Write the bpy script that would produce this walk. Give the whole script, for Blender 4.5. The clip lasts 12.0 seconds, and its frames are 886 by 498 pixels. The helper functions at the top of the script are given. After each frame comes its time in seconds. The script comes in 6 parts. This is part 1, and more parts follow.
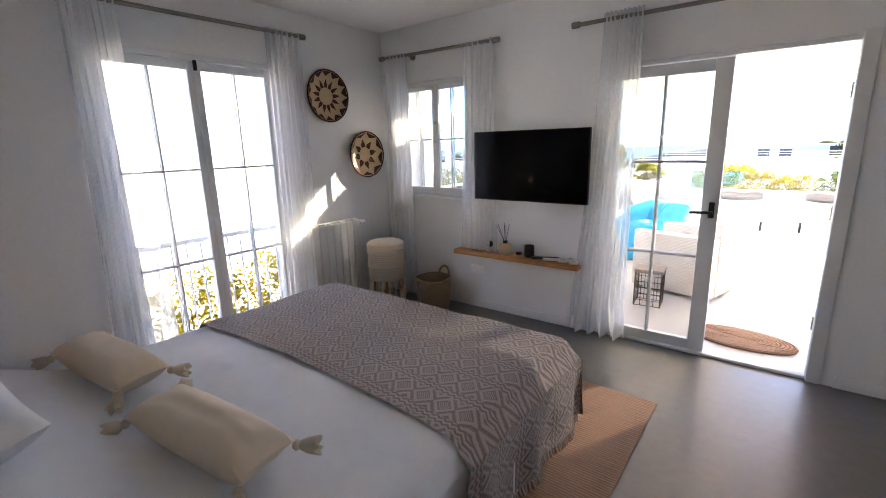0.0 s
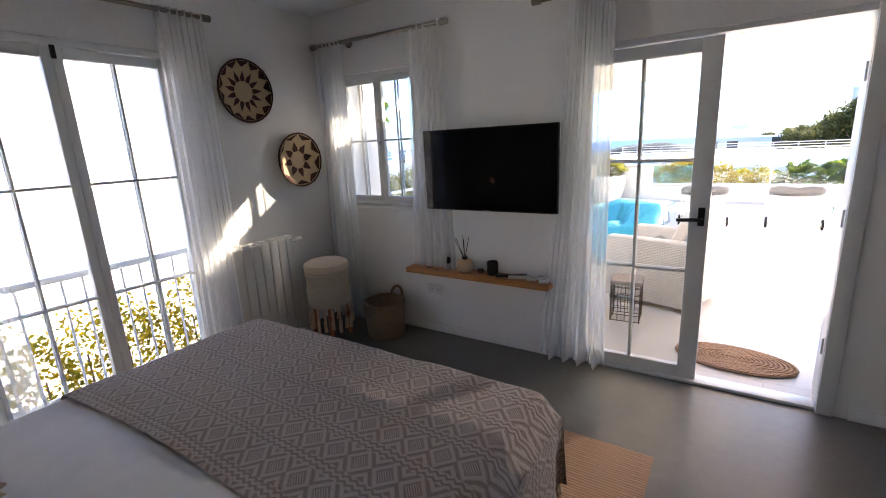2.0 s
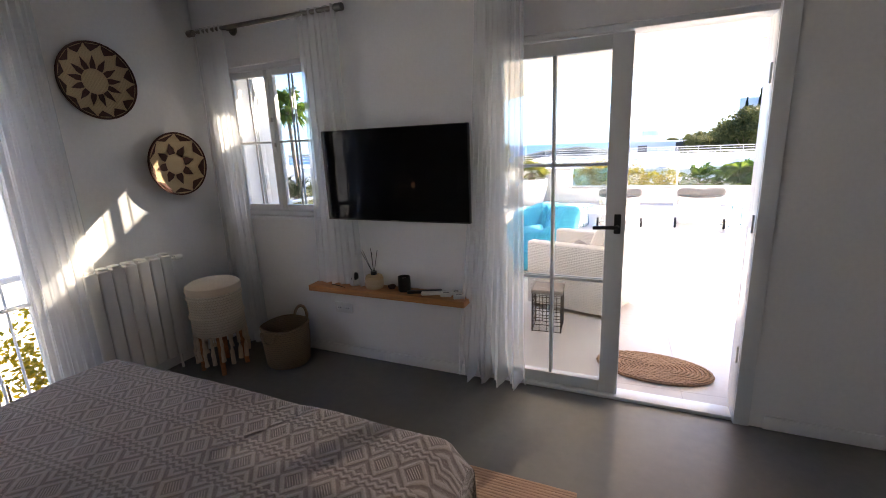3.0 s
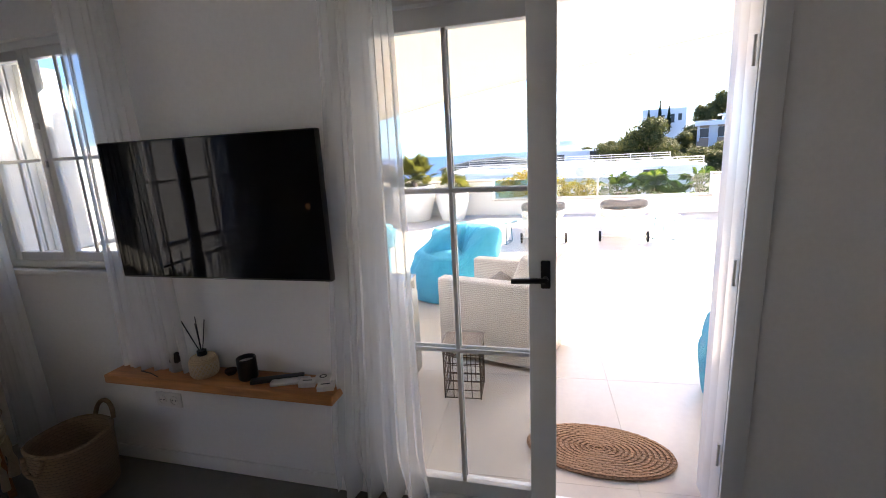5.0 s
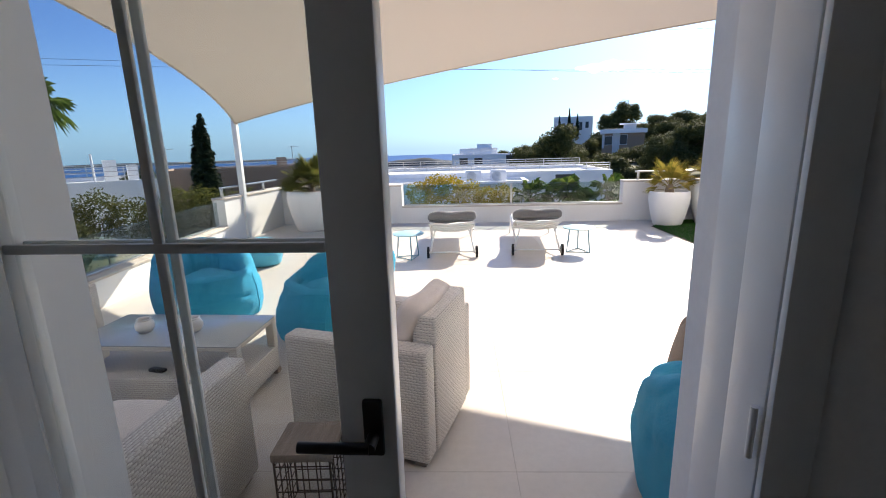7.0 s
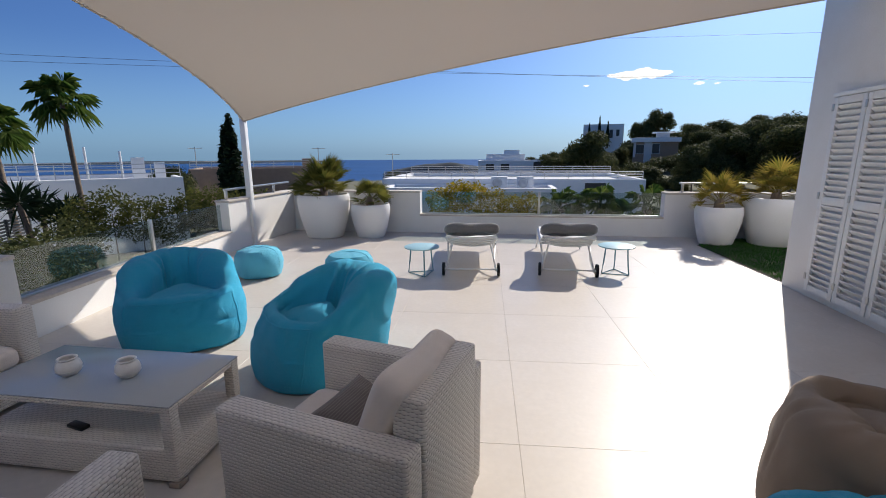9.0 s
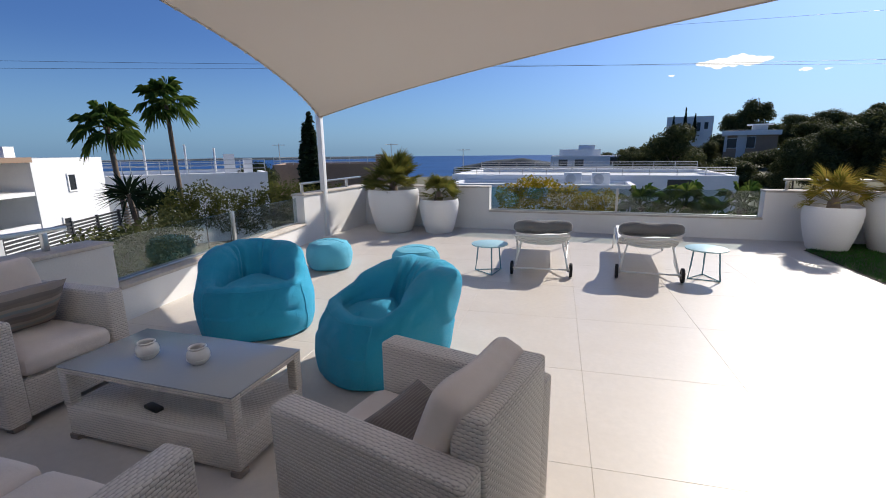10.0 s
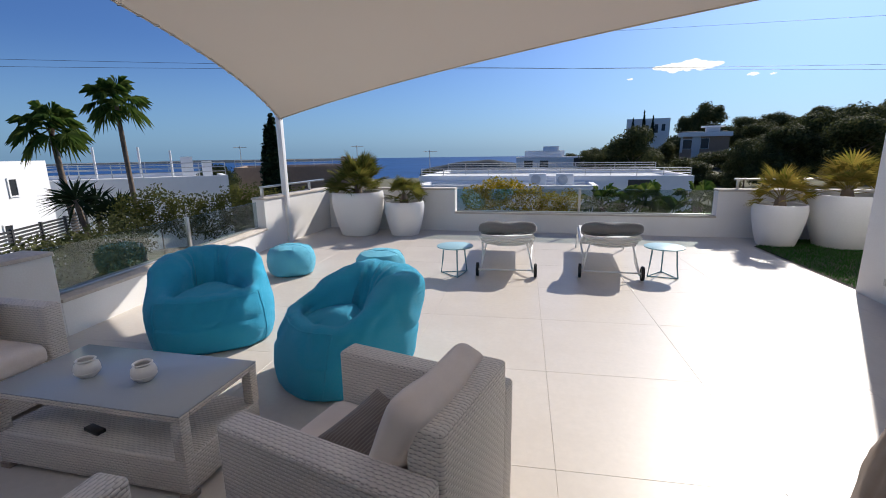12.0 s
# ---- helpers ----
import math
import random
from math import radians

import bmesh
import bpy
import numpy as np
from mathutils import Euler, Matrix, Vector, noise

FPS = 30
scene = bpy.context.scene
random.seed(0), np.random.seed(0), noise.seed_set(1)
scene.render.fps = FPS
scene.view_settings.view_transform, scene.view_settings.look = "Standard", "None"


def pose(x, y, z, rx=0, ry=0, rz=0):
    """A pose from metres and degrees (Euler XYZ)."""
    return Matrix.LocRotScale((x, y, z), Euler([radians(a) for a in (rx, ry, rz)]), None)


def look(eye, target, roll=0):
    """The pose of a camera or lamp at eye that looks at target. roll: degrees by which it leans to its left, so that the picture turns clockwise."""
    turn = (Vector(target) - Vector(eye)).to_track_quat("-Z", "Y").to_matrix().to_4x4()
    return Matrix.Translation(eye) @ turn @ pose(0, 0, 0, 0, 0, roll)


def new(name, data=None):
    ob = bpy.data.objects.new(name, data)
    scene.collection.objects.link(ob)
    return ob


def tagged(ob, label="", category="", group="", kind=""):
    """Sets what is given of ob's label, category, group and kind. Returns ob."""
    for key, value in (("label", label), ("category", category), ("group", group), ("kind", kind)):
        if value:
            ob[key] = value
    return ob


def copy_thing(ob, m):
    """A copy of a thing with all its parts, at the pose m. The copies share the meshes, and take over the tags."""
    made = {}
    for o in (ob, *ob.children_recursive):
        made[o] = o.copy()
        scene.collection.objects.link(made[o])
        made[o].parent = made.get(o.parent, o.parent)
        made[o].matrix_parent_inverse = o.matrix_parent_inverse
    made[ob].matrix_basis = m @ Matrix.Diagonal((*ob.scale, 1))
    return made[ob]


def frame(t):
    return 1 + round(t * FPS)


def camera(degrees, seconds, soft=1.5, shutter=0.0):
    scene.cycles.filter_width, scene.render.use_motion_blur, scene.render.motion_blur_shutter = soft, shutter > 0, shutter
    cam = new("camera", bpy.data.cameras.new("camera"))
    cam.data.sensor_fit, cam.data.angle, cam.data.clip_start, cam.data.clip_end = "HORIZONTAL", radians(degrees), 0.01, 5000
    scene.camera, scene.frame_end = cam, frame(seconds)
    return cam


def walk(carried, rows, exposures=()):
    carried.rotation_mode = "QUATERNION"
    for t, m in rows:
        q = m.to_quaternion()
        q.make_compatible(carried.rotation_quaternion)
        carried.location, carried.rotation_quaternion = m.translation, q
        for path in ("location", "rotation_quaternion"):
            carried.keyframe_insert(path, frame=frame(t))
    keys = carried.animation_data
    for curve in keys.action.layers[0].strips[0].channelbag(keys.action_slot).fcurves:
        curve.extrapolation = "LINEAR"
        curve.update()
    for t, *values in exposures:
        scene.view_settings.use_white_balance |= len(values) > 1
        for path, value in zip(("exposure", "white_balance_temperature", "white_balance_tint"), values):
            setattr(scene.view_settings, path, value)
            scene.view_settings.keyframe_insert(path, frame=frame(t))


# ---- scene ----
cam = camera(89.5, 12.0, 0.95)
PATH = [
    (0, (0.267, 0.3, 1.554), (-0.921, 1.844, 1.1), -1.5),
    (0.5, (0.249, 0.402, 1.548), (-1.025, 1.874, 1.091), -2.0),
    (1, (0.196, 0.501, 1.547), (-1.129, 1.927, 1.09), -2.3),
    (1.5, (0.127, 0.665, 1.539), (-1.146, 2.138, 1.079), -2.3),
    (2, (0.011, 0.852, 1.563), (-1.051, 2.482, 1.101), -2.8),
    (2.5, (-0.034, 1.014, 1.54), (-0.906, 2.754, 1.082), -3.0),
    (3, (-0.005, 1.222, 1.548), (-0.806, 2.996, 1.086), -2.5),
    (3.2, (0.006, 1.303, 1.535), (-0.767, 3.092, 1.08), -2.3),
    (4.8, (-0.089, 2.073, 1.562), (-0.626, 3.946, 1.114), -2.5),
    (5, (-0.062, 2.161, 1.55), (-0.575, 4.046, 1.119), -3.1),
    (5.5, (-0.006, 2.424, 1.544), (-0.419, 4.333, 1.116), -2.5),
    (6, (0.008, 2.662, 1.541), (-0.301, 4.589, 1.105), -2.3),
    (6.5, (0.019, 2.917, 1.552), (-0.207, 4.858, 1.127), -2.4),
    (7, (0.074, 3.139, 1.551), (-0.098, 5.082, 1.111), -1.6),
    (8.8, (0.114, 3.826, 1.557), (-0.102, 5.769, 1.135), -0.2),
    (9, (0.088, 3.88, 1.534), (-0.189, 5.816, 1.116), -0.3),
    (9.5, (0.047, 3.991, 1.515), (-0.442, 5.884, 1.095), -0.6),
    (10, (0.063, 4.04, 1.509), (-0.51, 5.906, 1.076), -0.6),
    (10.5, (0.074, 4.061, 1.512), (-0.544, 5.913, 1.075), -1.0),
    (11, (0.079, 4.074, 1.512), (-0.536, 5.926, 1.075), -1.0),
    (11.5, (0.087, 4.081, 1.514), (-0.444, 5.959, 1.081), -0.9),
    (12, (0.094, 4.095, 1.513), (-0.345, 5.999, 1.085), -0.8),
]
walk(cam, [(t, look(eye, target, roll)) for t, eye, target, roll in PATH],
     exposures=[(0, 3.76, 7900, 16), (1.5, 3.62, 7900, 16), (2.0, 3.18, 7900, 16), (3.2, 3.02, 8000, 16), (5.0, 2.84, 8000, 16), (5.5, 2.46, 7900, 16), (6.0, 2.0, 7500, 15), (6.5, 1.5, 7300, 14), (7.0, 1.06, 7200, 12), (7.6, 0.62, 6950, 11), (8.8, 0.06, 6700, 11), (12, 0.05, 6650, 11)])

# ---- daylight ----
SUN_DIR = Vector((-0.66, -1.26, -1.0)).normalized()
elev = math.asin(-SUN_DIR.z)
sun_azimuth = math.atan2(-SUN_DIR.x, -SUN_DIR.y)
world = bpy.data.worlds.new("world")
scene.world = world
world.use_nodes = True
wn = world.node_tree
sky = wn.nodes.new("ShaderNodeTexSky")
sky.sky_type, sky.sun_disc = "NISHITA", False
sky.sun_elevation, sky.sun_rotation = elev, sun_azimuth
sky.altitude, sky.air_density, sky.dust_density, sky.ozone_density = 900, 1.0, 3.0, 5.5
tint = wn.nodes.new("ShaderNodeMix")
tint.data_type, tint.blend_type = "RGBA", "MULTIPLY"
tint.inputs[0].default_value, tint.inputs[7].default_value = 1.0, (0.66, 0.95, 1.38, 1.0)
wn.links.new(sky.outputs[0], tint.inputs[6])
# haze paling the sky evenly all round towards the horizon
geo_w = wn.nodes.new("ShaderNodeTexCoord")
split = wn.nodes.new("ShaderNodeSeparateXYZ")
wn.links.new(geo_w.outputs["Generated"], split.inputs[0])
low = wn.nodes.new("ShaderNodeMapRange")
low.interpolation_type = "SMOOTHSTEP"
for s, v in zip(low.inputs, (0.0, 0.0, 0.22, 0.42, 0.0)):
    s.default_value = v
wn.links.new(split.outputs[2], low.inputs[0])
haze = wn.nodes.new("ShaderNodeMix")
haze.data_type = "RGBA"
haze.inputs[7].default_value = (3.9, 7.3, 11.2, 1.0)
wn.links.new(low.outputs[0], haze.inputs[0])
wn.links.new(tint.outputs[2], haze.inputs[6])
wn.links.new(haze.outputs[2], wn.nodes["Background"].inputs[0])
wn.nodes["Background"].inputs[1].default_value = 0.075
sun_data = bpy.data.lights.new("sun", "SUN")
sun_data.energy, sun_data.angle, sun_data.color = 5.0, radians(0.53), (1.0, 0.95, 0.88)
sun_ob = new("sun", sun_data)
sun_ob.matrix_world = look((0, 0, 30), Vector((0, 0, 30)) + SUN_DIR)


# ---- materials ----
class Nodes:
    """A small wrapper to write node trees in few words."""

    def __init__(self, name):
        self.mat = bpy.data.materials.new(name)
        self.mat.use_nodes = True
        self.t = self.mat.node_tree
        self.t.nodes.clear()
        self.out = self.t.nodes.new("ShaderNodeOutputMaterial")

    def n(self, kind, **inputs):
        node = self.t.nodes.new("ShaderNode" + kind)
        for k, v in inputs.items():
            self.put(node.inputs[k.replace("_", " ")], v)
        return node

    def put(self, socket, v):
        if isinstance(v, bpy.types.NodeSocket):
            self.t.links.new(v, socket)
        else:
            socket.default_value = v

    def m(self, op, a, b=0.0, c=0.0):
        node = self.t.nodes.new("ShaderNodeMath")
        node.operation = op
        for s, v in zip(node.inputs, (a, b, c)):
            self.put(s, v)
        return node.outputs[0]

    def mix(self, fac, a, b):
        node = self.t.nodes.new("ShaderNodeMix")
        node.data_type = "RGBA"
        self.put(node.inputs[0], fac)
        self.put(node.inputs[6], a)
        self.put(node.inputs[7], b)
        return node.outputs[2]

    def coords(self, kind="Object"):
        return self.n("TexCoord").outputs[kind]

    def uv(self):
        node = self.t.nodes.new("ShaderNodeUVMap")
        node.uv_map = "uv"
        return node.outputs[0]

    def noise(self, scale, vector=None, detail=4.0, rough=0.6):
        node = self.n("TexNoise", Scale=scale, Detail=detail, Roughness=rough)
        self.put(node.inputs["Vector"], vector or self.coords())
        return node.outputs[0]

    def ramp(self, v, a, b):
        node = self.t.nodes.new("ShaderNodeMapRange")
        node.clamp = True
        for s, x in zip(node.inputs, (v, a, b, 0.0, 1.0)):
            self.put(s, x)
        return node.outputs[0]

    def bump(self, height, strength, distance=0.01):
        return self.n("Bump", Height=height, Strength=strength, Distance=distance).outputs[0]

    def end(self, shader):
        self.t.links.new(shader, self.out.inputs[0])
        return self.mat


def c4(c):
    return (*c, 1.0)


def shade(c, k):
    return tuple(min(1.0, x * k) for x in c)


def surface(name, colour, rough=0.6, metal=0.0, grain=60.0, patch=1.5, vary=0.12, bump=0.15, depth=0.004, per=0.0, coat=0.0, stain=None):
    """A plain finish with grain and patches at two scales; per: how much each piece differs."""
    k = Nodes(name)
    fine, broad = k.noise(grain), k.noise(patch, detail=6.0)
    col = k.mix(k.ramp(fine, 0.3, 0.7), c4(shade(colour, 1 - vary)), c4(shade(colour, 1 + vary * 0.6)))
    col = k.mix(k.m("MULTIPLY", k.ramp(broad, 0.42, 0.68), 0.5), col, c4(stain or shade(colour, 1 - 1.6 * vary)))
    if per:
        r = k.n("ObjectInfo").outputs["Random"]
        col = k.mix(k.m("MULTIPLY", r, per), col, c4(shade(colour, 0.7)))
    p = k.n("BsdfPrincipled", Base_Color=col, Metallic=metal, Coat_Weight=coat)
    k.put(p.inputs["Roughness"], k.m("ADD", k.m("MULTIPLY", broad, 0.16), max(rough - 0.08, 0.0)) if vary else max(rough - 0.08, 0.02))
    if bump:
        k.put(p.inputs["Normal"], k.bump(fine, bump, depth))
    return k.end(p.outputs[0])


def fabric(name, colour, weave=900.0, rough=0.9, vary=0.1, sheen=0.3, bump=0.3, streak=6.0):
    k = Nodes(name)
    fine, broad = k.noise(weave, detail=2.0), k.noise(streak, detail=5.0)
    col = k.mix(fine, c4(shade(colour, 1 - vary)), c4(shade(colour, 1 + vary)))
    col = k.mix(k.m("MULTIPLY", k.ramp(broad, 0.4, 0.75), 0.35), col, c4(shade(colour, 0.82)))
    p = k.n("BsdfPrincipled", Base_Color=col, Roughness=rough, Sheen_Weight=sheen)
    h = k.m("ADD", k.m("MULTIPLY", fine, 0.25), broad)
    k.put(p.inputs["Normal"], k.bump(h, bump, 0.02))
    return k.end(p.outputs[0])


def woven(name, light, dark, wide=0.034, high=0.014, rough=0.55, bump=0.8):
    """Strands over and under one another, over the UV in metres: rounded humps, dark gaps between them."""
    k = Nodes(name)
    sep = k.n("SeparateXYZ", Vector=k.uv())
    row = k.m("DIVIDE", sep.outputs[1], high)
    along = k.m("ADD", k.m("DIVIDE", sep.outputs[0], wide), k.m("MULTIPLY", k.m("FLOOR", row), 0.5))
    hump = k.m("POWER", k.m("ABSOLUTE", k.m("SINE", k.m("MULTIPLY", along, math.pi))), 0.45)
    ridge = k.m("POWER", k.m("ABSOLUTE", k.m("SINE", k.m("MULTIPLY", row, math.pi))), 0.4)
    h = k.m("MULTIPLY", k.m("ADD", k.m("MULTIPLY", hump, 0.6), 0.4), k.m("ADD", k.m("MULTIPLY", ridge, 0.7), 0.3))
    gap = k.m("ADD", k.m("MULTIPLY", k.m("MAXIMUM", hump, ridge), 0.7), k.m("MULTIPLY", h, 0.3))
    dirt, fine = k.noise(7.0, detail=5.0), k.noise(160.0, detail=2.0)
    col = k.mix(k.ramp(k.m("ADD", gap, k.m("MULTIPLY", k.m("SUBTRACT", fine, 0.5), 0.2)), 0.42, 0.86), c4(dark), c4(light))
    col = k.mix(k.m("MULTIPLY", k.ramp(dirt, 0.45, 0.8), 0.3), col, c4(shade(light, 0.7)))
    p = k.n("BsdfPrincipled", Base_Color=col, Roughness=rough)
    k.put(p.inputs["Normal"], k.bump(h, bump, 0.006))
    return k.end(p.outputs[0])


def leaf_material(name, a, b, through_light=0.35):
    k = Nodes(name)
    geo = k.n("NewGeometry")
    col = k.mix(geo.outputs["Random Per Island"], c4(a), c4(b))
    col = k.mix(k.m("MULTIPLY", k.noise(3.0), 0.4), col, c4(shade(a, 0.6)))
    p = k.n("BsdfPrincipled", Base_Color=col, Roughness=0.75, Specular_IOR_Level=0.1)
    t = k.n("BsdfTranslucent", Color=col)
    mx = k.n("MixShader", Fac=through_light)
    k.t.links.new(p.outputs[0], mx.inputs[1])
    k.t.links.new(t.outputs[0], mx.inputs[2])
    return k.end(mx.outputs[0])


def pane_glass(name, tint=(0.975, 0.99, 0.985), gloss=0.8, base=0.04):
    k = Nodes(name)
    tr = k.n("BsdfTransparent", Color=c4(tint))
    gl = k.n("BsdfGlossy", Color=(1, 1, 1, 1), Roughness=0.01)
    facing = k.n("LayerWeight", Blend=0.5).outputs["Facing"]
    fres = k.m("ADD", base, k.m("MULTIPLY", k.m("POWER", facing, 4.0), 1.0 - base))
    mx = k.n("MixShader", Fac=k.m("MULTIPLY", fres, gloss))
    k.t.links.new(tr.outputs[0], mx.inputs[1])
    k.t.links.new(gl.outputs[0], mx.inputs[2])
    return k.end(mx.outputs[0])


def sheer(name, colour, clear, glow):
    """Thin cloth: part clear, part letting light through."""
    k = Nodes(name)
    thread = k.noise(700.0, detail=1.0)
    d, t = k.n("BsdfDiffuse", Color=c4(colour)), k.n("BsdfTranslucent", Color=c4(colour))
    body = k.n("MixShader", Fac=glow)
    k.t.links.new(d.outputs[0], body.inputs[1])
    k.t.links.new(t.outputs[0], body.inputs[2])
    tr = k.n("BsdfTransparent", Color=(1, 1, 1, 1))
    mx = k.n("MixShader", Fac=k.m("ADD", k.m("MULTIPLY", thread, 0.2), clear - 0.1))
    k.t.links.new(body.outputs[0], mx.inputs[1])
    k.t.links.new(tr.outputs[0], mx.inputs[2])
    return k.end(mx.outputs[0])


def throw_material():
    """Knitted throw: rows of ringed diamonds between rows of chevrons, over the UV in metres."""
    k = Nodes("knitted_throw")
    sep = k.n("SeparateXYZ", Vector=k.uv())
    u, v = sep.outputs[0], sep.outputs[1]
    row = k.m("FRACT", k.m("DIVIDE", v, 0.185))
    du = k.m("ABSOLUTE", k.m("SUBTRACT", k.m("FRACT", k.m("DIVIDE", u, 0.118)), 0.5))
    dv = k.m("MULTIPLY", k.m("ABSOLUTE", k.m("SUBTRACT", row, 0.36)), 1.35)
    dist = k.m("ADD", du, dv)
    rings = k.m("SINE", k.m("MULTIPLY", dist, 19.0))
    inner = k.m("LESS_THAN", dist, 0.27)
    stripes = k.m("SINE", k.m("MULTIPLY", k.m("ADD", u, v), 520.0))
    diamond = k.m("ADD", k.m("MULTIPLY", rings, k.m("SUBTRACT", 1.0, inner)), k.m("MULTIPLY", stripes, inner))
    zig = k.m("ABSOLUTE", k.m("SUBTRACT", k.m("FRACT", k.m("DIVIDE", u, 0.034)), 0.5))
    chev = k.m("SINE", k.m("MULTIPLY", k.m("ADD", k.m("DIVIDE", v, 0.026), zig), 6.283))
    band = k.m("GREATER_THAN", row, 0.70)
    pat = k.m("ADD", k.m("MULTIPLY", diamond, k.m("SUBTRACT", 1.0, band)), k.m("MULTIPLY", chev, band))
    yarn = k.noise(420.0, detail=2.0)
    fac = k.ramp(k.m("ADD", pat, k.m("MULTIPLY", k.m("SUBTRACT", yarn, 0.5), 1.2)), -0.4, 0.5)
    col = k.mix(fac, c4((0.185, 0.138, 0.122)), c4((0.40, 0.325, 0.292)))
    col = k.mix(k.m("MULTIPLY", k.noise(3.0), 0.25), col, c4((0.34, 0.27, 0.235)))
    p = k.n("BsdfPrincipled", Base_Color=col, Roughness=0.95, Sheen_Weight=0.3)
    k.put(p.inputs["Normal"], k.bump(k.m("ADD", k.m("MULTIPLY", pat, 0.4), yarn), 0.7, 0.006))
    return k.end(p.outputs[0])


def wood(name, colour, along="x", rough=0.5):
    k = Nodes(name)
    mp = k.n("Mapping", Vector=k.coords())
    mp.inputs["Scale"].default_value = {"x": (1.2, 14, 14), "y": (14, 1.2, 14), "z": (14, 14, 1.2)}[along]
    g = k.noise(3.0, mp.outputs[0], detail=8.0, rough=0.7)
    col = k.mix(k.ramp(g, 0.3, 0.7), c4(shade(colour, 0.62)), c4(shade(colour, 1.15)))
    p = k.n("BsdfPrincipled", Base_Color=col, Roughness=rough)
    k.put(p.inputs["Normal"], k.bump(g, 0.25, 0.004))
    return k.end(p.outputs[0])


def striped(name, colours, period):
    k = Nodes(name)
    v = k.n("SeparateXYZ", Vector=k.uv()).outputs[1]
    s = k.m("FRACT", k.m("DIVIDE", k.m("ADD", v, k.m("MULTIPLY", k.noise(4.0), 0.012)), period))
    col = c4(colours[0])
    for i, c in enumerate(colours[1:], 1):
        col = k.mix(k.m("GREATER_THAN", s, i / len(colours)), col, c4(c))
    col = k.mix(k.m("MULTIPLY", k.noise(300.0), 0.4), col, c4(shade(colours[0], 0.6)))
    p = k.n("BsdfPrincipled", Base_Color=col, Roughness=0.9, Sheen_Weight=0.2)
    k.put(p.inputs["Normal"], k.bump(k.noise(500.0), 0.4, 0.004))
    return k.end(p.outputs[0])


def sea_material():
    k = Nodes("sea_water")
    w = k.noise(0.09, detail=8.0)
    col = k.mix(k.ramp(k.noise(0.006), 0.3, 0.7), (0.010, 0.060, 0.18, 1), (0.018, 0.090, 0.25, 1))
    p = k.n("BsdfPrincipled", Base_Color=col, Roughness=0.5, Specular_IOR_Level=0.12)
    k.put(p.inputs["Normal"], k.bump(w, 0.6, 2.0))
    return k.end(p.outputs[0])


def glow(name, colour, strength):
    k = Nodes(name)
    return k.end(k.n("Emission", Color=c4(colour), Strength=strength).outputs[0])


PLASTER = surface("white_plaster", (0.88, 0.87, 0.86), 0.75, grain=45, patch=0.7, vary=0.03, bump=0.12)
PLASTER_OUT = surface("outdoor_render", (0.80, 0.785, 0.76), 0.8, grain=70, patch=0.8, vary=0.05, bump=0.3, stain=(0.66, 0.63, 0.58))
CEILING = surface("ceiling_paint", (0.88, 0.87, 0.86), 0.8, grain=60, patch=0.5, vary=0.025, bump=0.08)
MICROCEMENT = surface("polished_cement_floor", (0.150, 0.142, 0.122), 0.34, grain=18, patch=1.1, vary=0.10, bump=0.02, coat=0.08)
TILE = surface("cream_porcelain", (0.61, 0.555, 0.495), 0.37, grain=25, patch=1.7, vary=0.05, bump=0.06, per=0.10, stain=(0.53, 0.47, 0.41))
GROUT = surface("tile_grout", (0.50, 0.45, 0.39), 0.9)
COPING = surface("weathered_coping", (0.60, 0.54, 0.47), 0.85, grain=40, patch=3.0, vary=0.16, bump=0.35, stain=(0.36, 0.31, 0.26))
PVC = surface("white_lacquered_aluminium", (0.80, 0.81, 0.81), 0.35, grain=20, patch=2, vary=0.02, bump=0.02)
SHUTTER = surface("white_shutter_paint", (0.78, 0.78, 0.77), 0.5, grain=30, patch=2, vary=0.04, bump=0.05)
BLACK = surface("black_plastic", (0.012, 0.012, 0.013), 0.35, vary=0.2, bump=0.03)
RUBBER = surface("black_rubber", (0.015, 0.015, 0.016), 0.75, vary=0.2)
SCREEN = surface("dark_screen", (0.004, 0.004, 0.005), 0.10, vary=0.0, bump=0.0)
SCREEN.node_tree.nodes["Principled BSDF"].inputs["Specular IOR Level"].default_value = 0.09
STEEL = surface("brushed_steel", (0.55, 0.54, 0.52), 0.35, metal=1.0, grain=120, vary=0.1, bump=0.05)
ROD_METAL = surface("dark_nickel", (0.24, 0.22, 0.20), 0.35, metal=1.0, grain=120, vary=0.1, bump=0.05)
WHITE_METAL = surface("white_powder_coat", (0.80, 0.80, 0.79), 0.4, vary=0.03, bump=0.03)
BLUE_METAL = surface("pale_blue_powder_coat", (0.33, 0.55, 0.62), 0.45, vary=0.05, bump=0.03)
BLUE_DARK = surface("blue_grey_powder_coat", (0.16, 0.30, 0.36), 0.45, vary=0.05)
GLASS = pane_glass("window_glass", (0.93, 0.95, 0.955))
GLASS_DOOR = pane_glass("tinted_door_glass", (0.86, 0.885, 0.88))
GLASS_SMOKE = pane_glass("balustrade_glass", (0.72, 0.78, 0.77), 0.85, 0.045)
CURTAIN = sheer("sheer_white_curtain", (0.90, 0.90, 0.91), 0.40, 0.52)
SAIL = sheer("cream_sail_cloth", (0.62, 0.53, 0.44), 0.02, 0.10)
LINEN = fabric("white_bed_linen", (0.77, 0.76, 0.76), 500, bump=0.45, streak=9)
CREAM = fabric("cream_cotton", (0.74, 0.59, 0.43), 600, bump=0.3, streak=12)
TASSEL = fabric("ecru_tassel_yarn", (0.66, 0.52, 0.37), 500, bump=0.8)
THROW = throw_material()
FRINGE = fabric("beige_fringe_yarn", (0.50, 0.43, 0.37), 700)
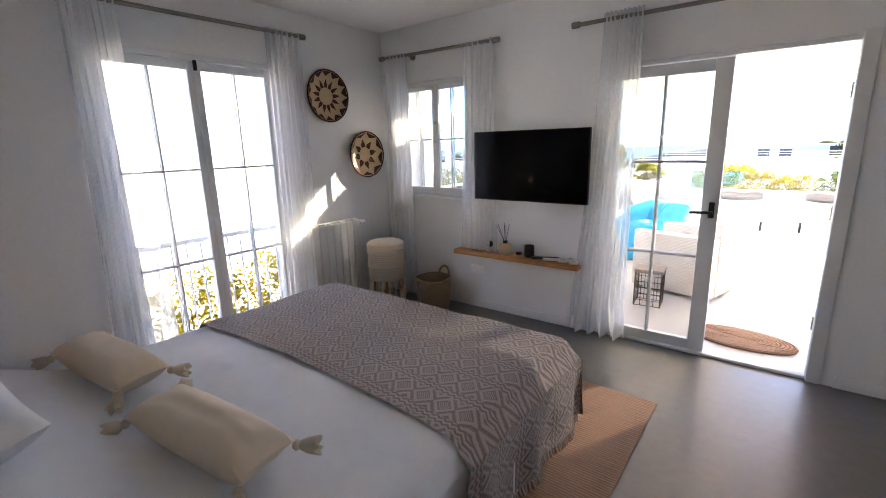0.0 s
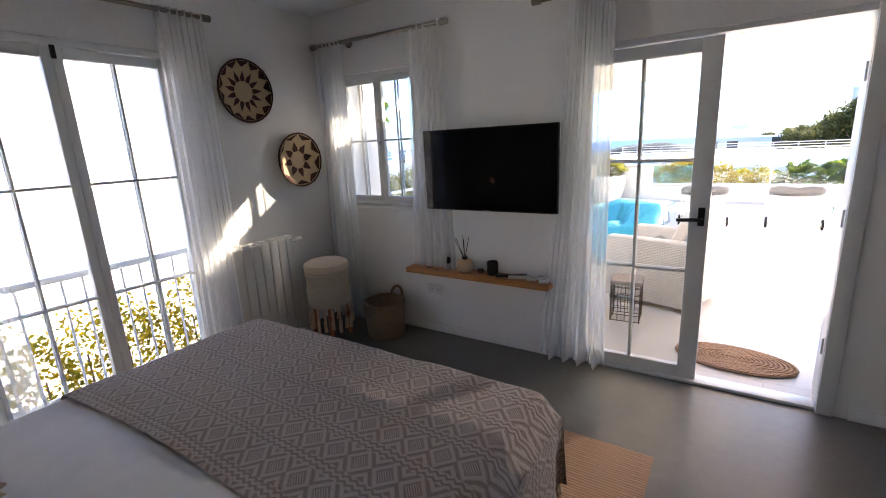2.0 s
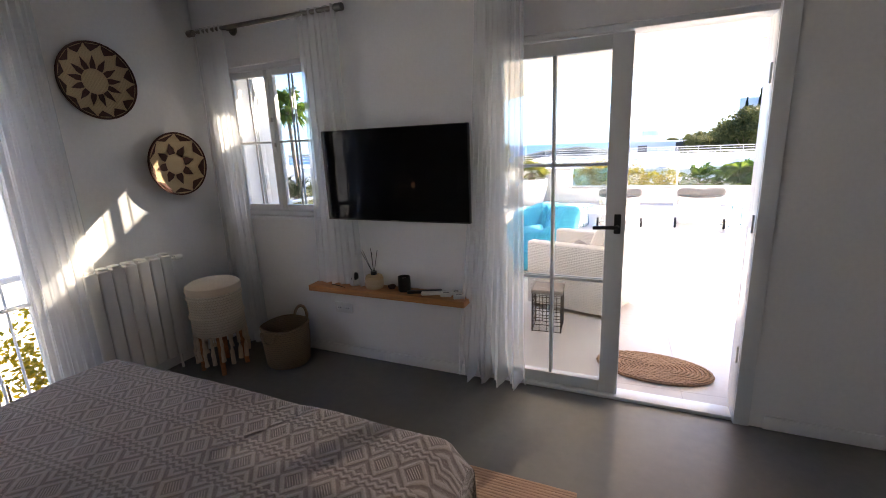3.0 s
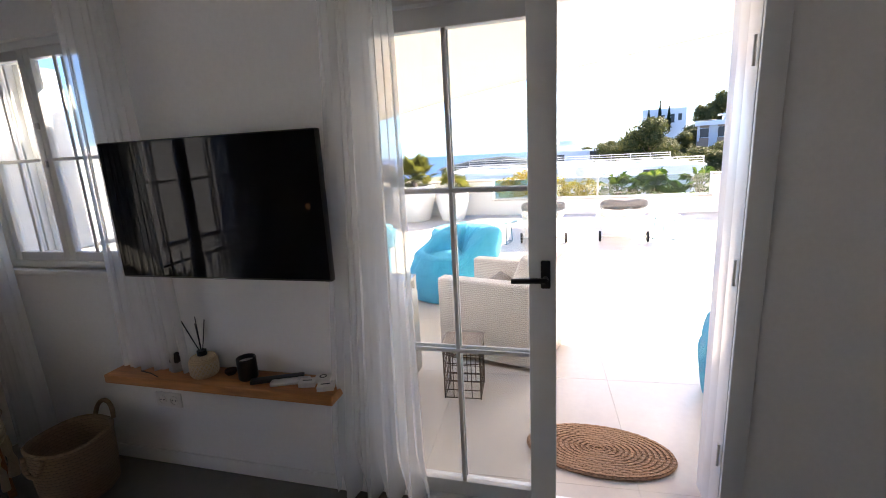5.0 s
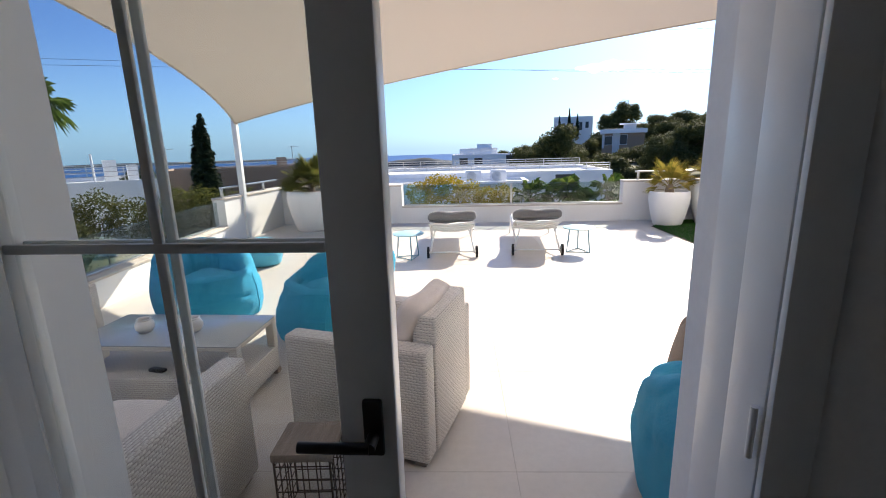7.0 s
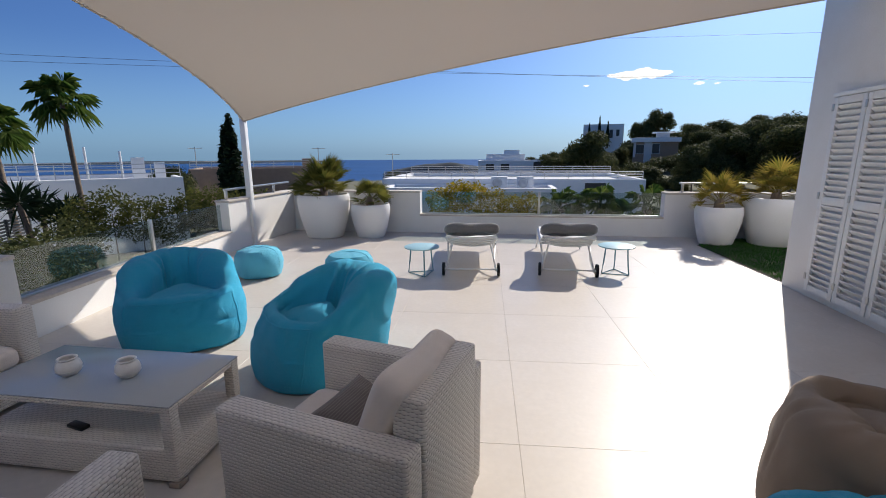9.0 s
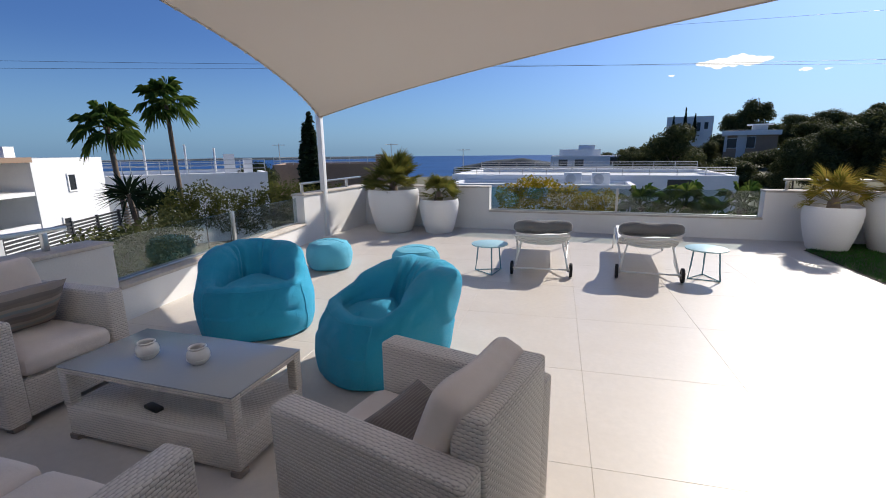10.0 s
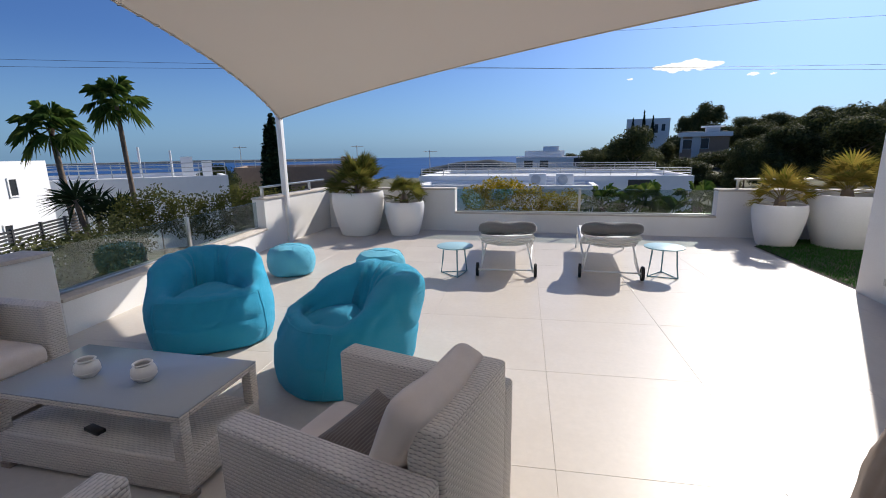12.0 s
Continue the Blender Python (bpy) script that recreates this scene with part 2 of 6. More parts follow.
TURQUOISE = fabric("turquoise_canvas", (0.012, 0.38, 0.61), 700, bump=0.9, streak=8, sheen=0.1, vary=0.06)
TURQUOISE_PALE = fabric("faded_turquoise_canvas", (0.10, 0.47, 0.64), 700, bump=0.6, streak=8, sheen=0.1)
BROWN_CLOTH = fabric("taupe_canvas", (0.23, 0.17, 0.125), 700, bump=0.4, streak=7, sheen=0.1)
CUSHION = fabric("ecru_cushion_cloth", (0.78, 0.68, 0.60), 800, bump=0.35, streak=10)
GREY_CUSHION = fabric("grey_felt", (0.17, 0.17, 0.175), 300, bump=0.6, vary=0.25)
LOUNGER_CLOTH = fabric("white_sling_cloth", (0.78, 0.77, 0.74), 500, bump=0.2)
STRIPES = striped("striped_cushion_cloth", ((0.20, 0.17, 0.15), (0.36, 0.31, 0.27), (0.28, 0.33, 0.33), (0.44, 0.38, 0.32), (0.24, 0.20, 0.17)), 0.13)
PATTERNED = striped("brown_woven_cloth", ((0.17, 0.145, 0.13), (0.25, 0.215, 0.19), (0.15, 0.125, 0.115)), 0.011)
WICKER = woven("white_wicker", (0.75, 0.685, 0.61), (0.22, 0.185, 0.155), 0.030, 0.0145, bump=0.9)
BASKETRY = woven("natural_seagrass", (0.27, 0.18, 0.105), (0.09, 0.058, 0.032), 0.03, 0.016, 0.8)
JUTE = woven("braided_jute", (0.36, 0.205, 0.115), (0.12, 0.065, 0.035), 0.03, 0.02, 0.9, 1.0)
RUG = woven("ribbed_jute_rug", (0.40, 0.235, 0.145), (0.17, 0.09, 0.055), 0.5, 0.017, 0.9, 1.0)
MACRAME = woven("cream_macrame", (0.66, 0.56, 0.43), (0.34, 0.26, 0.18), 0.022, 0.02, 0.9, 1.0)
STRAW = woven("pale_straw_coil", (0.68, 0.50, 0.30), (0.42, 0.28, 0.15), 0.02, 0.008, 0.8)
STRAW_DARK = woven("dark_straw_coil", (0.095, 0.030, 0.018), (0.04, 0.014, 0.009), 0.02, 0.008, 0.8)
SHELF_WOOD = wood("oiled_pine", (0.52, 0.215, 0.07), "x")
GREY_WOOD = wood("weathered_wood", (0.32, 0.26, 0.215), "y", 0.8)
CERAMIC = surface("glazed_white_ceramic", (0.76, 0.73, 0.69), 0.3, vary=0.04, bump=0.03)
POT = surface("white_planter_resin", (0.79, 0.78, 0.76), 0.5, grain=50, patch=2, vary=0.03, bump=0.05)
SOIL = surface("potting_soil", (0.06, 0.045, 0.03), 0.95, vary=0.4, bump=0.8, depth=0.02)
RUST_WIRE = surface("dark_rusty_wire", (0.10, 0.075, 0.055), 0.6, metal=0.6, vary=0.3)
RADIATOR = surface("white_radiator_enamel", (0.80, 0.78, 0.75), 0.35, vary=0.02, bump=0.02)
TURF = leaf_material("artificial_turf", (0.028, 0.10, 0.016), (0.055, 0.16, 0.03), 0.2)
PALM_LEAF = leaf_material("fan_palm_leaf", (0.06, 0.095, 0.018), (0.26, 0.22, 0.05), 0.4)
PALM_YELLOW = leaf_material("sunlit_palm_leaf", (0.13, 0.15, 0.02), (0.40, 0.27, 0.06), 0.45)
PALM_GREEN = leaf_material("green_palm_leaf", (0.034, 0.085, 0.016), (0.17, 0.22, 0.05), 0.5)
YELLOW_LEAF = leaf_material("yellow_shrub_leaf", (0.22, 0.21, 0.02), (0.55, 0.36, 0.02), 0.5)
HEDGE_LEAF = leaf_material("olive_hedge_leaf", (0.07, 0.085, 0.02), (0.19, 0.18, 0.05), 0.45)
DARK_LEAF = leaf_material("pine_needle", (0.045, 0.060, 0.020), (0.15, 0.15, 0.058), 0.3)
CYPRESS_LEAF = leaf_material("cypress_leaf", (0.010, 0.022, 0.010), (0.024, 0.042, 0.016), 0.15)
BARK = surface("palm_bark", (0.19, 0.14, 0.10), 0.9, grain=12, vary=0.35, bump=0.8, depth=0.03)
HOUSE_WHITE = surface("white_house_render", (0.86, 0.86, 0.85), 0.8, grain=3, patch=0.3, vary=0.03, bump=0.05)
HOUSE_GREY = surface("grey_roof_render", (0.62, 0.62, 0.61), 0.85, grain=3, patch=0.3, vary=0.08)
HOUSE_BROWN = surface("brown_render", (0.34, 0.235, 0.165), 0.85, grain=3, patch=0.3, vary=0.12)
HOUSE_DARK = surface("dark_opening", (0.03, 0.032, 0.035), 0.3, vary=0.1)
FENCE = surface("dark_fence_metal", (0.05, 0.05, 0.052), 0.5, vary=0.1)
# Lower garden's shade is put into this very dark paving colour.
PAVING = surface("shade_dark_paving", (0.05, 0.048, 0.044), 0.85, grain=8, patch=0.6, vary=0.12, bump=0.3)
GROUND = surface("dry_hillside", (0.14, 0.13, 0.07), 0.95, grain=0.8, patch=0.05, vary=0.35, bump=0.5, depth=0.3, stain=(0.06, 0.075, 0.03))
# Bluish cast paints distance haze into the colour of the wooded headlands.
HEADLAND = surface("hazed_wooded_headland", (0.014, 0.032, 0.045), 0.95, grain=0.03, patch=0.01, vary=0.35)
SEA = sea_material()
# Clouds glow by themselves; the white emission stands in for sunlight on them.
CLOUD = glow("glowing_cloud", (1.0, 1.0, 1.0), 1.1)


# ---- mesh helpers ----
def box(bm, lo, hi, bevel=0.0, seg=2, m=None):
    """A box between two corners, with rounded edges."""
    lo, hi = Vector(lo), Vector(hi)
    got = bmesh.ops.create_cube(bm, size=1.0, matrix=Matrix.LocRotScale((lo + hi) / 2, None, hi - lo))["verts"]
    if bevel:
        edges = list({e for v in got for e in v.link_edges})
        r = bmesh.ops.bevel(bm, geom=edges, offset=bevel, segments=seg, profile=0.5, affect="EDGES")
        got = list({v for f in r["faces"] for v in f.verts} | {v for v in got if v.is_valid})
    if m is not None:
        bmesh.ops.transform(bm, matrix=m, verts=[v for v in got if v.is_valid])
    return got


def rod(bm, a, b, r0, r1=None, seg=12, caps=True):
    """A round bar from a to b."""
    a, b = Vector(a), Vector(b)
    d = b - a
    m = Matrix.Translation((a + b) / 2) @ d.to_track_quat("Z", "Y").to_matrix().to_4x4()
    return bmesh.ops.create_cone(bm, cap_ends=caps, segments=seg, radius1=r0, radius2=r0 if r1 is None else r1, depth=d.length, matrix=m)["verts"]


def tube(bm, pts, r, seg=8):
    """A bent round bar through points, rings swept along it."""
    pts = [Vector(p) for p in pts]
    rings = []
    for i, p in enumerate(pts):
        d = (pts[min(i + 1, len(pts) - 1)] - pts[max(i - 1, 0)]).normalized()
        q = d.to_track_quat("Z", "Y")
        rr = r(i / (len(pts) - 1)) if callable(r) else r
        rings.append([bm.verts.new(p + q @ Vector((rr * math.cos(2 * math.pi * j / seg), rr * math.sin(2 * math.pi * j / seg), 0))) for j in range(seg)])
    for a, b in zip(rings, rings[1:]):
        for j in range(seg):
            bm.faces.new((a[j], a[(j + 1) % seg], b[(j + 1) % seg], b[j]))
    bm.faces.new(rings[0][::-1])
    bm.faces.new(rings[-1])


def lathe(bm, profile, seg=32, centre=(0, 0, 0), wobble=None):
    """A turned shape: profile of (radius, height) from bottom to top, closed where the radius is 0."""
    c, rings = Vector(centre), []
    for i, (r, z) in enumerate(profile):
        if r <= 1e-5:
            rings.append([bm.verts.new(c + Vector((0, 0, z)))])
            continue
        ring = []
        for j in range(seg):
            a = 2 * math.pi * j / seg
            p = Vector((r * math.cos(a), r * math.sin(a), z))
            ring.append(bm.verts.new(c + (wobble(p, a, i / (len(profile) - 1)) if wobble else p)))
        rings.append(ring)
    for a, b in zip(rings, rings[1:]):
        for j in range(seg):
            k = (j + 1) % seg
            if len(a) == 1 and len(b) == 1:
                continue
            if len(a) == 1:
                bm.faces.new((a[0], b[k], b[j]))
            elif len(b) == 1:
                bm.faces.new((a[j], a[k], b[0]))
            else:
                bm.faces.new((a[j], a[k], b[k], b[j]))


def sheet(bm, f, nu, nv):
    """A grid of (nu + 1) x (nv + 1) points f(u, v), u and v from 0 to 1, with its UV as f's second answer."""
    layer = bm.loops.layers.uv.get("uv") or bm.loops.layers.uv.new("uv")
    vs, uvs = {}, {}
    for i in range(nu + 1):
        for j in range(nv + 1):
            p, w = f(i / nu, j / nv)
            vs[i, j], uvs[i, j] = bm.verts.new(p), w
    for i in range(nu):
        for j in range(nv):
            keys = ((i, j), (i + 1, j), (i + 1, j + 1), (i, j + 1))
            face = bm.faces.new([vs[k] for k in keys])
            for loop, k in zip(face.loops, keys):
                loop[layer].uv = uvs[k]


def box_uv(bm):
    """UV in metres, projected along each face's main axis."""
    layer = bm.loops.layers.uv.get("uv") or bm.loops.layers.uv.new("uv")
    bm.normal_update()
    for f in bm.faces:
        n = f.normal
        ax = max(range(3), key=lambda i: abs(n[i]))
        for loop in f.loops:
            p = loop.vert.co
            loop[layer].uv = ((p.y, p.z), (p.x, p.z), (p.x, p.y))[ax]


def round_uv(bm, radius):
    """UV in metres, wrapped round the z axis."""
    layer = bm.loops.layers.uv.get("uv") or bm.loops.layers.uv.new("uv")
    for f in bm.faces:
        mid = f.calc_center_median()
        a0 = math.atan2(mid.y, mid.x)
        for loop in f.loops:
            p = loop.vert.co
            a = math.atan2(p.y, p.x) - a0
            a = (a + math.pi) % (2 * math.pi) - math.pi
            loop[layer].uv = ((a0 + a) * radius, p.z)


def mesh(name, bm, material, smooth=True, uv=None):
    if uv == "box":
        box_uv(bm)
    elif uv:
        round_uv(bm, uv)
    bm.normal_update()
    data = bpy.data.meshes.new(name)
    bm.to_mesh(data)
    bm.free()
    data.materials.append(material)
    if smooth:
        data.shade_smooth()
        data.set_sharp_from_angle(angle=radians(38))
    return data


def part(name, bm, material, parent, label="", uv=None, smooth=True, m=None):
    """One mesh object under a thing or under a part."""
    ob = new(name, bm if isinstance(bm, bpy.types.Mesh) else mesh(name, bm, material, smooth, uv))
    ob.parent = parent
    if m is not None:
        ob.matrix_basis = m
    return tagged(ob, label)


def thing(name, label, category, m=None, group="", kind=""):
    """The Empty at the base of a thing, which parents its parts."""
    ob = new(name)
    ob.empty_display_size = 0.1
    ob.matrix_basis = m if m is not None else Matrix()
    return tagged(ob, label, category, group, kind)


def solid(name, bm, material, label, category="", kind="", group="", m=None, uv=None, smooth=True):
    """A thing that is one mesh."""
    ob = new(name, mesh(name, bm, material, smooth, uv))
    if m is not None:
        ob.matrix_basis = m
    return tagged(ob, label, category, group, kind)


def blocks(*pairs, bevel=0.0):
    bm = bmesh.new()
    for lo, hi in pairs:
        box(bm, lo, hi, bevel)
    return bm


def wobbled(p, size, amount, seed=0.0):
    q = Vector(p) * size + Vector((seed, seed * 1.7, seed * 0.3))
    return Vector(p) + amount * Vector((noise.noise(q), noise.noise(q + Vector((31, 0, 0))), noise.noise(q + Vector((0, 47, 0)))))


# ---- structure: bedroom ----
IN_Y, OUT_Y, LEFT_X, RIGHT_X, BACK_Y, CEIL = 3.80, 4.14, -3.15, 2.30, -0.55, 2.66
DOOR_L, DOOR_M, DOOR_R, DOOR_TOP = -0.915, -0.08, 0.538, 2.09
SW_L, SW_R, SW_B, SW_T = -2.93, -2.09, 1.06, 2.15
LW_A, LW_B, LW_T = 1.29, 2.57, 2.22

floor = solid("floor", blocks(((LEFT_X - 0.3, BACK_Y - 0.2, -0.2), (RIGHT_X + 0.2, 3.885, 0.0))), MICROCEMENT, "smooth grey-green polished cement floor", kind="structure", smooth=False)
solid("ceiling", blocks(((LEFT_X - 0.3, BACK_Y - 0.2, CEIL), (RIGHT_X + 0.2, OUT_Y, CEIL + 0.25))), CEILING, "plain white painted ceiling", kind="structure", smooth=False)
solid("wall_north", blocks(
    ((LEFT_X - 0.3, IN_Y, 0.0), (SW_L, OUT_Y, CEIL)), ((SW_L, IN_Y, 0.0), (SW_R, OUT_Y, SW_B)), ((SW_L, IN_Y, SW_T), (SW_R, OUT_Y, CEIL)),
    ((SW_R, IN_Y, 0.0), (DOOR_L, OUT_Y, CEIL)), ((DOOR_L, IN_Y, DOOR_TOP), (DOOR_R, OUT_Y, CEIL)), ((DOOR_R, IN_Y, 0.0), (RIGHT_X + 1.2, OUT_Y, CEIL))), PLASTER,
    "white plastered wall with a terrace door and a small window", kind="structure", smooth=False)
solid("wall_west", blocks(
    ((LEFT_X - 0.3, BACK_Y, 0.0), (LEFT_X, LW_A, CEIL)), ((LEFT_X - 0.3, LW_A, LW_T), (LEFT_X, LW_B, CEIL)), ((LEFT_X - 0.3, LW_B, 0.0), (LEFT_X, IN_Y, CEIL))), PLASTER,
    "white plastered wall with a tall window", kind="structure", smooth=False)
solid("wall_east", blocks(((RIGHT_X, BACK_Y, 0.0), (RIGHT_X + 0.2, IN_Y, CEIL))), PLASTER, "plain white plastered wall", kind="structure", smooth=False)
solid("wall_south", blocks(((LEFT_X - 0.3, BACK_Y - 0.2, 0.0), (RIGHT_X + 0.2, BACK_Y, CEIL))), PLASTER, "plain white plastered wall behind the bed", kind="structure", smooth=False)
bm = blocks(((LEFT_X, IN_Y - 0.012, 0.0), (DOOR_L - 0.06, IN_Y, 0.075)), ((DOOR_R + 0.11, IN_Y - 0.012, 0.0), (RIGHT_X, IN_Y, 0.075)), bevel=0.003)
solid("baseboard", bm, PLASTER, "low white baseboard along the wall", kind="structure")


def leaf_frame(thing_ob, w, h, rows, y=0.0, stile=0.07, rail=0.07, thick=0.05, bars_x=(0.5,), bar=0.018, glass=None):
    """A glazed leaf, its lower left corner at the thing's origin: frame, glazing bars on both sides of the glass, panes."""
    body = part("sash", blocks(((0, y - thick / 2, 0), (stile, y + thick / 2, h)), ((w - stile, y - thick / 2, 0), (w, y + thick / 2, h)),
                               ((stile, y - thick / 2, 0), (w - stile, y + thick / 2, rail)), ((stile, y - thick / 2, h - rail), (w - stile, y + thick / 2, h)), bevel=0.005), PVC, thing_ob)
    zs = [rail, *rows, h - rail]
    xs = [stile, *[stile + (w - 2 * stile) * b for b in bars_x], w - stile]
    for z in zs[1:-1]:
        for o in (-0.019, 0.019):
            part("glazing_bar", blocks(((stile, y + o - 0.005, z - bar / 2), (w - stile, y + o + 0.005, z + bar / 2)), bevel=0.003), PVC, thing_ob)
    for x in xs[1:-1]:
        for o in (-0.018, 0.018):
            part("glazing_bar", blocks(((x - bar / 2, y + o - 0.005, rail), (x + bar / 2, y + o + 0.005, h - rail)), bevel=0.003), PVC, thing_ob)
    for x0, x1 in zip(xs, xs[1:]):
        for z0, z1 in zip(zs, zs[1:]):
            part("pane", blocks(((x0, y - 0.003, z0), (x1, y + 0.003, z1))), glass or GLASS, thing_ob, smooth=False)
    return body


# terrace door: frame, the closed leaf, the open doorway beside it
door = thing("door_1", "white aluminium glazed terrace door with one closed leaf", "door", pose(0, 3.865, 0), kind="structure")
part("door_frame", blocks(((DOOR_L, -0.045, 0), (DOOR_L + 0.04, 0.055, DOOR_TOP)), ((DOOR_R - 0.027, -0.062, 0), (DOOR_R, 0.04, DOOR_TOP)), ((DOOR_R - 0.014, 0.04, 0), (DOOR_R - 0.0005, 0.165, DOOR_TOP)),
                          ((DOOR_L + 0.04, -0.045, DOOR_TOP - 0.03), (DOOR_R - 0.027, 0.055, DOOR_TOP)), bevel=0.004), PVC, door)
part("architrave", blocks(((DOOR_R - 0.025, -0.078, 0), (DOOR_R + 0.048, -0.0625, DOOR_TOP + 0.02)), bevel=0.004), PVC, door)
part("threshold", blocks(((DOOR_L + 0.04, -0.05, 0.0), (DOOR_R - 0.027, 0.06, 0.022)), bevel=0.005), PVC, door)
leaf = thing("leaf", "", "")
leaf.parent, leaf.matrix_basis = door, pose(DOOR_L + 0.04, 0, 0.024)
leaf_frame(leaf, DOOR_M - DOOR_L - 0.04, 2.03, (0.705, 1.372), stile=0.104, rail=0.075, thick=0.052, glass=GLASS_DOOR)
bm = blocks(((DOOR_M - 0.058, -0.040, 1.015), (DOOR_M - 0.022, -0.027, 1.125)), bevel=0.005)
rod(bm, (DOOR_M - 0.04, -0.04, 1.055), (DOOR_M - 0.04, -0.075, 1.055), 0.011)
tube(bm, [(DOOR_M - 0.04, -0.072, 1.055), (DOOR_M - 0.07, -0.076, 1.057), (DOOR_M - 0.12, -0.074, 1.055), (DOOR_M - 0.165, -0.07, 1.052)], 0.0105, 10)
part("handle", bm, BLACK, door, "black lever handle on a long plate")
for z in (0.35, 1.05, 1.75):
    bm = bmesh.new()
    rod(bm, (DOOR_R - 0.037, -0.056, z), (DOOR_R - 0.037, -0.056, z + 0.09), 0.0055)
    part("hinge", bm, PVC, door)

# small window in the same wall
win = thing("window_1", "small white two-leaf window with glazing bars", "window", pose(SW_L, IN_Y + 0.06, SW_B), kind="structure")
part("window_frame", blocks(((0, -0.03, 0), (0.035, 0.04, SW_T - SW_B)), ((SW_R - SW_L - 0.035, -0.03, 0), (SW_R - SW_L, 0.04, SW_T - SW_B)),
                            ((0.035, -0.03, 0), (SW_R - SW_L - 0.035, 0.04, 0.035)), ((0.035, -0.03, SW_T - SW_B - 0.035), (SW_R - SW_L - 0.035, 0.04, SW_T - SW_B)), bevel=0.004), PVC, win)
part("window_sill", blocks(((-0.03, -0.085, -0.03), (SW_R - SW_L + 0.03, -0.03, 0.0)), bevel=0.005), PLASTER, win)
for i in range(2):
    lf = thing("leaf", "", "")
    lf.parent, lf.matrix_basis = win, pose(0.036 + i * (SW_R - SW_L - 0.072) / 2, 0, 0.036)
    leaf_frame(lf, (SW_R - SW_L - 0.072) / 2, SW_T - SW_B - 0.072, (0.51,), stile=0.04, rail=0.045, thick=0.04, bar=0.016, glass=GLASS_DOOR)

# Left leaf stands open; the deep right one is an unseen added sun blocker.
for sx, deep in ((1, 0.20), (-1, 0.70)):
    fs = thing("folded_shutter", "open white shutter leaf by the small window, right one an added sun block", "shutter", pose(SW_L + 0.004 if sx > 0 else SW_R - 0.004, OUT_Y - 0.08, SW_B + 0.03), "shutters of the small window")
    hs = SW_T - SW_B - 0.06
    part("panel", blocks(((min(0, sx * 0.03), 0.051, 0), (max(0, sx * 0.03), deep, hs)), bevel=0.004), SHUTTER, fs)
    part("stile", blocks(((min(0, sx * 0.042), 0, 0), (max(0, sx * 0.042), 0.05, hs)), bevel=0.004), SHUTTER, fs)
    for z in (0.14, 0.82):
        part("hinge", blocks(((min(sx * 0.042, sx * 0.048), 0.008, z), (max(sx * 0.042, sx * 0.048), 0.042, z + 0.12)), bevel=0.002), STEEL, fs)
for sx in (-1, 1):
    part("latch", blocks((((SW_R - SW_L) / 2 - 0.008, -0.034, 0.51 + 0.18 * (sx < 0)), ((SW_R - SW_L) / 2 + 0.008, -0.02, 0.54 + 0.18 * (sx < 0))), bevel=0.003), STEEL, win)

# tall window in the west wall
win = thing("window_2", "tall white two-leaf window with glazing bars", "window", Matrix.Translation((LEFT_X - 0.06, LW_A, 0.02)) @ pose(0, 0, 0, 0, 0, 90), kind="structure")
W2 = LW_B - LW_A
part("window_frame", blocks(((0, -0.05, 0), (0.04, 0.05, LW_T - 0.02)), ((W2 - 0.04, -0.05, 0), (W2, 0.05, LW_T - 0.02)), ((0.04, -0.05, LW_T - 0.06), (W2 - 0.04, 0.05, LW_T - 0.02)), ((0.04, -0.05, 0), (W2 - 0.04, 0.05, 0.03)), bevel=0.004), PVC, win)
for i in range(2):
    lf = thing("leaf", "", "")
    lf.parent, lf.matrix_basis = win, pose(0.041 + i * (W2 - 0.082) / 2, 0, 0.031)
    leaf_frame(lf, (W2 - 0.082) / 2, LW_T - 0.095, (0.69, 1.37), stile=0.05, rail=0.06, thick=0.05, bars_x=(0.5,), bar=0.016)
part("latch", blocks(((W2 / 2 - 0.012, -0.06, LW_T - 0.13), (W2 / 2 + 0.012, -0.045, LW_T - 0.06)), bevel=0.003), BLACK, win, "small black latch")

# ---- structure: terrace ----
LOW, HIGH = 0.37, 0.82
FAR_Y, FAR_L, FAR_R = 12.51, -1.60, 2.94
solid("facade", blocks(((LEFT_X - 0.3, OUT_Y - 0.3, CEIL + 0.25), (3.33, OUT_Y + 0.002, 3.5)), ((-5.6, OUT_Y - 0.4, -0.3), (LEFT_X - 0.301, OUT_Y - 0.1, 0.78))), PLASTER_OUT, "white rendered house front above the door", kind="structure", smooth=False)
solid("wing", blocks(((3.33, 3.2, -0.3), (7.5, 9.49, 3.55)), bevel=0.02), PLASTER_OUT, "white rendered side wing of the house", kind="structure")
solid("terrace_slab", blocks(((-4.75, 3.885, -0.5), (6.0, FAR_Y + 0.25, -0.0035))), GROUT, "terrace slab with sandy grout", kind="structure", smooth=False)


def wall_run(name, a, b, height, thick, label, coping=True, base=-0.4, over=0.02):
    """A low wall whose inner face runs from a to b, with a coping on it; it thickens to the left of a-b."""
    a, b = Vector((*a, 0)), Vector((*b, 0))
    d = b - a
    m = Matrix.Translation(a) @ Matrix.Rotation(math.atan2(d.y, d.x), 4, "Z")
    t = thing(name, label, "wall", m, kind="structure")
    part("wall_body", blocks(((0, 0, base), (d.length, thick, height - 0.035))), PLASTER_OUT, t, smooth=False)
    if coping:
        part("coping", blocks(((-0.005, -over, height - 0.035), (d.length + 0.005, thick + over, height)), bevel=0.008), COPING, t)
    return t


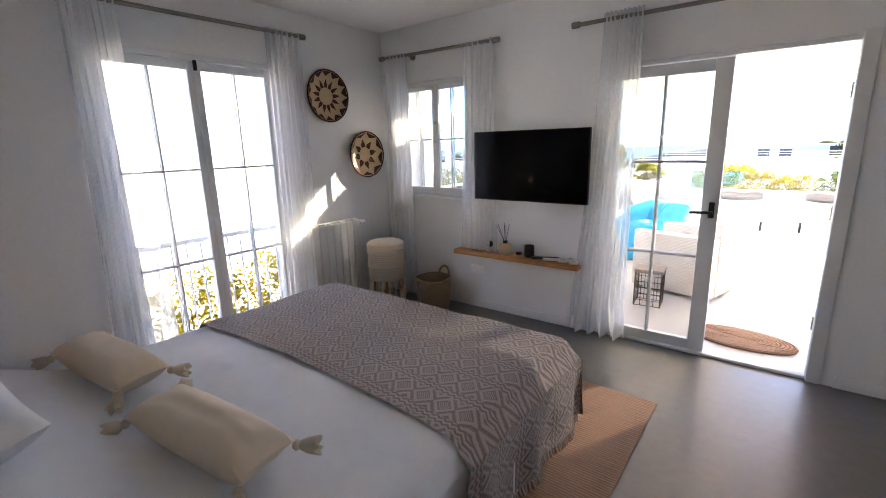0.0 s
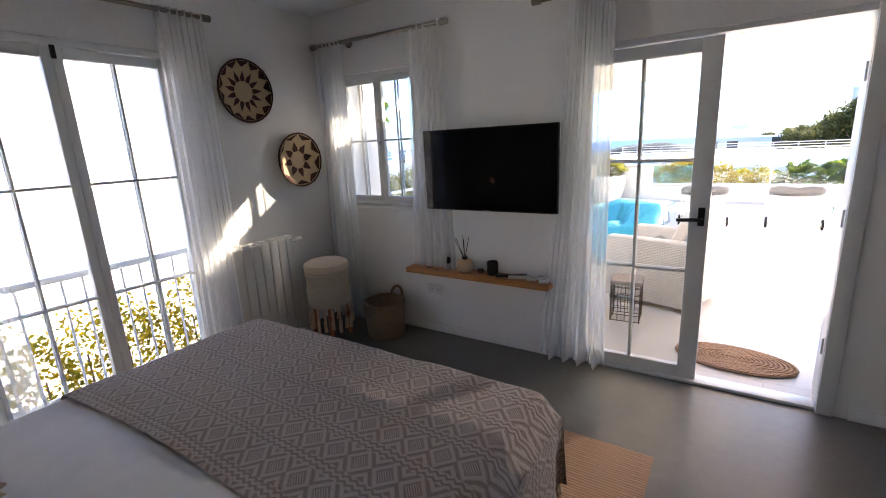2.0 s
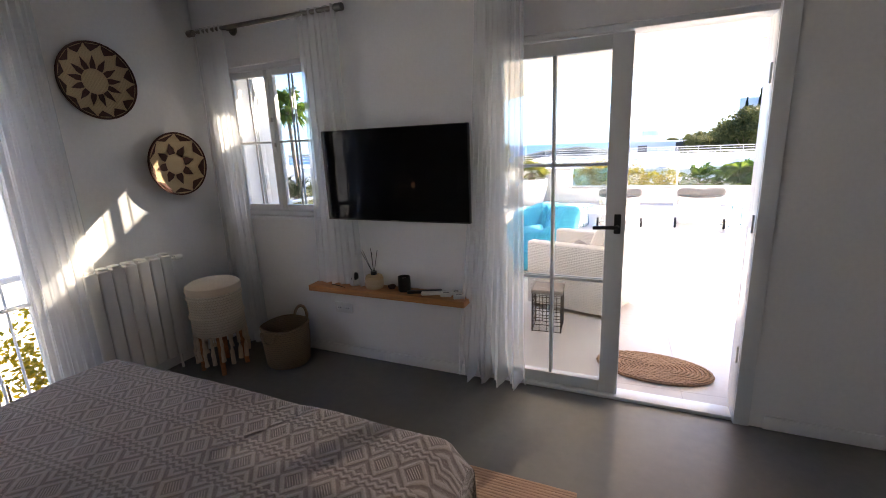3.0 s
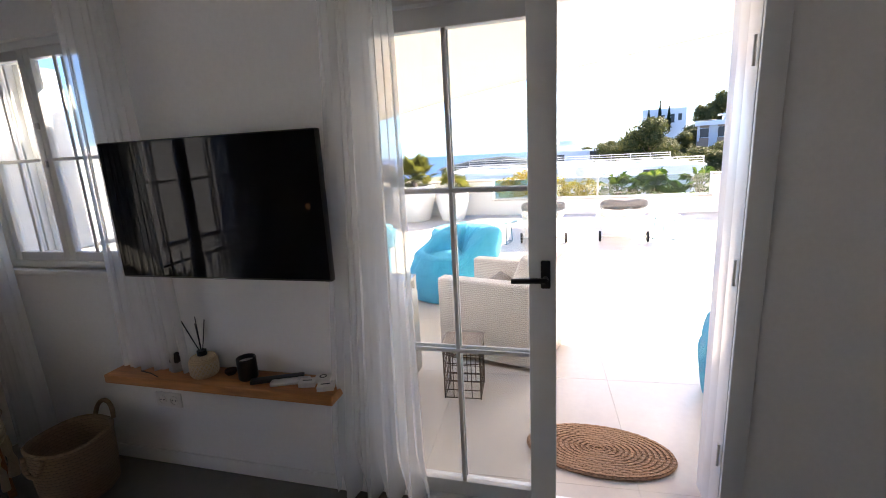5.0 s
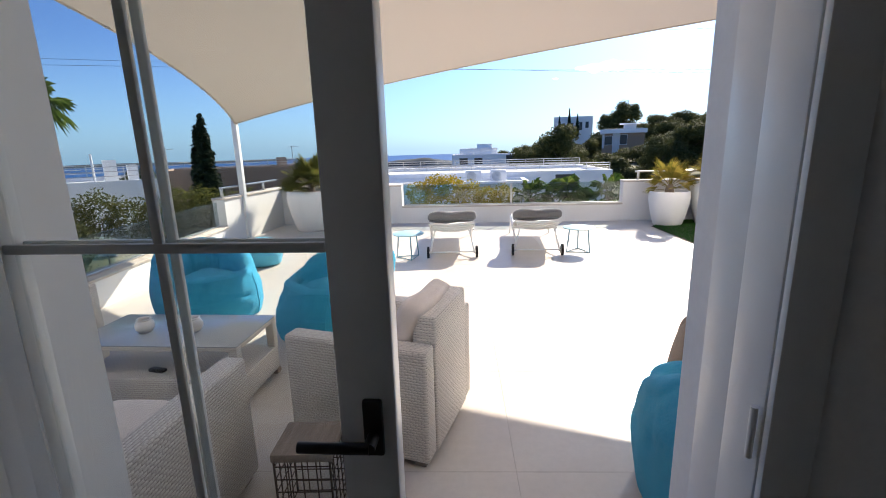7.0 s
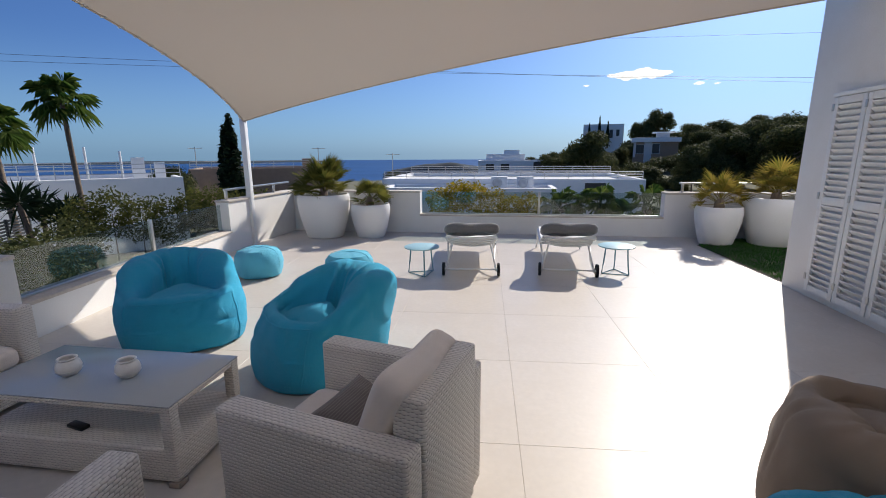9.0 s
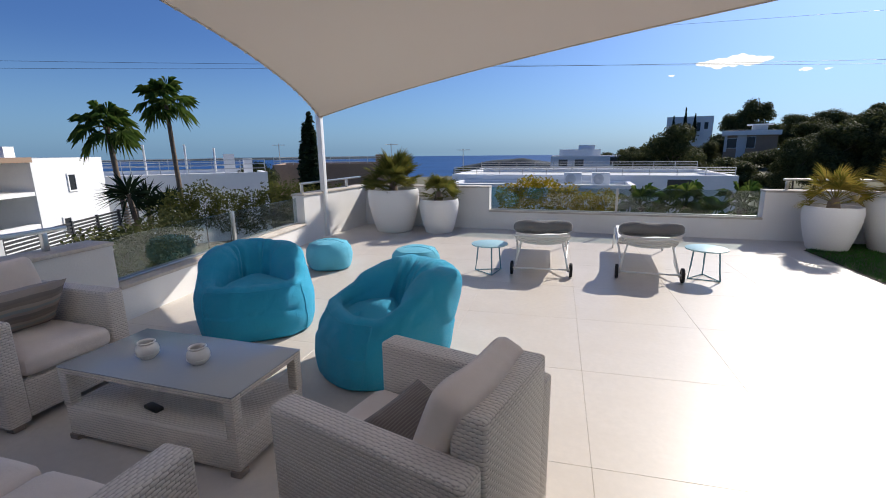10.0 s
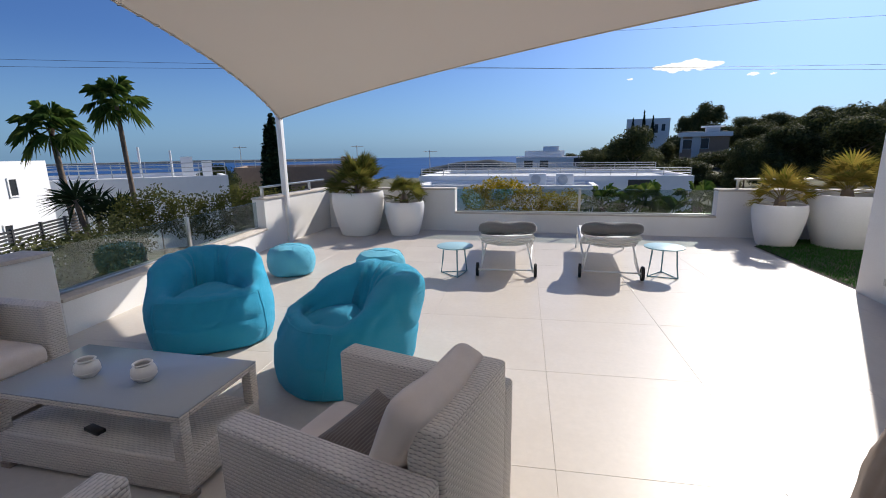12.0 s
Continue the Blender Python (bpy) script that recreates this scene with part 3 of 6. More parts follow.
def glass_rail(a, b, z0, z1, posts, label, inset=0.1):
    a, b = Vector((*a, 0)), Vector((*b, 0))
    d = b - a
    m = Matrix.Translation(a) @ Matrix.Rotation(math.atan2(d.y, d.x), 4, "Z")
    t = thing("glass_balustrade", label, "balustrade", m)
    stops = [0.0, *posts, d.length]
    for p in posts:
        part("post", blocks(((p - 0.02, inset - 0.02, z0), (p + 0.02, inset + 0.02, z1 + 0.01)), bevel=0.004), STEEL, t)
    for s0, s1 in zip(stops, stops[1:]):
        part("glass_panel", blocks(((s0 + 0.025, inset - 0.005, z0 + 0.015), (s1 - 0.025, inset + 0.005, z1))), GLASS_SMOKE, t, smooth=False)
        part("base_channel", blocks(((s0 + 0.02, inset - 0.015, z0), (s1 - 0.02, inset + 0.015, z0 + 0.022)), bevel=0.003), STEEL, t)
    return t


def top_rail(a, b, z0, z1, posts, label):
    a, b = Vector((*a, 0)), Vector((*b, 0))
    d = b - a
    m = Matrix.Translation(a) @ Matrix.Rotation(math.atan2(d.y, d.x), 4, "Z")
    t = thing("handrail", label, "handrail", m)
    part("rail", blocks(((0, -0.025, z1 - 0.035), (d.length, 0.025, z1)), bevel=0.008), STEEL, t)
    for p in posts:
        part("post", blocks(((p - 0.02, -0.02, z0), (p + 0.02, 0.02, z1 - 0.03)), bevel=0.004), STEEL, t)
    return t


PIER = (-4.29, 10.42)
CORNER = (-4.22, FAR_Y)
STEP = (-3.86, 6.88)
for nm, x0, x1, hh, lab in (("parapet_1", -4.45, FAR_L, HIGH, "white rendered parapet behind the planters"), ("parapet_2", FAR_L, FAR_R, LOW, "low white parapet under the glass balustrade"),
                            ("parapet_3", FAR_R, 6.2, HIGH, "white rendered parapet at the turf corner")):
    wall_run(nm, (x0, FAR_Y), (x1, FAR_Y), hh, 0.22, lab)
wall_run("parapet_4", (-4.29, 10.42), (CORNER[0], FAR_Y - 0.002), HIGH, 0.22, "white rendered parapet beside the sail post")
wall_run("parapet_5", STEP, (-4.286, 10.418), 0.335, 0.27, "low white terrace wall under the glass balustrade")
wall_run("parapet_6", (-3.80, 4.20), (-3.862, 6.878), 0.75, 0.27, "white terrace wall with a weathered coping")
wall_run("parapet_7", (6.2, FAR_Y + 0.2), (6.2, 9.3), HIGH, 0.22, "white rendered parapet beyond the turf")
glass_rail((FAR_L + 0.01, FAR_Y), (FAR_R - 0.01, FAR_Y), LOW, 0.80, (2.29,), "frameless glass balustrade with a slim steel post", 0.09)
glass_rail(STEP, PIER, 0.335, 0.755, (1.87,), "tinted glass balustrade on the low terrace wall", 0.13)
top_rail((-4.36, 10.45), (-4.33, FAR_Y), HIGH, 1.0, (0.04, 0.75, 1.5), "slim steel handrail on the parapet")
top_rail((3.2, FAR_Y + 0.12), (6.1, FAR_Y + 0.12), HIGH, 1.0, (0.06, 1.0, 2.0, 2.8), "slim steel handrail on the parapet")
top_rail((-3.98, 4.2), (-4.00, 6.62), 0.75, 0.93, (0.3, 1.3, 2.25), "slim steel handrail on the terrace wall")

# ---- bedroom things ----
BED_L, BED_R, BED_HEAD, BED_FOOT, BED_Z = -2.58, -0.56, 0.0, 2.53, 0.49


def soft_box(bm, lo, hi, puff, n=14, edge=0.08, seed=0.0, rumple=0.006):
    """A stuffed box: rounded edges and a domed, slightly uneven top."""
    lo, hi = Vector(lo), Vector(hi)
    c, h = (lo + hi) / 2, (hi - lo) / 2

    def place(p):
        d = Vector([x * s for x, s in zip(p, h)])
        inner = Vector([max(-s + edge, min(s - edge, x)) for x, s in zip(d, [max(x, edge) for x in h])])
        off = d - inner
        if off.length > edge:
            off = off.normalized() * edge
        d = inner + off
        d.z += puff * (1 - p.x ** 2) * (1 - p.y ** 2) * (1 if p.z > 0 else -0.3) * (abs(p.z) > 0.3)
        return c + wobbled(d, 5.0, rumple, seed)
    for ax in range(3):
        for s in (-1.0, 1.0):
            def f(u, v, ax=ax, s=s):
                p = [0.0, 0.0, 0.0]
                p[ax], p[(ax + 1) % 3], p[(ax + 2) % 3] = s, 2 * u - 1, 2 * v - 1
                return place(Vector(p)), (u, v)
            sheet(bm, f, n, n)
    bmesh.ops.remove_doubles(bm, verts=bm.verts, dist=0.0002)
    bmesh.ops.recalc_face_normals(bm, faces=bm.faces)


def pillow(w, h, t, seed=0.0, n=18):
    """A knife-edge pillow lying flat, pinched at its corners."""
    bm = bmesh.new()
    for side in (1, -1):
        def f(u, v, side=side):
            x, y = 2 * u - 1, 2 * v - 1
            dome = max(0.0, (1 - x ** 4) * (1 - y ** 4)) ** 0.55
            pull = 1 - 0.10 * (x * x) * (1 - y * y) * 0.6 - 0.10 * (y * y) * (1 - x * x) * 0.6
            p = Vector((x * w / 2 * (pull if abs(x) > abs(y) else 1), y * h / 2 * (pull if abs(y) >= abs(x) else 1), side * t / 2 * dome))
            p += Vector((0, 0, 0.012 * noise.noise(Vector((x * 2.3 + seed, y * 2.3, seed))) * dome))
            return p, (x * w / 2, y * h / 2)
        sheet(bm, f, n, n)
    bmesh.ops.remove_doubles(bm, verts=bm.verts, dist=0.0005)
    bmesh.ops.recalc_face_normals(bm, faces=bm.faces)
    return bm


bed = thing("bed", "wide bed made up with white textured linen", "bed")
bm = bmesh.new()
box(bm, (BED_L + 0.04, BED_HEAD, 0.08), (BED_R - 0.04, BED_FOOT - 0.05, 0.30), 0.03)
part("bed_base", bm, LINEN, bed)
for x in (BED_L + 0.12, BED_R - 0.12):
    for y in (BED_HEAD + 0.1, BED_FOOT - 0.2):
        bm = bmesh.new()
        rod(bm, (x, y, 0.0), (x, y, 0.09), 0.025)
        part("leg", bm, BLACK, bed)
bm = bmesh.new()


def cover(u, v):
    """Bedspread: flat on top, rounded over the sides, hanging nearly to the floor."""
    s = u * 2.9 - 0.45
    top_w = BED_R - BED_L
    drop_l, drop_r = max(0.0, -s), max(0.0, s - top_w)
    x = BED_L + min(max(s, 0.0), top_w)
    z = BED_Z - 0.97 * (drop_l + drop_r)
    r = 0.07
    if 0 < s < r:
        z -= r - math.sqrt(max(0, r * r - (r - s) ** 2))
    if 0 < top_w - s < r:
        z -= r - math.sqrt(max(0, r * r - (r - (top_w - s)) ** 2))
    if drop_l or drop_r:
        z -= r
        z = max(z, 0.03)
    y0 = BED_HEAD + v * (BED_FOOT - BED_HEAD + 0.30)
    over = max(0.0, y0 - (BED_FOOT - 0.03))
    y = min(y0, BED_FOOT - 0.03) + 0.04 * min(1, over * 6)
    z = max(0.03, z - over) if over else z
    fold = 0.012 * math.sin(y * 21 + 2 * noise.noise(Vector((0, y * 3, 0)))) * min(1.0, (drop_l + drop_r) * 5)
    x += (fold + 0.02) * ((drop_r > 0) - (drop_l > 0))
    n1 = noise.noise(Vector((x * 2.2, y * 2.6, 3.0)))
    n2 = noise.noise(Vector((x * 7 + y * 3, y * 7, 9.0)))
    head = 1 - max(0.0, min(1.0, (y - 0.42) / 0.42))
    z += 0.13 * head * head * (3 - 2 * head) * (drop_l + drop_r == 0)
    return Vector((x, y, z + (0.010 * n1 + 0.004 * n2) * (drop_l + drop_r == 0))), (s, y0)


sheet(bm, cover, 90, 80)
part("bedspread", bm, LINEN, bed, "white jacquard bedspread with faint creases")

throw = thing("throw_blanket", "taupe and cream knitted throw with fringe across the bed foot", "blanket")
T0, T1 = 1.40, 2.53
bm = bmesh.new()


def drape(u, v):
    s = u * 2.86 - 0.43
    top_w = BED_R - BED_L
    drop_l, drop_r = max(0.0, -s), max(0.0, s - top_w)
    yy = T0 + v * (T1 - T0 + 0.26)
    skew = 0.10 * math.sin(math.pi * u)
    y0 = yy + skew * (1 - v)
    x = BED_L + min(max(s, 0.0), top_w)
    z, r = BED_Z + 0.019, 0.075
    if 0 <= s < r:
        z -= r - math.sqrt(max(0, r * r - (r - s) ** 2))
    if 0 <= top_w - s < r:
        z -= r - math.sqrt(max(0, r * r - (r - (top_w - s)) ** 2))
    if drop_l or drop_r:
        z -= r + 0.95 * (drop_l + drop_r)
    over = max(0.0, y0 - (T1 - 0.06))
    y = min(y0, T1 - 0.06)
    if over:
        a = min(over, 0.10) / 0.10
        y += 0.075 * math.sin(a * math.pi / 2)
        z -= 0.075 * (1 - math.cos(a * math.pi / 2)) + max(0.0, over - 0.10)
    side = min(1.0, (drop_l + drop_r) * 4)
    x += ((drop_r > 0) - (drop_l > 0)) * (0.048 + side * 0.020 * math.sin(y0 * 17 + 1.5 * noise.noise(Vector((0, y0 * 4, 1)))))
    n1 = noise.noise(Vector((x * 2.6, y * 2.1, 5.0))) * 0.014 + noise.noise(Vector((x * 9, y * 6, 2.0))) * 0.004
    return Vector((x, y, max(z, 0.05) + n1 * (1 - side))), (s, yy)


sheet(bm, drape, 110, 60)
part("cloth", bm, THROW, throw)
for side, u in ((1, 1.0), (-1, 0.0)):
    for i in range(56):
        bm = bmesh.new()
        p, _ = drape(u, (i + 0.5) / 56 * 0.82)
        dx = 0.012 * math.sin(i * 2.1)
        tube(bm, [p, p + Vector((side * 0.012 + dx * 0.3, 0.006 * math.sin(i), -0.035)), p + Vector((side * 0.015 + dx, 0.012 * math.sin(i * 1.3), -0.085))], lambda t: 0.0055 * (1.2 - t), 6)
        part("fringe_tassel", bm, FRINGE, throw)


def tassel_bm():
    bm = bmesh.new()
    lathe(bm, [(0.0, 0.0), (0.012, 0.002), (0.02, 0.014), (0.014, 0.026), (0.017, 0.030), (0.026, 0.05), (0.031, 0.085), (0.028, 0.09), (0.0, 0.088)], 14,
          wobble=lambda p, a, t: p * (1 + 0.14 * math.sin(a * 9 + t * 3)) if t > 0.5 else p)
    return bm


TASSEL_MESH = mesh("tassel", tassel_bm(), TASSEL)
for (x, y, rz, tilt, s) in ((-2.24, 0.88, 6, 3, 1.0), (-1.29, 0.895, 6, 4, 2.0)):
    t = thing("cushion", "cream cotton cushion with corner tassels lying on the bed", "cushion", pose(x, y, BED_Z + 0.094, tilt, 0, rz), group="cushions on the bed")
    part("cover", pillow(0.70, 0.22, 0.18, s), CREAM, t)
    for sx in (-1, 1):
        for sy in (-1, 1):
            d = Vector((sx * 0.8, sy * 0.55, -0.28 if sy < 0 else -0.1)).normalized()
            part("tassel", TASSEL_MESH, None, t, m=Matrix.Translation((sx * 0.335, sy * 0.104, -0.02)) @ d.to_track_quat("Z", "Y").to_matrix().to_4x4())
solid("bed_pillow", pillow(0.70, 0.50, 0.20, 5.0), LINEN, "plump white pillow lying at the bed head", "pillow", m=pose(-1.80, 0.27, BED_Z + 0.19, 14, 0, 3))
solid("bed_pillow", pillow(0.70, 0.48, 0.19, 7.0), LINEN, "plump white pillow stacked on another at the bed head", "pillow", m=pose(-1.88, 0.20, BED_Z + 0.33, 20, 0, -3))

bm = bmesh.new()
box(bm, (-2.9, 1.0, 0.001), (-0.195, 2.975, 0.012), 0.004)
solid("rug", bm, RUG, "ribbed reddish-brown jute rug under the bed", "rug", uv="box")

# television on the wall
tv = thing("television", "large flat black television hung on the white wall", "television", pose(-1.428, 3.68, 1.365))
bm = bmesh.new()
box(bm, (-0.512, -0.03, -0.289), (0.512, 0.0, 0.289), 0.006)
part("bezel", bm, BLACK, tv)
part("screen", blocks(((-0.505, -0.032, -0.279), (0.505, -0.029, 0.283))), SCREEN, tv, smooth=False)
bm = blocks(((-0.2, 0.0, -0.2), (0.2, 0.045, 0.12)), bevel=0.01)
part("back_housing", bm, BLACK, tv)
part("wall_bracket", blocks(((-0.12, 0.045, -0.1), (0.12, 0.12, 0.1)), bevel=0.004), STEEL, tv)
part("badge", blocks(((-0.03, -0.034, -0.289), (0.03, -0.0325, -0.283))), STEEL, tv, smooth=False)

# floating shelf
shelf = thing("wall_shelf", "floating oiled pine shelf on the wall", "shelf", pose(-1.565, 3.80, 0.552))
bm = bmesh.new()
box(bm, (-0.60, -0.175, 0.0), (0.60, -0.012, 0.042), 0.004)
part("board", bm, SHELF_WOOD, shelf)
part("wall_rail", blocks(((-0.57, -0.012, 0.006), (0.57, 0.0, 0.036)), bevel=0.002), STEEL, shelf, "thin steel wall rail")


def curtain(name, a, b, z0, z1, folds, depth, label, gather=0.75, seed=0.0, pool=0.0, pin=0.5):
    """A sheer curtain hanging from a to b in plan, gathered at the top into rings."""
    a, b = Vector((*a, 0)), Vector((*b, 0))
    d = b - a
    nrm = Vector((-d.y, d.x, 0)).normalized()
    bm = bmesh.new()

    def f(u, v):
        w = gather + (1 - gather) * (1 - v) ** 1.5
        s = pin + (u - pin) * w
        ph = u * folds * 2 * math.pi + 0.8 * noise.noise(Vector((u * 3, v * 1.4, seed)))
        amp = depth * (0.7 + 0.5 * noise.noise(Vector((u * 4, v * 1.5, seed + 5))))
        off = amp * math.sin(ph) + 0.3 * depth * math.sin(2.3 * ph + seed)
        off += pool * max(0.0, 0.12 - v) * (1 + math.sin(ph * 0.5))
        return a + d * s + nrm * off + Vector((0, 0, z0 + (z1 - z0) * v)), (u, v)
    sheet(bm, f, int(folds * 12), 36)
    return solid(name, bm, CURTAIN, label, "curtain", group="sheer curtains")


curtain("curtain", (LEFT_X + 0.09, 1.12), (LEFT_X + 0.09, 1.52), 0.02, 2.47, 7, 0.028, "sheer white curtain beside the tall window", 0.7, 1.0)
curtain("curtain", (LEFT_X + 0.09, 2.42), (LEFT_X + 0.09, 2.78), 0.02, 2.47, 6, 0.026, "sheer white curtain beside the tall window", 0.85, 2.0)
curtain("curtain", (-3.06, IN_Y - 0.09), (-2.70, IN_Y - 0.09), 0.02, 2.41, 6, 0.024, "sheer white curtain beside the small window", 0.75, 3.0)
curtain("curtain", (-2.13, IN_Y - 0.09), (-1.74, IN_Y - 0.09), 0.60, 2.40, 5, 0.024, "sheer white curtain beside the small window", 0.75, 4.0)
curtain("curtain", (-1.07, IN_Y - 0.09), (-0.615, IN_Y - 0.09), 0.012, 2.42, 9, 0.034, "sheer white curtain gathered beside the terrace door", 0.58, 5.0, pool=0.5, pin=1.0)


def curtain_rod(a, b, wall_dir, label, brackets):
    t = thing("curtain_rod", label, "curtain rod", Matrix.Translation(a))
    d = Vector(b) - Vector(a)
    bm = bmesh.new()
    rod(bm, (0, 0, 0), d, 0.0145, seg=14)
    part("bar", bm, ROD_METAL, t)
    u = d.normalized()
    for p, s in ((Vector(), -1), (d, 1)):
        bm = bmesh.new()
        rod(bm, p, p + u * s * 0.05, 0.023, seg=14)
        part("finial", bm, ROD_METAL, t)
    for k in brackets:
        p = d * k
        bm = bmesh.new()
        rod(bm, p, p + Vector(wall_dir) * 0.088, 0.012)
        rod(bm, p + Vector(wall_dir) * 0.080, p + Vector(wall_dir) * 0.089, 0.034, seg=20)
        part("bracket", bm, ROD_METAL, t)


curtain_rod((LEFT_X + 0.09, 1.0, 2.435), (LEFT_X + 0.09, 2.76, 2.45), (-1, 0, 0), "dark nickel curtain rod above the tall window", (0.12, 0.9))
curtain_rod((-3.03, IN_Y - 0.09, 2.392), (-1.78, IN_Y - 0.09, 2.378), (0, 1, 0), "dark nickel curtain rod above the small window", (0.24, 0.9))
curtain_rod((-1.06, IN_Y - 0.09, 2.375), (0.85, IN_Y - 0.09, 2.375), (0, 1, 0), "dark nickel curtain rod above the terrace door", (0.11, 0.93))

# radiator
rad = thing("radiator", "white aluminium sectional radiator on the wall", "radiator", pose(LEFT_X + 0.03, 2.69, 0.12))
for i in range(7):
    bm = bmesh.new()
    box(bm, (0.0, i * 0.08 + 0.002, 0.0), (0.088, i * 0.08 + 0.077, 0.74), 0.012, 3)
    box(bm, (0.01, i * 0.08 + 0.01, 0.735), (0.075, i * 0.08 + 0.068, 0.755), 0.006)
    part("section", bm, RADIATOR, rad)
bm = bmesh.new()
rod(bm, (0.045, 0.56, 0.70), (0.045, 0.62, 0.70), 0.012)
rod(bm, (0.045, 0.60, 0.70), (0.045, 0.66, 0.70), 0.02)
part("valve", bm, RADIATOR, rad)
for y in (0.1, 0.46):
    part("wall_bracket", blocks(((-0.03, y, 0.6), (0.01, y + 0.03, 0.64))), RADIATOR, rad)
for y in (0.04, 0.52):
    bm = bmesh.new()
    rod(bm, (0.045, y, -0.12), (0.045, y, 0.01), 0.009)
    part("pipe", bm, RADIATOR, rad)

# macrame stool
st = thing("macrame_stool", "round cream macrame-covered stool with fringe in the corner", "stool", pose(-2.77, 3.33, 0) @ Matrix.Diagonal((0.87, 0.87, 0.97, 1)))
bm = bmesh.new()
lathe(bm, [(0.0, 0.30), (0.19, 0.30), (0.205, 0.33), (0.20, 0.42), (0.212, 0.44), (0.20, 0.46), (0.20, 0.56), (0.212, 0.58), (0.205, 0.61), (0.0, 0.612)], 40,
      wobble=lambda p, a, t: p * (1 + 0.012 * math.sin(a * 22 + t * 9)))
part("macrame_cover", bm, MACRAME, st, uv=0.2)
bm = bmesh.new()
lathe(bm, [(0.0, 0.612), (0.205, 0.612), (0.212, 0.635), (0.205, 0.665), (0.17, 0.685), (0.0, 0.69)], 40)
part("seat_pad", bm, CREAM, st)
for i in range(18):
    a = 2 * math.pi * i / 18
    bm = bmesh.new()
    p = Vector((0.198 * math.cos(a), 0.198 * math.sin(a), 0.31))
    tube(bm, [p, p + Vector((0.004, 0, -0.06)), p + Vector((0.006 * math.cos(a), 0.006 * math.sin(a), -0.13)), p + Vector((0.0, 0.0, -0.21 - 0.02 * math.sin(i * 2.3)))], lambda t: 0.011 + 0.008 * t, 8)
    part("tassel", bm, TASSEL, st)
for i in range(4):
    a = math.pi / 4 + i * math.pi / 2
    bm = bmesh.new()
    rod(bm, (0.17 * math.cos(a), 0.17 * math.sin(a), 0.0), (0.15 * math.cos(a), 0.15 * math.sin(a), 0.31), 0.018, 0.022)
    part("leg", bm, SHELF_WOOD, st)

# seagrass basket
bk = thing("storage_basket", "round brown seagrass basket with loop handles on the floor", "basket", pose(-2.36, 3.55, 0))
bm = bmesh.new()
lathe(bm, [(0.0, 0.0), (0.14, 0.0), (0.155, 0.02), (0.165, 0.14), (0.17, 0.28), (0.175, 0.30), (0.165, 0.31), (0.157, 0.29), (0.15, 0.14), (0.14, 0.03), (0.0, 0.025)], 36,
      wobble=lambda p, a, t: p * (1 + 0.02 * math.sin(a * 3 + 1)) + Vector((0, 0, 0.006 * math.sin(a * 2))) * (p.z > 0.05))
part("bowl", bm, BASKETRY, bk, uv=0.16)
for s in (-1, 1):
    bm = bmesh.new()
    pts = [Vector((0.06 * math.cos(t), s * (0.168 + 0.02 * math.sin(t)), 0.29 + s * 0.0 + 0.085 * math.sin(t) * (1 if s > 0 else -0.9))) for t in [math.pi * i / 12 for i in range(13)]]
    tube(bm, pts, 0.011, 8)
    part("handle", bm, BASKETRY, bk, uv=0.02)


def wall_basket(y, z, r, points, label):
    """A coiled straw plate: dished rim, dark border teeth and a dark sun in the middle."""
    t = thing("wall_basket", label, "wall basket", Matrix.Translation((LEFT_X + 0.012, y, z)) @ pose(0, 0, 0, 0, 90, 0) , group="woven wall baskets")
    bm = bmesh.new()
    lathe(bm, [(0.0, 0.012), (0.5 * r, 0.014), (0.78 * r, 0.028), (0.97 * r, 0.055), (r, 0.058), (r, 0.048), (0.8 * r, 0.016), (0.5 * r, 0.0), (0.0, -0.002)], 48)
    part("plate", bm, STRAW, t, uv="box")

    def face(rad):
        k = rad / r
        return 0.0165 + (0.0135 * max(0, min(1, (k - 0.5) / 0.28)) + 0.027 * max(0, (k - 0.78) / 0.19))
    bm = bmesh.new()
    lathe(bm, [(0.955 * r, 0.057), (1.0 * r, 0.063), (1.012 * r, 0.055), (1.0 * r, 0.046)], 48)
    for i in range(points + 1):
        a0 = 2 * math.pi * i / (points + 1)
        w = math.pi / (points + 1) * 0.92
        prof = [(0.76, 0.0), (0.83, 0.5), (0.89, 0.85), (0.955, 1.0)]
        prev = None
        for k, f in prof:
            now = [bm.verts.new((k * r * math.cos(a0 + s * w * f), k * r * math.sin(a0 + s * w * f), face(k * r) + 0.002)) for s in (-1, 1)]
            if prev:
                bm.faces.new((prev[0], prev[1], now[1], now[0]))
            prev = now
    part("dark_border", bm, STRAW_DARK, t, uv="box")
    for i in range(points):
        bm = bmesh.new()
        a0 = 2 * math.pi * i / points + 0.2
        w = math.pi / points * 0.85
        c = [(0.34, 1.0), (0.46, 0.8), (0.68, 0.0)]
        prev = None
        for k, f in c:
            now = [bm.verts.new((k * r * math.cos(a0 + s * w * f), k * r * math.sin(a0 + s * w * f), face(k * r) + 0.002)) for s in ((-1, 1) if f else (0,))]
            if prev:
                bm.faces.new((prev[0], prev[1], *now[::-1]) if len(now) > 1 else (prev[0], prev[1], now[0]))
            prev = now
        part("sun_ray", bm, STRAW_DARK, t, uv="box")
    return t


wall_basket(3.035, 2.005, 0.225, 13, "round straw wall basket with a dark thirteen-point sun")
wall_basket(3.463, 1.48, 0.222, 8, "round straw wall basket with a dark eight-point sun")

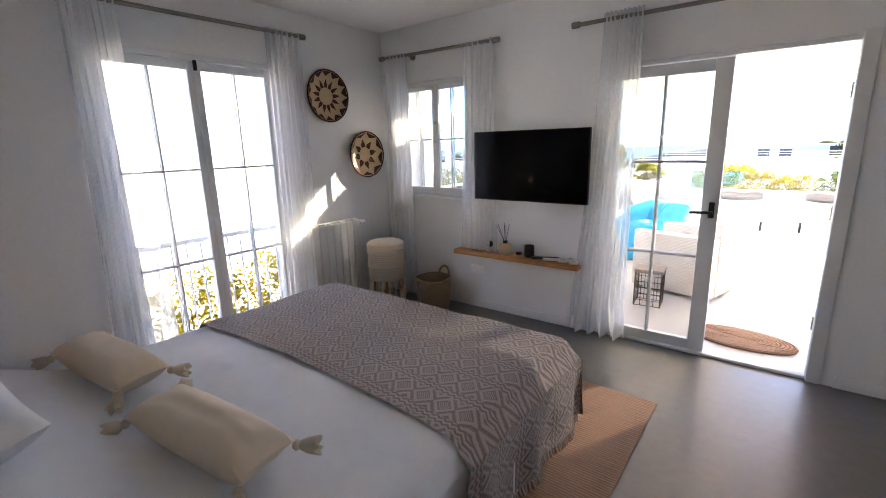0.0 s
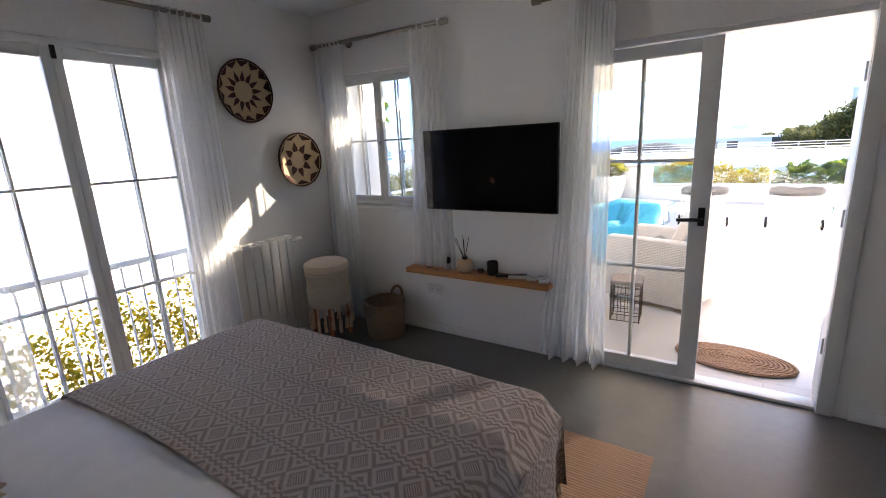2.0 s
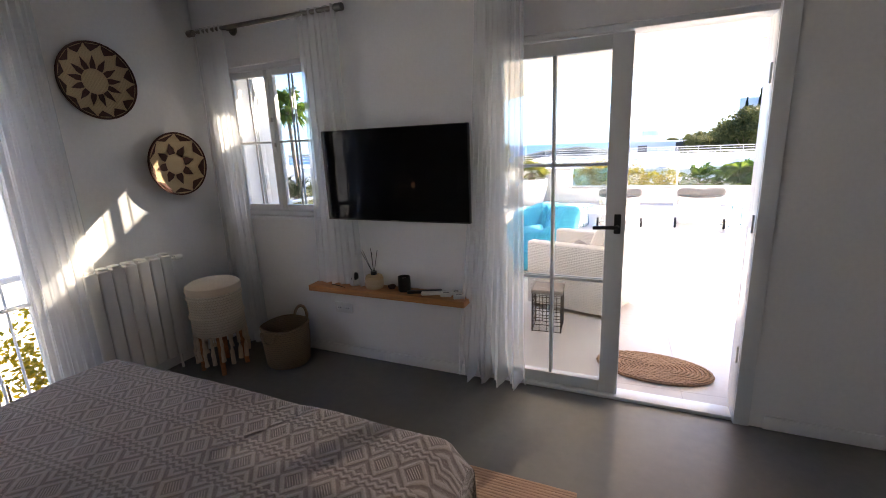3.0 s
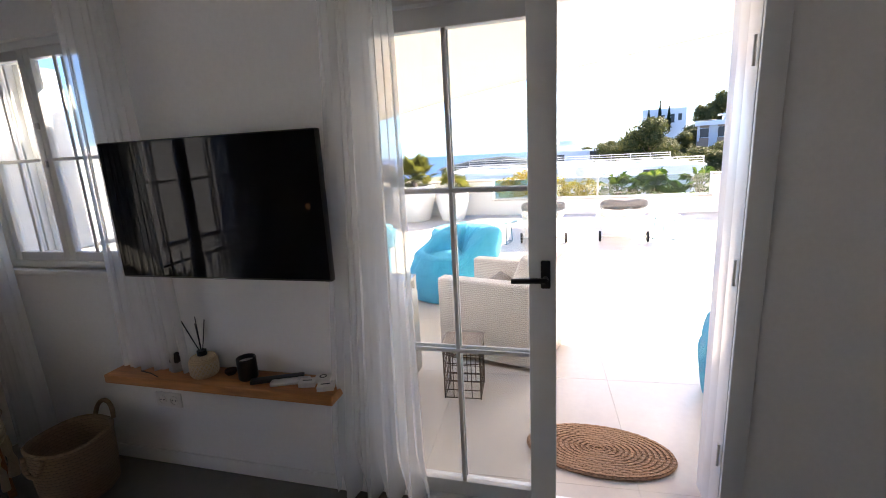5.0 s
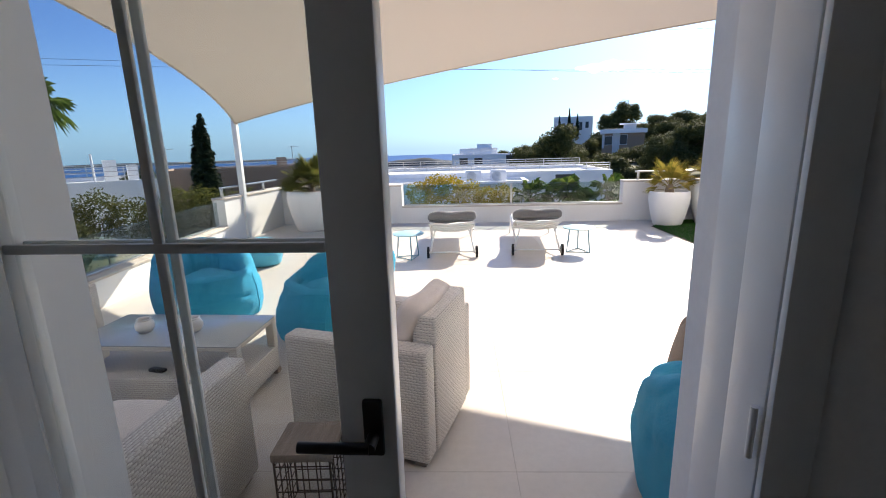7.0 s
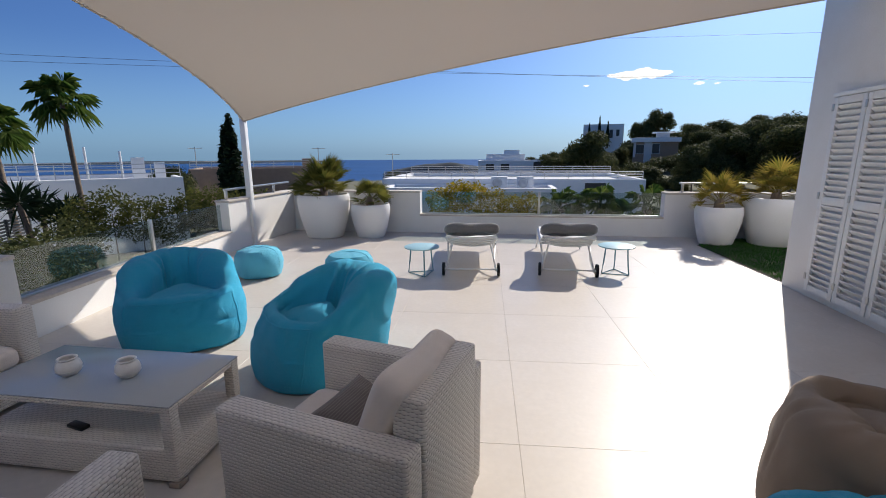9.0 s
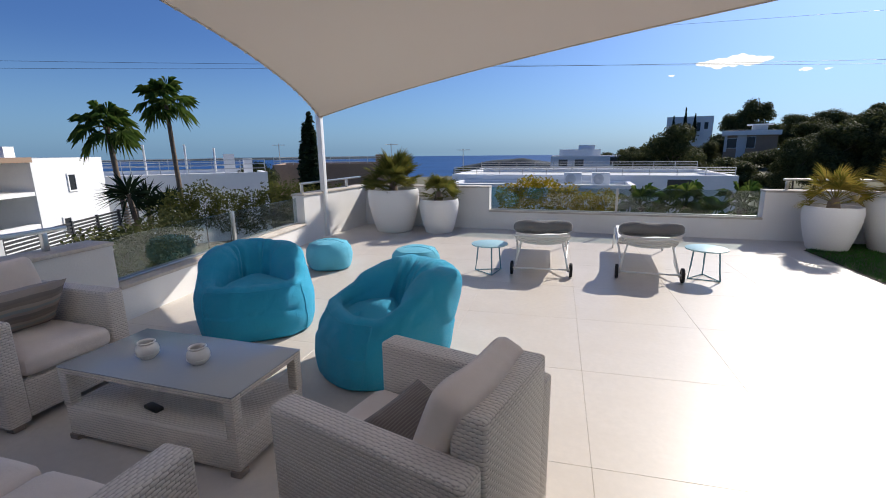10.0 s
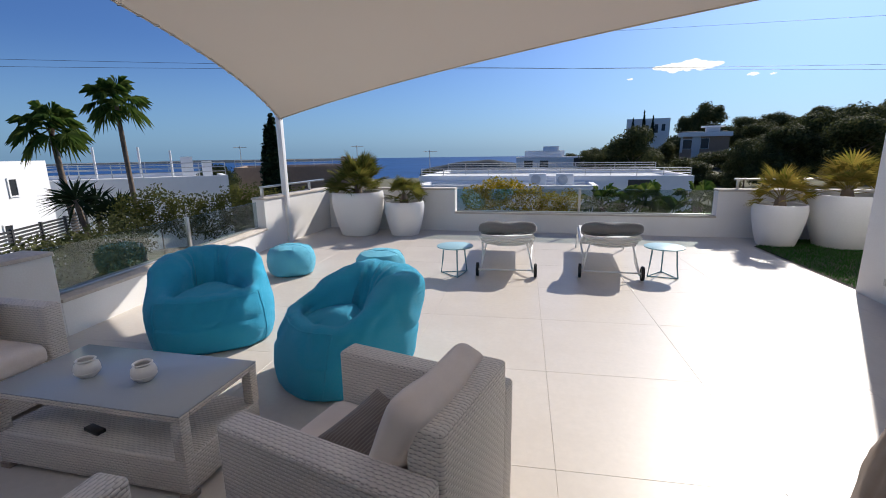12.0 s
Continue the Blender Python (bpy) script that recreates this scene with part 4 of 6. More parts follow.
# ---- terrace things ----
sail = thing("shade_sail", "large cream shade sail stretched over the terrace", "shade sail")
SA, SB, SC, SD = Vector((-4.24, 10.98, 2.07)), Vector((3.30, 8.93, 2.97)), Vector((-3.8, 6.45, 3.1)), Vector((2.3, 4.2, 3.2))


def sail_point(u, v):
    """u from the post side to the wing, v from the far edge to the near edge; all edges bow inwards."""
    p = SA.lerp(SB, u).lerp(SC.lerp(SD, u), v)
    cu, cv = 4 * u * (1 - u), 4 * v * (1 - v)
    mid = (SA + SB + SC + SD) / 4
    far, near = SA.lerp(SB, u), SC.lerp(SD, u)
    lft, rgt = SA.lerp(SC, v), SB.lerp(SD, v)
    p = p + (near - far).normalized() * cu * (0.36 * (1 - v) + 0.02 * v) + (rgt - lft).normalized() * cv * (0.40 * (1 - u) - 0.25 * u)
    p.z -= 0.10 * cu * cv
    return p, (u * 7, v * 4)


bm = bmesh.new()
sheet(bm, sail_point, 48, 36)
part("cloth", bm, SAIL, sail)
for fixed, rng in (((None, 0.0), 0), ((0.0, None), 1), ((None, 1.0), 2)):
    bm = bmesh.new()
    pts = [sail_point(i / 40 if fixed[0] is None else fixed[0], i / 40 if fixed[1] is None else fixed[1])[0] for i in range(41)]
    tube(bm, pts, 0.013, 6)
    part("edge_hem", bm, SAIL, sail)
for i in range(1, 24):
    p = sail_point(0.0, i / 24)[0]
    part("edge_clip", blocks((p - Vector((0.03, 0.012, 0.012)), p + Vector((0.03, 0.012, 0.012))), bevel=0.004), STEEL, sail)
post = thing("sail_post", "white square steel post holding the sail corner", "post", pose(-4.27, 11.02, 0))
part("post_shaft", blocks(((-0.045, -0.045, 0), (0.045, 0.045, 2.12)), bevel=0.006), WHITE_METAL, post)
part("foot_plate", blocks(((-0.075, -0.075, 0), (0.075, 0.075, 0.012)), bevel=0.002), WHITE_METAL, post)
bm = bmesh.new()
tube(bm, [(0.045, 0, 2.06), (0.07, -0.02, 2.065), (0.05, -0.035, 2.07)], 0.008)
part("eye_bolt", bm, STEEL, post)


def slats_shutter(parent, w, h, rail=0.07, stile=0.055):
    zs = [(rail, h * 0.47), (h * 0.47 + 0.08, h - rail)]
    bm = blocks(((0, 0, 0), (0.035, stile, h)), ((0, w - stile, 0), (0.035, w, h)), ((0, stile, 0), (0.035, w - stile, rail)), ((0, stile, h - rail), (0.035, w - stile, h)),
                ((0, stile, h * 0.47), (0.035, w - stile, h * 0.47 + 0.08)), bevel=0.004)
    part("shutter_frame", bm, SHUTTER, parent)
    data = None
    for z0, z1 in zs:
        n = int((z1 - z0) / 0.058)
        for i in range(n):
            z = z0 + (i + 0.5) * (z1 - z0) / n
            if data is None:
                bm = bmesh.new()
                box(bm, (-0.029, stile, -0.004), (0.029, w - stile, 0.004), 0.002, 1)
                data = mesh("slat", bm, SHUTTER)
            part("slat", data, None, parent, m=pose(0.017, 0, z, 0, 48, 0))


for i, (y0, y1) in enumerate(((8.60, 9.02), (8.17, 8.59), (7.74, 8.16), (7.31, 7.73))):
    sh = thing("louvred_shutter", "closed white louvred shutter leaf on the wing wall", "shutter", Matrix.Translation((3.285, y0, 0.075)), group="folding shutters on the wing")
    slats_shutter(sh, y1 - y0, 1.98)
    for z in (0.12, 0.98, 1.85):
        part("hinge", blocks(((-0.006, y1 - y0 - 0.012, z), (0.002, y1 - y0 + 0.02, z + 0.07)), bevel=0.002), STEEL, sh)
solid("shutter_track", blocks(((3.28, 7.2, 2.06), (3.335, 9.05, 2.10)), bevel=0.004), SHUTTER, "white track above the shutters", kind="structure")


def wicker_chair(m, wide, name, label, seats, group=""):
    """Boxy wicker seat facing -x locally: depth along x, width along y."""
    d, arm, h, hb = 0.79, 0.115, 0.634, 0.765
    t = thing(name, label, "sofa" if seats > 1 else "armchair", m, group)
    for s in (-1, 1):
        bm = bmesh.new()
        y0, y1 = (wide / 2 - arm, wide / 2) if s > 0 else (-wide / 2, -wide / 2 + arm)
        box(bm, (-d / 2, y0, 0.04), (d / 2, y1, h), 0.018, 3)
        part("arm", bm, WICKER, t, uv="box")
    bm = bmesh.new()
    box(bm, (d / 2 - 0.115, -wide / 2 + arm, 0.04), (d / 2 + 0.008, wide / 2 - arm, hb), 0.016, 3)
    part("backrest", bm, WICKER, t, uv="box")
    bm = bmesh.new()
    box(bm, (-d / 2 + 0.008, -wide / 2 + arm, 0.06), (d / 2 - 0.115, wide / 2 - arm, 0.28), 0.012, 2)
    part("seat_base", bm, WICKER, t, uv="box")
    for sx in (-1, 1):
        for sy in (-1, 1):
            x, y = sx * (d / 2 - 0.06), sy * (wide / 2 - 0.06)
            part("foot", blocks(((x - 0.03, y - 0.03, 0), (x + 0.03, y + 0.03, 0.042)), bevel=0.004), GREY_WOOD, t)
    sw = (wide - 2 * arm) / seats
    for i in range(seats):
        y0 = -wide / 2 + arm + i * sw
        bm = bmesh.new()
        soft_box(bm, (-d / 2 - 0.01, y0 + 0.005, 0.285), (d / 2 - 0.13, y0 + sw - 0.005, 0.415), 0.02, 12, 0.05, i + wide)
        part("seat_cushion", bm, CUSHION, t, "ecru seat cushion")
    return t


CH = Matrix.Translation((-0.478, 5.475, 0)) @ Matrix.Rotation(radians(-14.5), 4, "Z")
wicker_chair(CH, 0.74, "wicker_armchair", "white wicker armchair with ecru cushions facing the low table", 1, "wicker seats")
CH2 = Matrix.Translation((-3.215, 5.775, 0)) @ Matrix.Rotation(radians(180), 4, "Z")
wicker_chair(CH2, 0.74, "wicker_armchair", "white wicker armchair beside the terrace wall", 1, "wicker seats")
CH3 = Matrix.Translation((-1.74, 4.57, 0)) @ Matrix.Rotation(radians(-90), 4, "Z")
wicker_chair(CH3, 1.44, "wicker_sofa", "two-seat white wicker sofa against the house front", 2, "wicker seats")


def back_cushion(m, label, seed):
    bm = bmesh.new()
    soft_box(bm, (-0.065, -0.258, 0.0), (0.065, 0.258, 0.42), 0.0, 16, 0.042, seed, 0.016)
    solid("back_cushion", bm, CUSHION, label, "cushion", m=m, group="ecru back cushions")


back_cushion(CH @ pose(0.125, -0.01, 0.42, 0, 23, 0), "ecru back cushion leaning in the wicker armchair", 1.0)
back_cushion(CH2 @ pose(0.165, 0, 0.425, 0, 17, 0), "ecru back cushion leaning in the wicker armchair", 2.0)
for s in (-1, 1):
    back_cushion(CH3 @ pose(0.165, s * 0.30, 0.425, 0, 17, 0), "ecru back cushion leaning on the wicker sofa", 3.0 + s)
solid("scatter_cushion", pillow(0.38, 0.24, 0.12, 2.0), PATTERNED, "small brown woven cushion on the armchair seat", "cushion", m=CH @ pose(-0.02, -0.03, 0.495, 0, 36, 0) @ pose(0, 0, 0, 0, 0, 90))
solid("scatter_cushion", pillow(0.52, 0.34, 0.14, 4.0), STRIPES, "striped brown and grey cushion on the armchair", "cushion", m=CH2 @ pose(0.0, 0.02, 0.57, 0, 58, 0) @ pose(0, 0, 0, 0, 0, 90))

# low table
tb = thing("coffee_table", "white wicker coffee table with a glass top", "table", pose(-1.952, 5.765, 0))
TX, TY = 0.56, 0.265
bm = bmesh.new()
for lo, hi in (((-TX, -TY, 0.39), (TX, -TY + 0.06, 0.418)), ((-TX, TY - 0.06, 0.39), (TX, TY, 0.418)), ((-TX, -TY + 0.06, 0.39), (-TX + 0.06, TY - 0.06, 0.418)), ((TX - 0.06, -TY + 0.06, 0.39), (TX, TY - 0.06, 0.418)),
               ((-TX + 0.06, -TY + 0.06, 0.40), (TX - 0.06, TY - 0.06, 0.412))):
    box(bm, lo, hi, 0.006)
part("top_frame", bm, WICKER, tb, uv="box")
# Opaque blue-grey colour stands in for sky reflected in the clear glass.
part("glass_top", blocks(((-TX, -TY, 0.419), (TX, TY, 0.426)), bevel=0.002), surface("sky_toned_table_glass", (0.40, 0.43, 0.45), 0.14, grain=200, vary=0.03, bump=0.0), tb)
for sx in (-1, 1):
    for sy in (-1, 1):
        x, y = sx * (TX - 0.03), sy * (TY - 0.03)
        bm = bmesh.new()
        box(bm, (x - 0.028, y - 0.028, 0.2), (x + 0.028, y + 0.028, 0.391), 0.006)
        part("corner_post", bm, WICKER, tb, uv="box")
        part("foot", blocks(((x - 0.03, y - 0.03, 0), (x + 0.03, y + 0.03, 0.03)), bevel=0.003), GREY_WOOD, tb)
bm = bmesh.new()
box(bm, (-TX + 0.004, -TY + 0.004, 0.03), (TX - 0.004, TY - 0.004, 0.205), 0.012)
part("lower_box", bm, WICKER, tb, uv="box")
JAR = [(0.0, 0.0), (0.032, 0.0), (0.05, 0.018), (0.058, 0.045), (0.052, 0.068), (0.038, 0.08), (0.04, 0.086), (0.046, 0.090), (0.041, 0.094), (0.034, 0.088), (0.034, 0.08), (0.046, 0.06), (0.05, 0.04), (0.04, 0.02), (0.0, 0.015)]
for x, y in ((-2.13, 5.715), (-1.81, 5.74)):
    t = thing("tealight_jar", "small round white ceramic tealight jar on the table", "candle holder", pose(x, y, 0.4265), group="tealight jars")
    bm = bmesh.new()
    lathe(bm, JAR, 28)
    part("jar", bm, CERAMIC, t)
    bm = bmesh.new()
    for i in range(24):
        a0, a1 = 2 * math.pi * i / 24, 2 * math.pi * (i + 1) / 24
        rod(bm, (0.056 * math.cos(a0), 0.056 * math.sin(a0), 0.03), (0.056 * math.cos(a1), 0.056 * math.sin(a1), 0.03), 0.002, seg=5)
    part("rib", bm, CERAMIC, t)


bm = bmesh.new()
box(bm, (-0.055, -0.022, 0), (0.055, 0.022, 0.02), 0.005)
solid("matchbox", bm, BLACK, "small dark box lying on the table's lower shelf", "box", m=pose(-2.0, 5.60, 0.2055, 0, 0, -12))


def smooth_step(x):
    x = max(0.0, min(1.0, x))
    return x * x * (3 - 2 * x)


def bean_bag(m, r, back, front, material, label, seed, lean=(0.0, 0.0)):
    """A stuffed seat: bulging rounded-square shell, fat rolled back and arms, sunken seat open to the local -y side."""
    t = thing("bean_bag_chair", label, "bean bag", m, group="bean bag chairs")

    def shape(u, v):
        a = 2 * math.pi * u
        c, s = math.cos(a), math.sin(a)
        k = smooth_step((s + 0.66) / 0.85)
        rim, w = front + (back - front) * k, 0.065 + 0.085 * k
        rr = r / (abs(c) ** 2.6 + abs(s) ** 2.6) ** (1 / 2.6)
        seat = front - 0.075 - 0.05 * max(0.0, s)
        wall = lambda q: rr * (0.875 + 0.125 * math.sin(math.pi * min(1.0, 0.12 + 0.70 * q)) - 0.05 * k * q * q)
        top = wall(1.0)
        if v < 0.10:
            rad, z = v / 0.10 * wall(0.0) * 0.97, 0.0
        elif v < 0.46:
            q = (v - 0.10) / 0.36
            rad, z = wall(q), 0.012 + q * (rim - w - 0.012)
        elif v < 0.70:
            f = (v - 0.46) / 0.24 * math.pi
            rad, z = top - w + w * math.cos(f), rim - w + w * math.sin(f)
        elif v < 0.84:
            q = (v - 0.70) / 0.14
            rad, z = (top - 2 * w) * (1 - 0.10 * math.sin(q * math.pi / 2)), (rim - w) + (seat - rim + w) * q
        else:
            q = (v - 0.84) / 0.16
            rad, z = (top - 2 * w) * 0.90 * (1 - q), seat + 0.055 * (1 - (1 - q) ** 2)
        soft = smooth_step((v - 0.30) / 0.16) * smooth_step((0.92 - v) / 0.12)
        swirl = noise.noise(Vector((c * 1.6, s * 1.6, v * 3 + seed)))
        fold = 0.008 * math.sin(a * 14 + 6 * swirl) * soft * (0.3 + 0.7 * k) * smooth_step((v - 0.5) / 0.15)
        fold -= 0.012 * soft * abs(noise.noise(Vector((c * 3.1, s * 3.1, v * 2 + seed * 3)))) ** 0.8
        for a0 in (math.radians(-24), math.radians(204)):
            d = (a - a0 + math.pi) % (2 * math.pi) - math.pi
            fold -= 0.009 * math.exp(-(d / 0.10) ** 2) * soft
        z += fold * 0.8 * (v > 0.46) * (v < 0.86)
        rad += fold * (v < 0.6) - fold * 0.6 * (0.6 < v < 0.84)
        p = Vector((rad * c, rad * s + 0.12 * k * (z / back) ** 2, z))
        if z > 0.004:
            p = wobbled(p, 3.2, 0.018, seed)
            crease = noise.noise(p * 4.2 + Vector((seed, 0, 0)))
            p += Vector((c, s, 0.4)) * (-0.013 * max(0.0, 1 - abs(crease) * 5) * (v < 0.86) * (v > 0.3))
            p = wobbled(p, 8.0, 0.009, seed + 4)
            p.z = max(p.z, 0.001)
            p += Vector((lean[0], lean[1], 0)) * p.z
        return p, (u * 3, v * 2)
    bm = bmesh.new()
    sheet(bm, shape, 110, 64)
    bmesh.ops.remove_doubles(bm, verts=bm.verts, dist=0.0006)
    bmesh.ops.recalc_face_normals(bm, faces=bm.faces)
    part("cover", bm, material, t)
    for a in (-42, 222):
        bm = bmesh.new()
        pts = [shape(((a % 360) / 360), 0.11 + 0.38 * i / 16)[0] for i in range(17)]
        tube(bm, [q + Vector((q.x, q.y, 0)).normalized() * 0.001 for q in pts], 0.005, 6)
        part("seam", bm, material, t)
    bm = bmesh.new()
    tube(bm, [shape((222 + 96 * i / 20) % 360 / 360, 0.50)[0] for i in range(21)], 0.005, 6)
    part("seam", bm, material, t)
    return t


bean_bag(Matrix.Translation((-2.63, 7.17, 0)) @ Matrix.Rotation(radians(38), 4, "Z"), 0.49, 0.70, 0.47, TURQUOISE, "turquoise canvas bean bag chair on the terrace", 1.0)
bean_bag(Matrix.Translation((-1.27, 6.78, 0)) @ Matrix.Rotation(radians(-38), 4, "Z"), 0.45, 0.73, 0.50, TURQUOISE, "turquoise canvas bean bag chair slumped behind the armchair", 2.0, (0.15, 0.10))
bean_bag(Matrix.Translation((1.15, 4.88, 0)) @ Matrix.Rotation(radians(180), 4, "Z"), 0.40, 0.72, 0.52, TURQUOISE, "turquoise canvas bean bag chair beside the door", 3.0)
bean_bag(Matrix.Translation((1.58, 5.58, 0)) @ Matrix.Rotation(radians(150), 4, "Z"), 0.42, 0.61, 0.54, BROWN_CLOTH, "taupe canvas bean bag chair with piped seams", 4.0)


def pouf(x, y, r, h, seed):
    t = thing("pouf", "round pale turquoise canvas pouf on the terrace tiles", "pouf", pose(x, y, 0, 0, 0, seed * 40), group="turquoise poufs")
    bm = bmesh.new()
    prof = [(0.0, 0.0), (0.7, 0.0), (0.9, 0.06), (1.0, 0.25), (1.03, 0.5), (0.98, 0.75), (0.82, 0.93), (0.5, 1.0), (0.25, 1.01), (0.0, 1.0)]
    lathe(bm, [(a * r, b * h) for a, b in prof], 40, wobble=lambda p, a, s: wobbled(p, 6.0, 0.016 if s > 0.2 else 0, seed))
    part("cover", bm, TURQUOISE_PALE, t)
    for i in range(8):
        a = i * math.pi / 4
        bm = bmesh.new()
        tube(bm, [Vector((p * r * 1.0 * math.cos(a), p * r * math.sin(a), q * h + 0.002)) for p, q in prof[2:]], 0.0022, 5)
        part("seam", bm, TURQUOISE_PALE, t)


pouf(-3.06, 9.10, 0.29, 0.37, 1.0)
pouf(-1.80, 8.98, 0.29, 0.37, 2.0)

# ---- loungers and side tables ----


def lounger(m):
    t = thing("sun_lounger", "white sun lounger with sling cloth and a grey head pillow", "sun lounger", m, "sun loungers")
    W, L, Z = 0.66, 1.85, 0.31
    for s in (-1, 1):
        bm = bmesh.new()
        tube(bm, [(s * W / 2, 0.60, Z), (s * W / 2, 1.2, Z), (s * W / 2, L - 0.03, Z), (s * (W / 2 - 0.03), L, Z)], 0.014)
        part("side_rail", bm, WHITE_METAL, t)
        bm = bmesh.new()
        tube(bm, [(s * W / 2, 0.72, Z), (s * W / 2, 0.40, 0.41), (s * W / 2, 0.14, 0.475)], 0.013)
        part("back_rail", bm, WHITE_METAL, t)
        bm = bmesh.new()
        tube(bm, [(s * W / 2, L - 0.12, Z), (s * (W / 2 + 0.02), L - 0.06, 0.0)], 0.013)
        part("foot_leg", bm, WHITE_METAL, t)
        bm = bmesh.new()
        tube(bm, [(s * W / 2, 0.66, Z), (s * (W / 2 - 0.03), 0.30, 0.16), (s * (W / 2 - 0.01), 0.06, 0.065)], 0.013)
        part("wheel_leg", bm, WHITE_METAL, t)
        bm = bmesh.new()
        tube(bm, [(s * (W / 2 - 0.10), 0.20, 0.44), (s * (W / 2 - 0.05), 0.16, 0.25), (s * (W / 2 - 0.01), 0.06, 0.07)], 0.011)
        part("back_strut", bm, WHITE_METAL, t)
        wheel = thing("wheel", "", "")
        wheel.parent, wheel.matrix_basis = t, pose(s * (W / 2 + 0.02), 0.05, 0.086, 0, 90, 0)
        bm = bmesh.new()
        lathe(bm, [(0.06, -0.016), (0.082, -0.016), (0.086, 0.0), (0.082, 0.016), (0.06, 0.016), (0.06, -0.016)], 28)
        part("tyre", bm, RUBBER, wheel)
        bm = bmesh.new()
        lathe(bm, [(0.0, -0.014), (0.059, -0.011), (0.059, 0.011), (0.0, 0.014)], 28)
        part("rim", bm, BLACK, wheel)
    bm = bmesh.new()
    rod(bm, (-W / 2 - 0.02, 0.05, 0.086), (W / 2 + 0.02, 0.05, 0.086), 0.011)
    part("axle", bm, WHITE_METAL, t)
    for y, z in ((L, Z), (0.13, 0.478), (0.70, Z - 0.01)):
        bm = bmesh.new()
        tube(bm, [(-W / 2 + 0.02, y, z), (0, y, z - 0.012), (W / 2 - 0.02, y, z)], 0.013)
        part("cross_bar", bm, WHITE_METAL, t)

    def sling(u, v, drop):
        y = 0.13 + v * (L - 0.13)
        z = Z + 0.012 + (0.478 - Z) * max(0.0, 1 - (y - 0.13) / 0.57)
        return Vector(((u - 0.5) * W * 0.97, y, z - drop * 4 * u * (1 - u) * (0.5 + 0.5 * (y < 0.7)))), (u, v)
    bm = bmesh.new()
    sheet(bm, lambda u, v: sling(u, v, 0.03), 16, 40)
    r = bmesh.ops.extrude_face_region(bm, geom=bm.faces[:])
    bmesh.ops.translate(bm, verts=[g for g in r["geom"] if isinstance(g, bmesh.types.BMVert)], vec=(0, 0, 0.028))
    part("sling", bm, LOUNGER_CLOTH, t)
    bm = bmesh.new()

    def belly(u, v):
        return Vector(((u - 0.5) * W * 0.97, 0.125 + 0.06 * v, 0.482 - 0.12 * v * max(0.0, 4 * u * (1 - u)) ** 0.35)), (u, v)
    sheet(bm, belly, 16, 8)
    r = bmesh.ops.extrude_face_region(bm, geom=bm.faces[:])
    bmesh.ops.translate(bm, verts=[g for g in r["geom"] if isinstance(g, bmesh.types.BMVert)], vec=(0, 0.004, 0))
    part("back_pocket", bm, LOUNGER_CLOTH, t)
    for q in (0.45, 0.75, 1.0):
        bm = bmesh.new()
        tube(bm, [belly(0.04 + 0.92 * i / 14, q)[0] + Vector((0, -0.006, 0)) for i in range(15)], 0.009, 6)
        part("sling_fold", bm, LOUNGER_CLOTH, t)
    bm = bmesh.new()
    soft_box(bm, (-0.355, -0.17, -0.062), (0.355, 0.17, 0.062), 0.02, 16, 0.055, 3.0, 0.022)
    part("head_pillow", bm, GREY_CUSHION, t, "grey felt head pillow", m=pose(0, 0.31, 0.553, -17, 0, 0))
    return t


lg = lounger(pose(-0.34, 9.36, 0, 0, 0, 4))
copy_thing(lg, pose(0.875, 9.47, 0, 0, 0, -2))


def side_table(x, y, rz):
    t = thing("side_table", "small round pale blue metal side table", "side table", pose(x, y, 0, 0, 0, rz), "blue side tables")
    bm = bmesh.new()
    lathe(bm, [(0.0, 0.352), (0.218, 0.352), (0.225, 0.357), (0.225, 0.366), (0.218, 0.370), (0.0, 0.370)], 48)
    part("tabletop", bm, BLUE_METAL, t)
    for i in range(3):
        a = math.pi / 2 + i * 2 * math.pi / 3
        bm = bmesh.new()
        tube(bm, [(0.15 * math.cos(a), 0.15 * math.sin(a), 0.353), (0.17 * math.cos(a), 0.17 * math.sin(a), 0.15), (0.19 * math.cos(a), 0.19 * math.sin(a), 0.008), (0.17 * math.cos(a), 0.17 * math.sin(a), 0.008)], 0.0095)
        part("leg", bm, BLUE_DARK, t)
    bm = bmesh.new()
    tube(bm, [(0.188 * math.cos(a), 0.188 * math.sin(a), 0.009) for a in [math.pi / 2 + k * 2 * math.pi / 3 for k in range(4)]], 0.007, 6)
    part("foot_frame", bm, BLUE_DARK, t)


side_table(-0.98, 9.42, 200)
side_table(1.50, 9.76, 230)

# ---- planters with fan palms ----


def planter(x, y, r, h, label):
    t = thing("planter", label, "planter", pose(x, y, 0), "white planters")
    bm = bmesh.new()
    lathe(bm, [(0.0, 0.0), (0.66 * r, 0.0), (0.70 * r, 0.015), (0.84 * r, 0.3 * h), (0.97 * r, 0.65 * h), (1.0 * r, 0.85 * h), (0.97 * r, 0.97 * h), (0.95 * r, h), (0.90 * r, h), (0.88 * r, 0.96 * h), (0.90 * r, 0.88 * h), (0.0, 0.86 * h)], 56)
    part("pot", bm, POT, t)
    bm = bmesh.new()
    lathe(bm, [(0.0, 0.885 * h), (0.5 * r, 0.89 * h), (0.895 * r, 0.875 * h)], 24, wobble=lambda p, a, s: wobbled(p, 20, 0.012))
    part("soil", bm, SOIL, t)
    return t


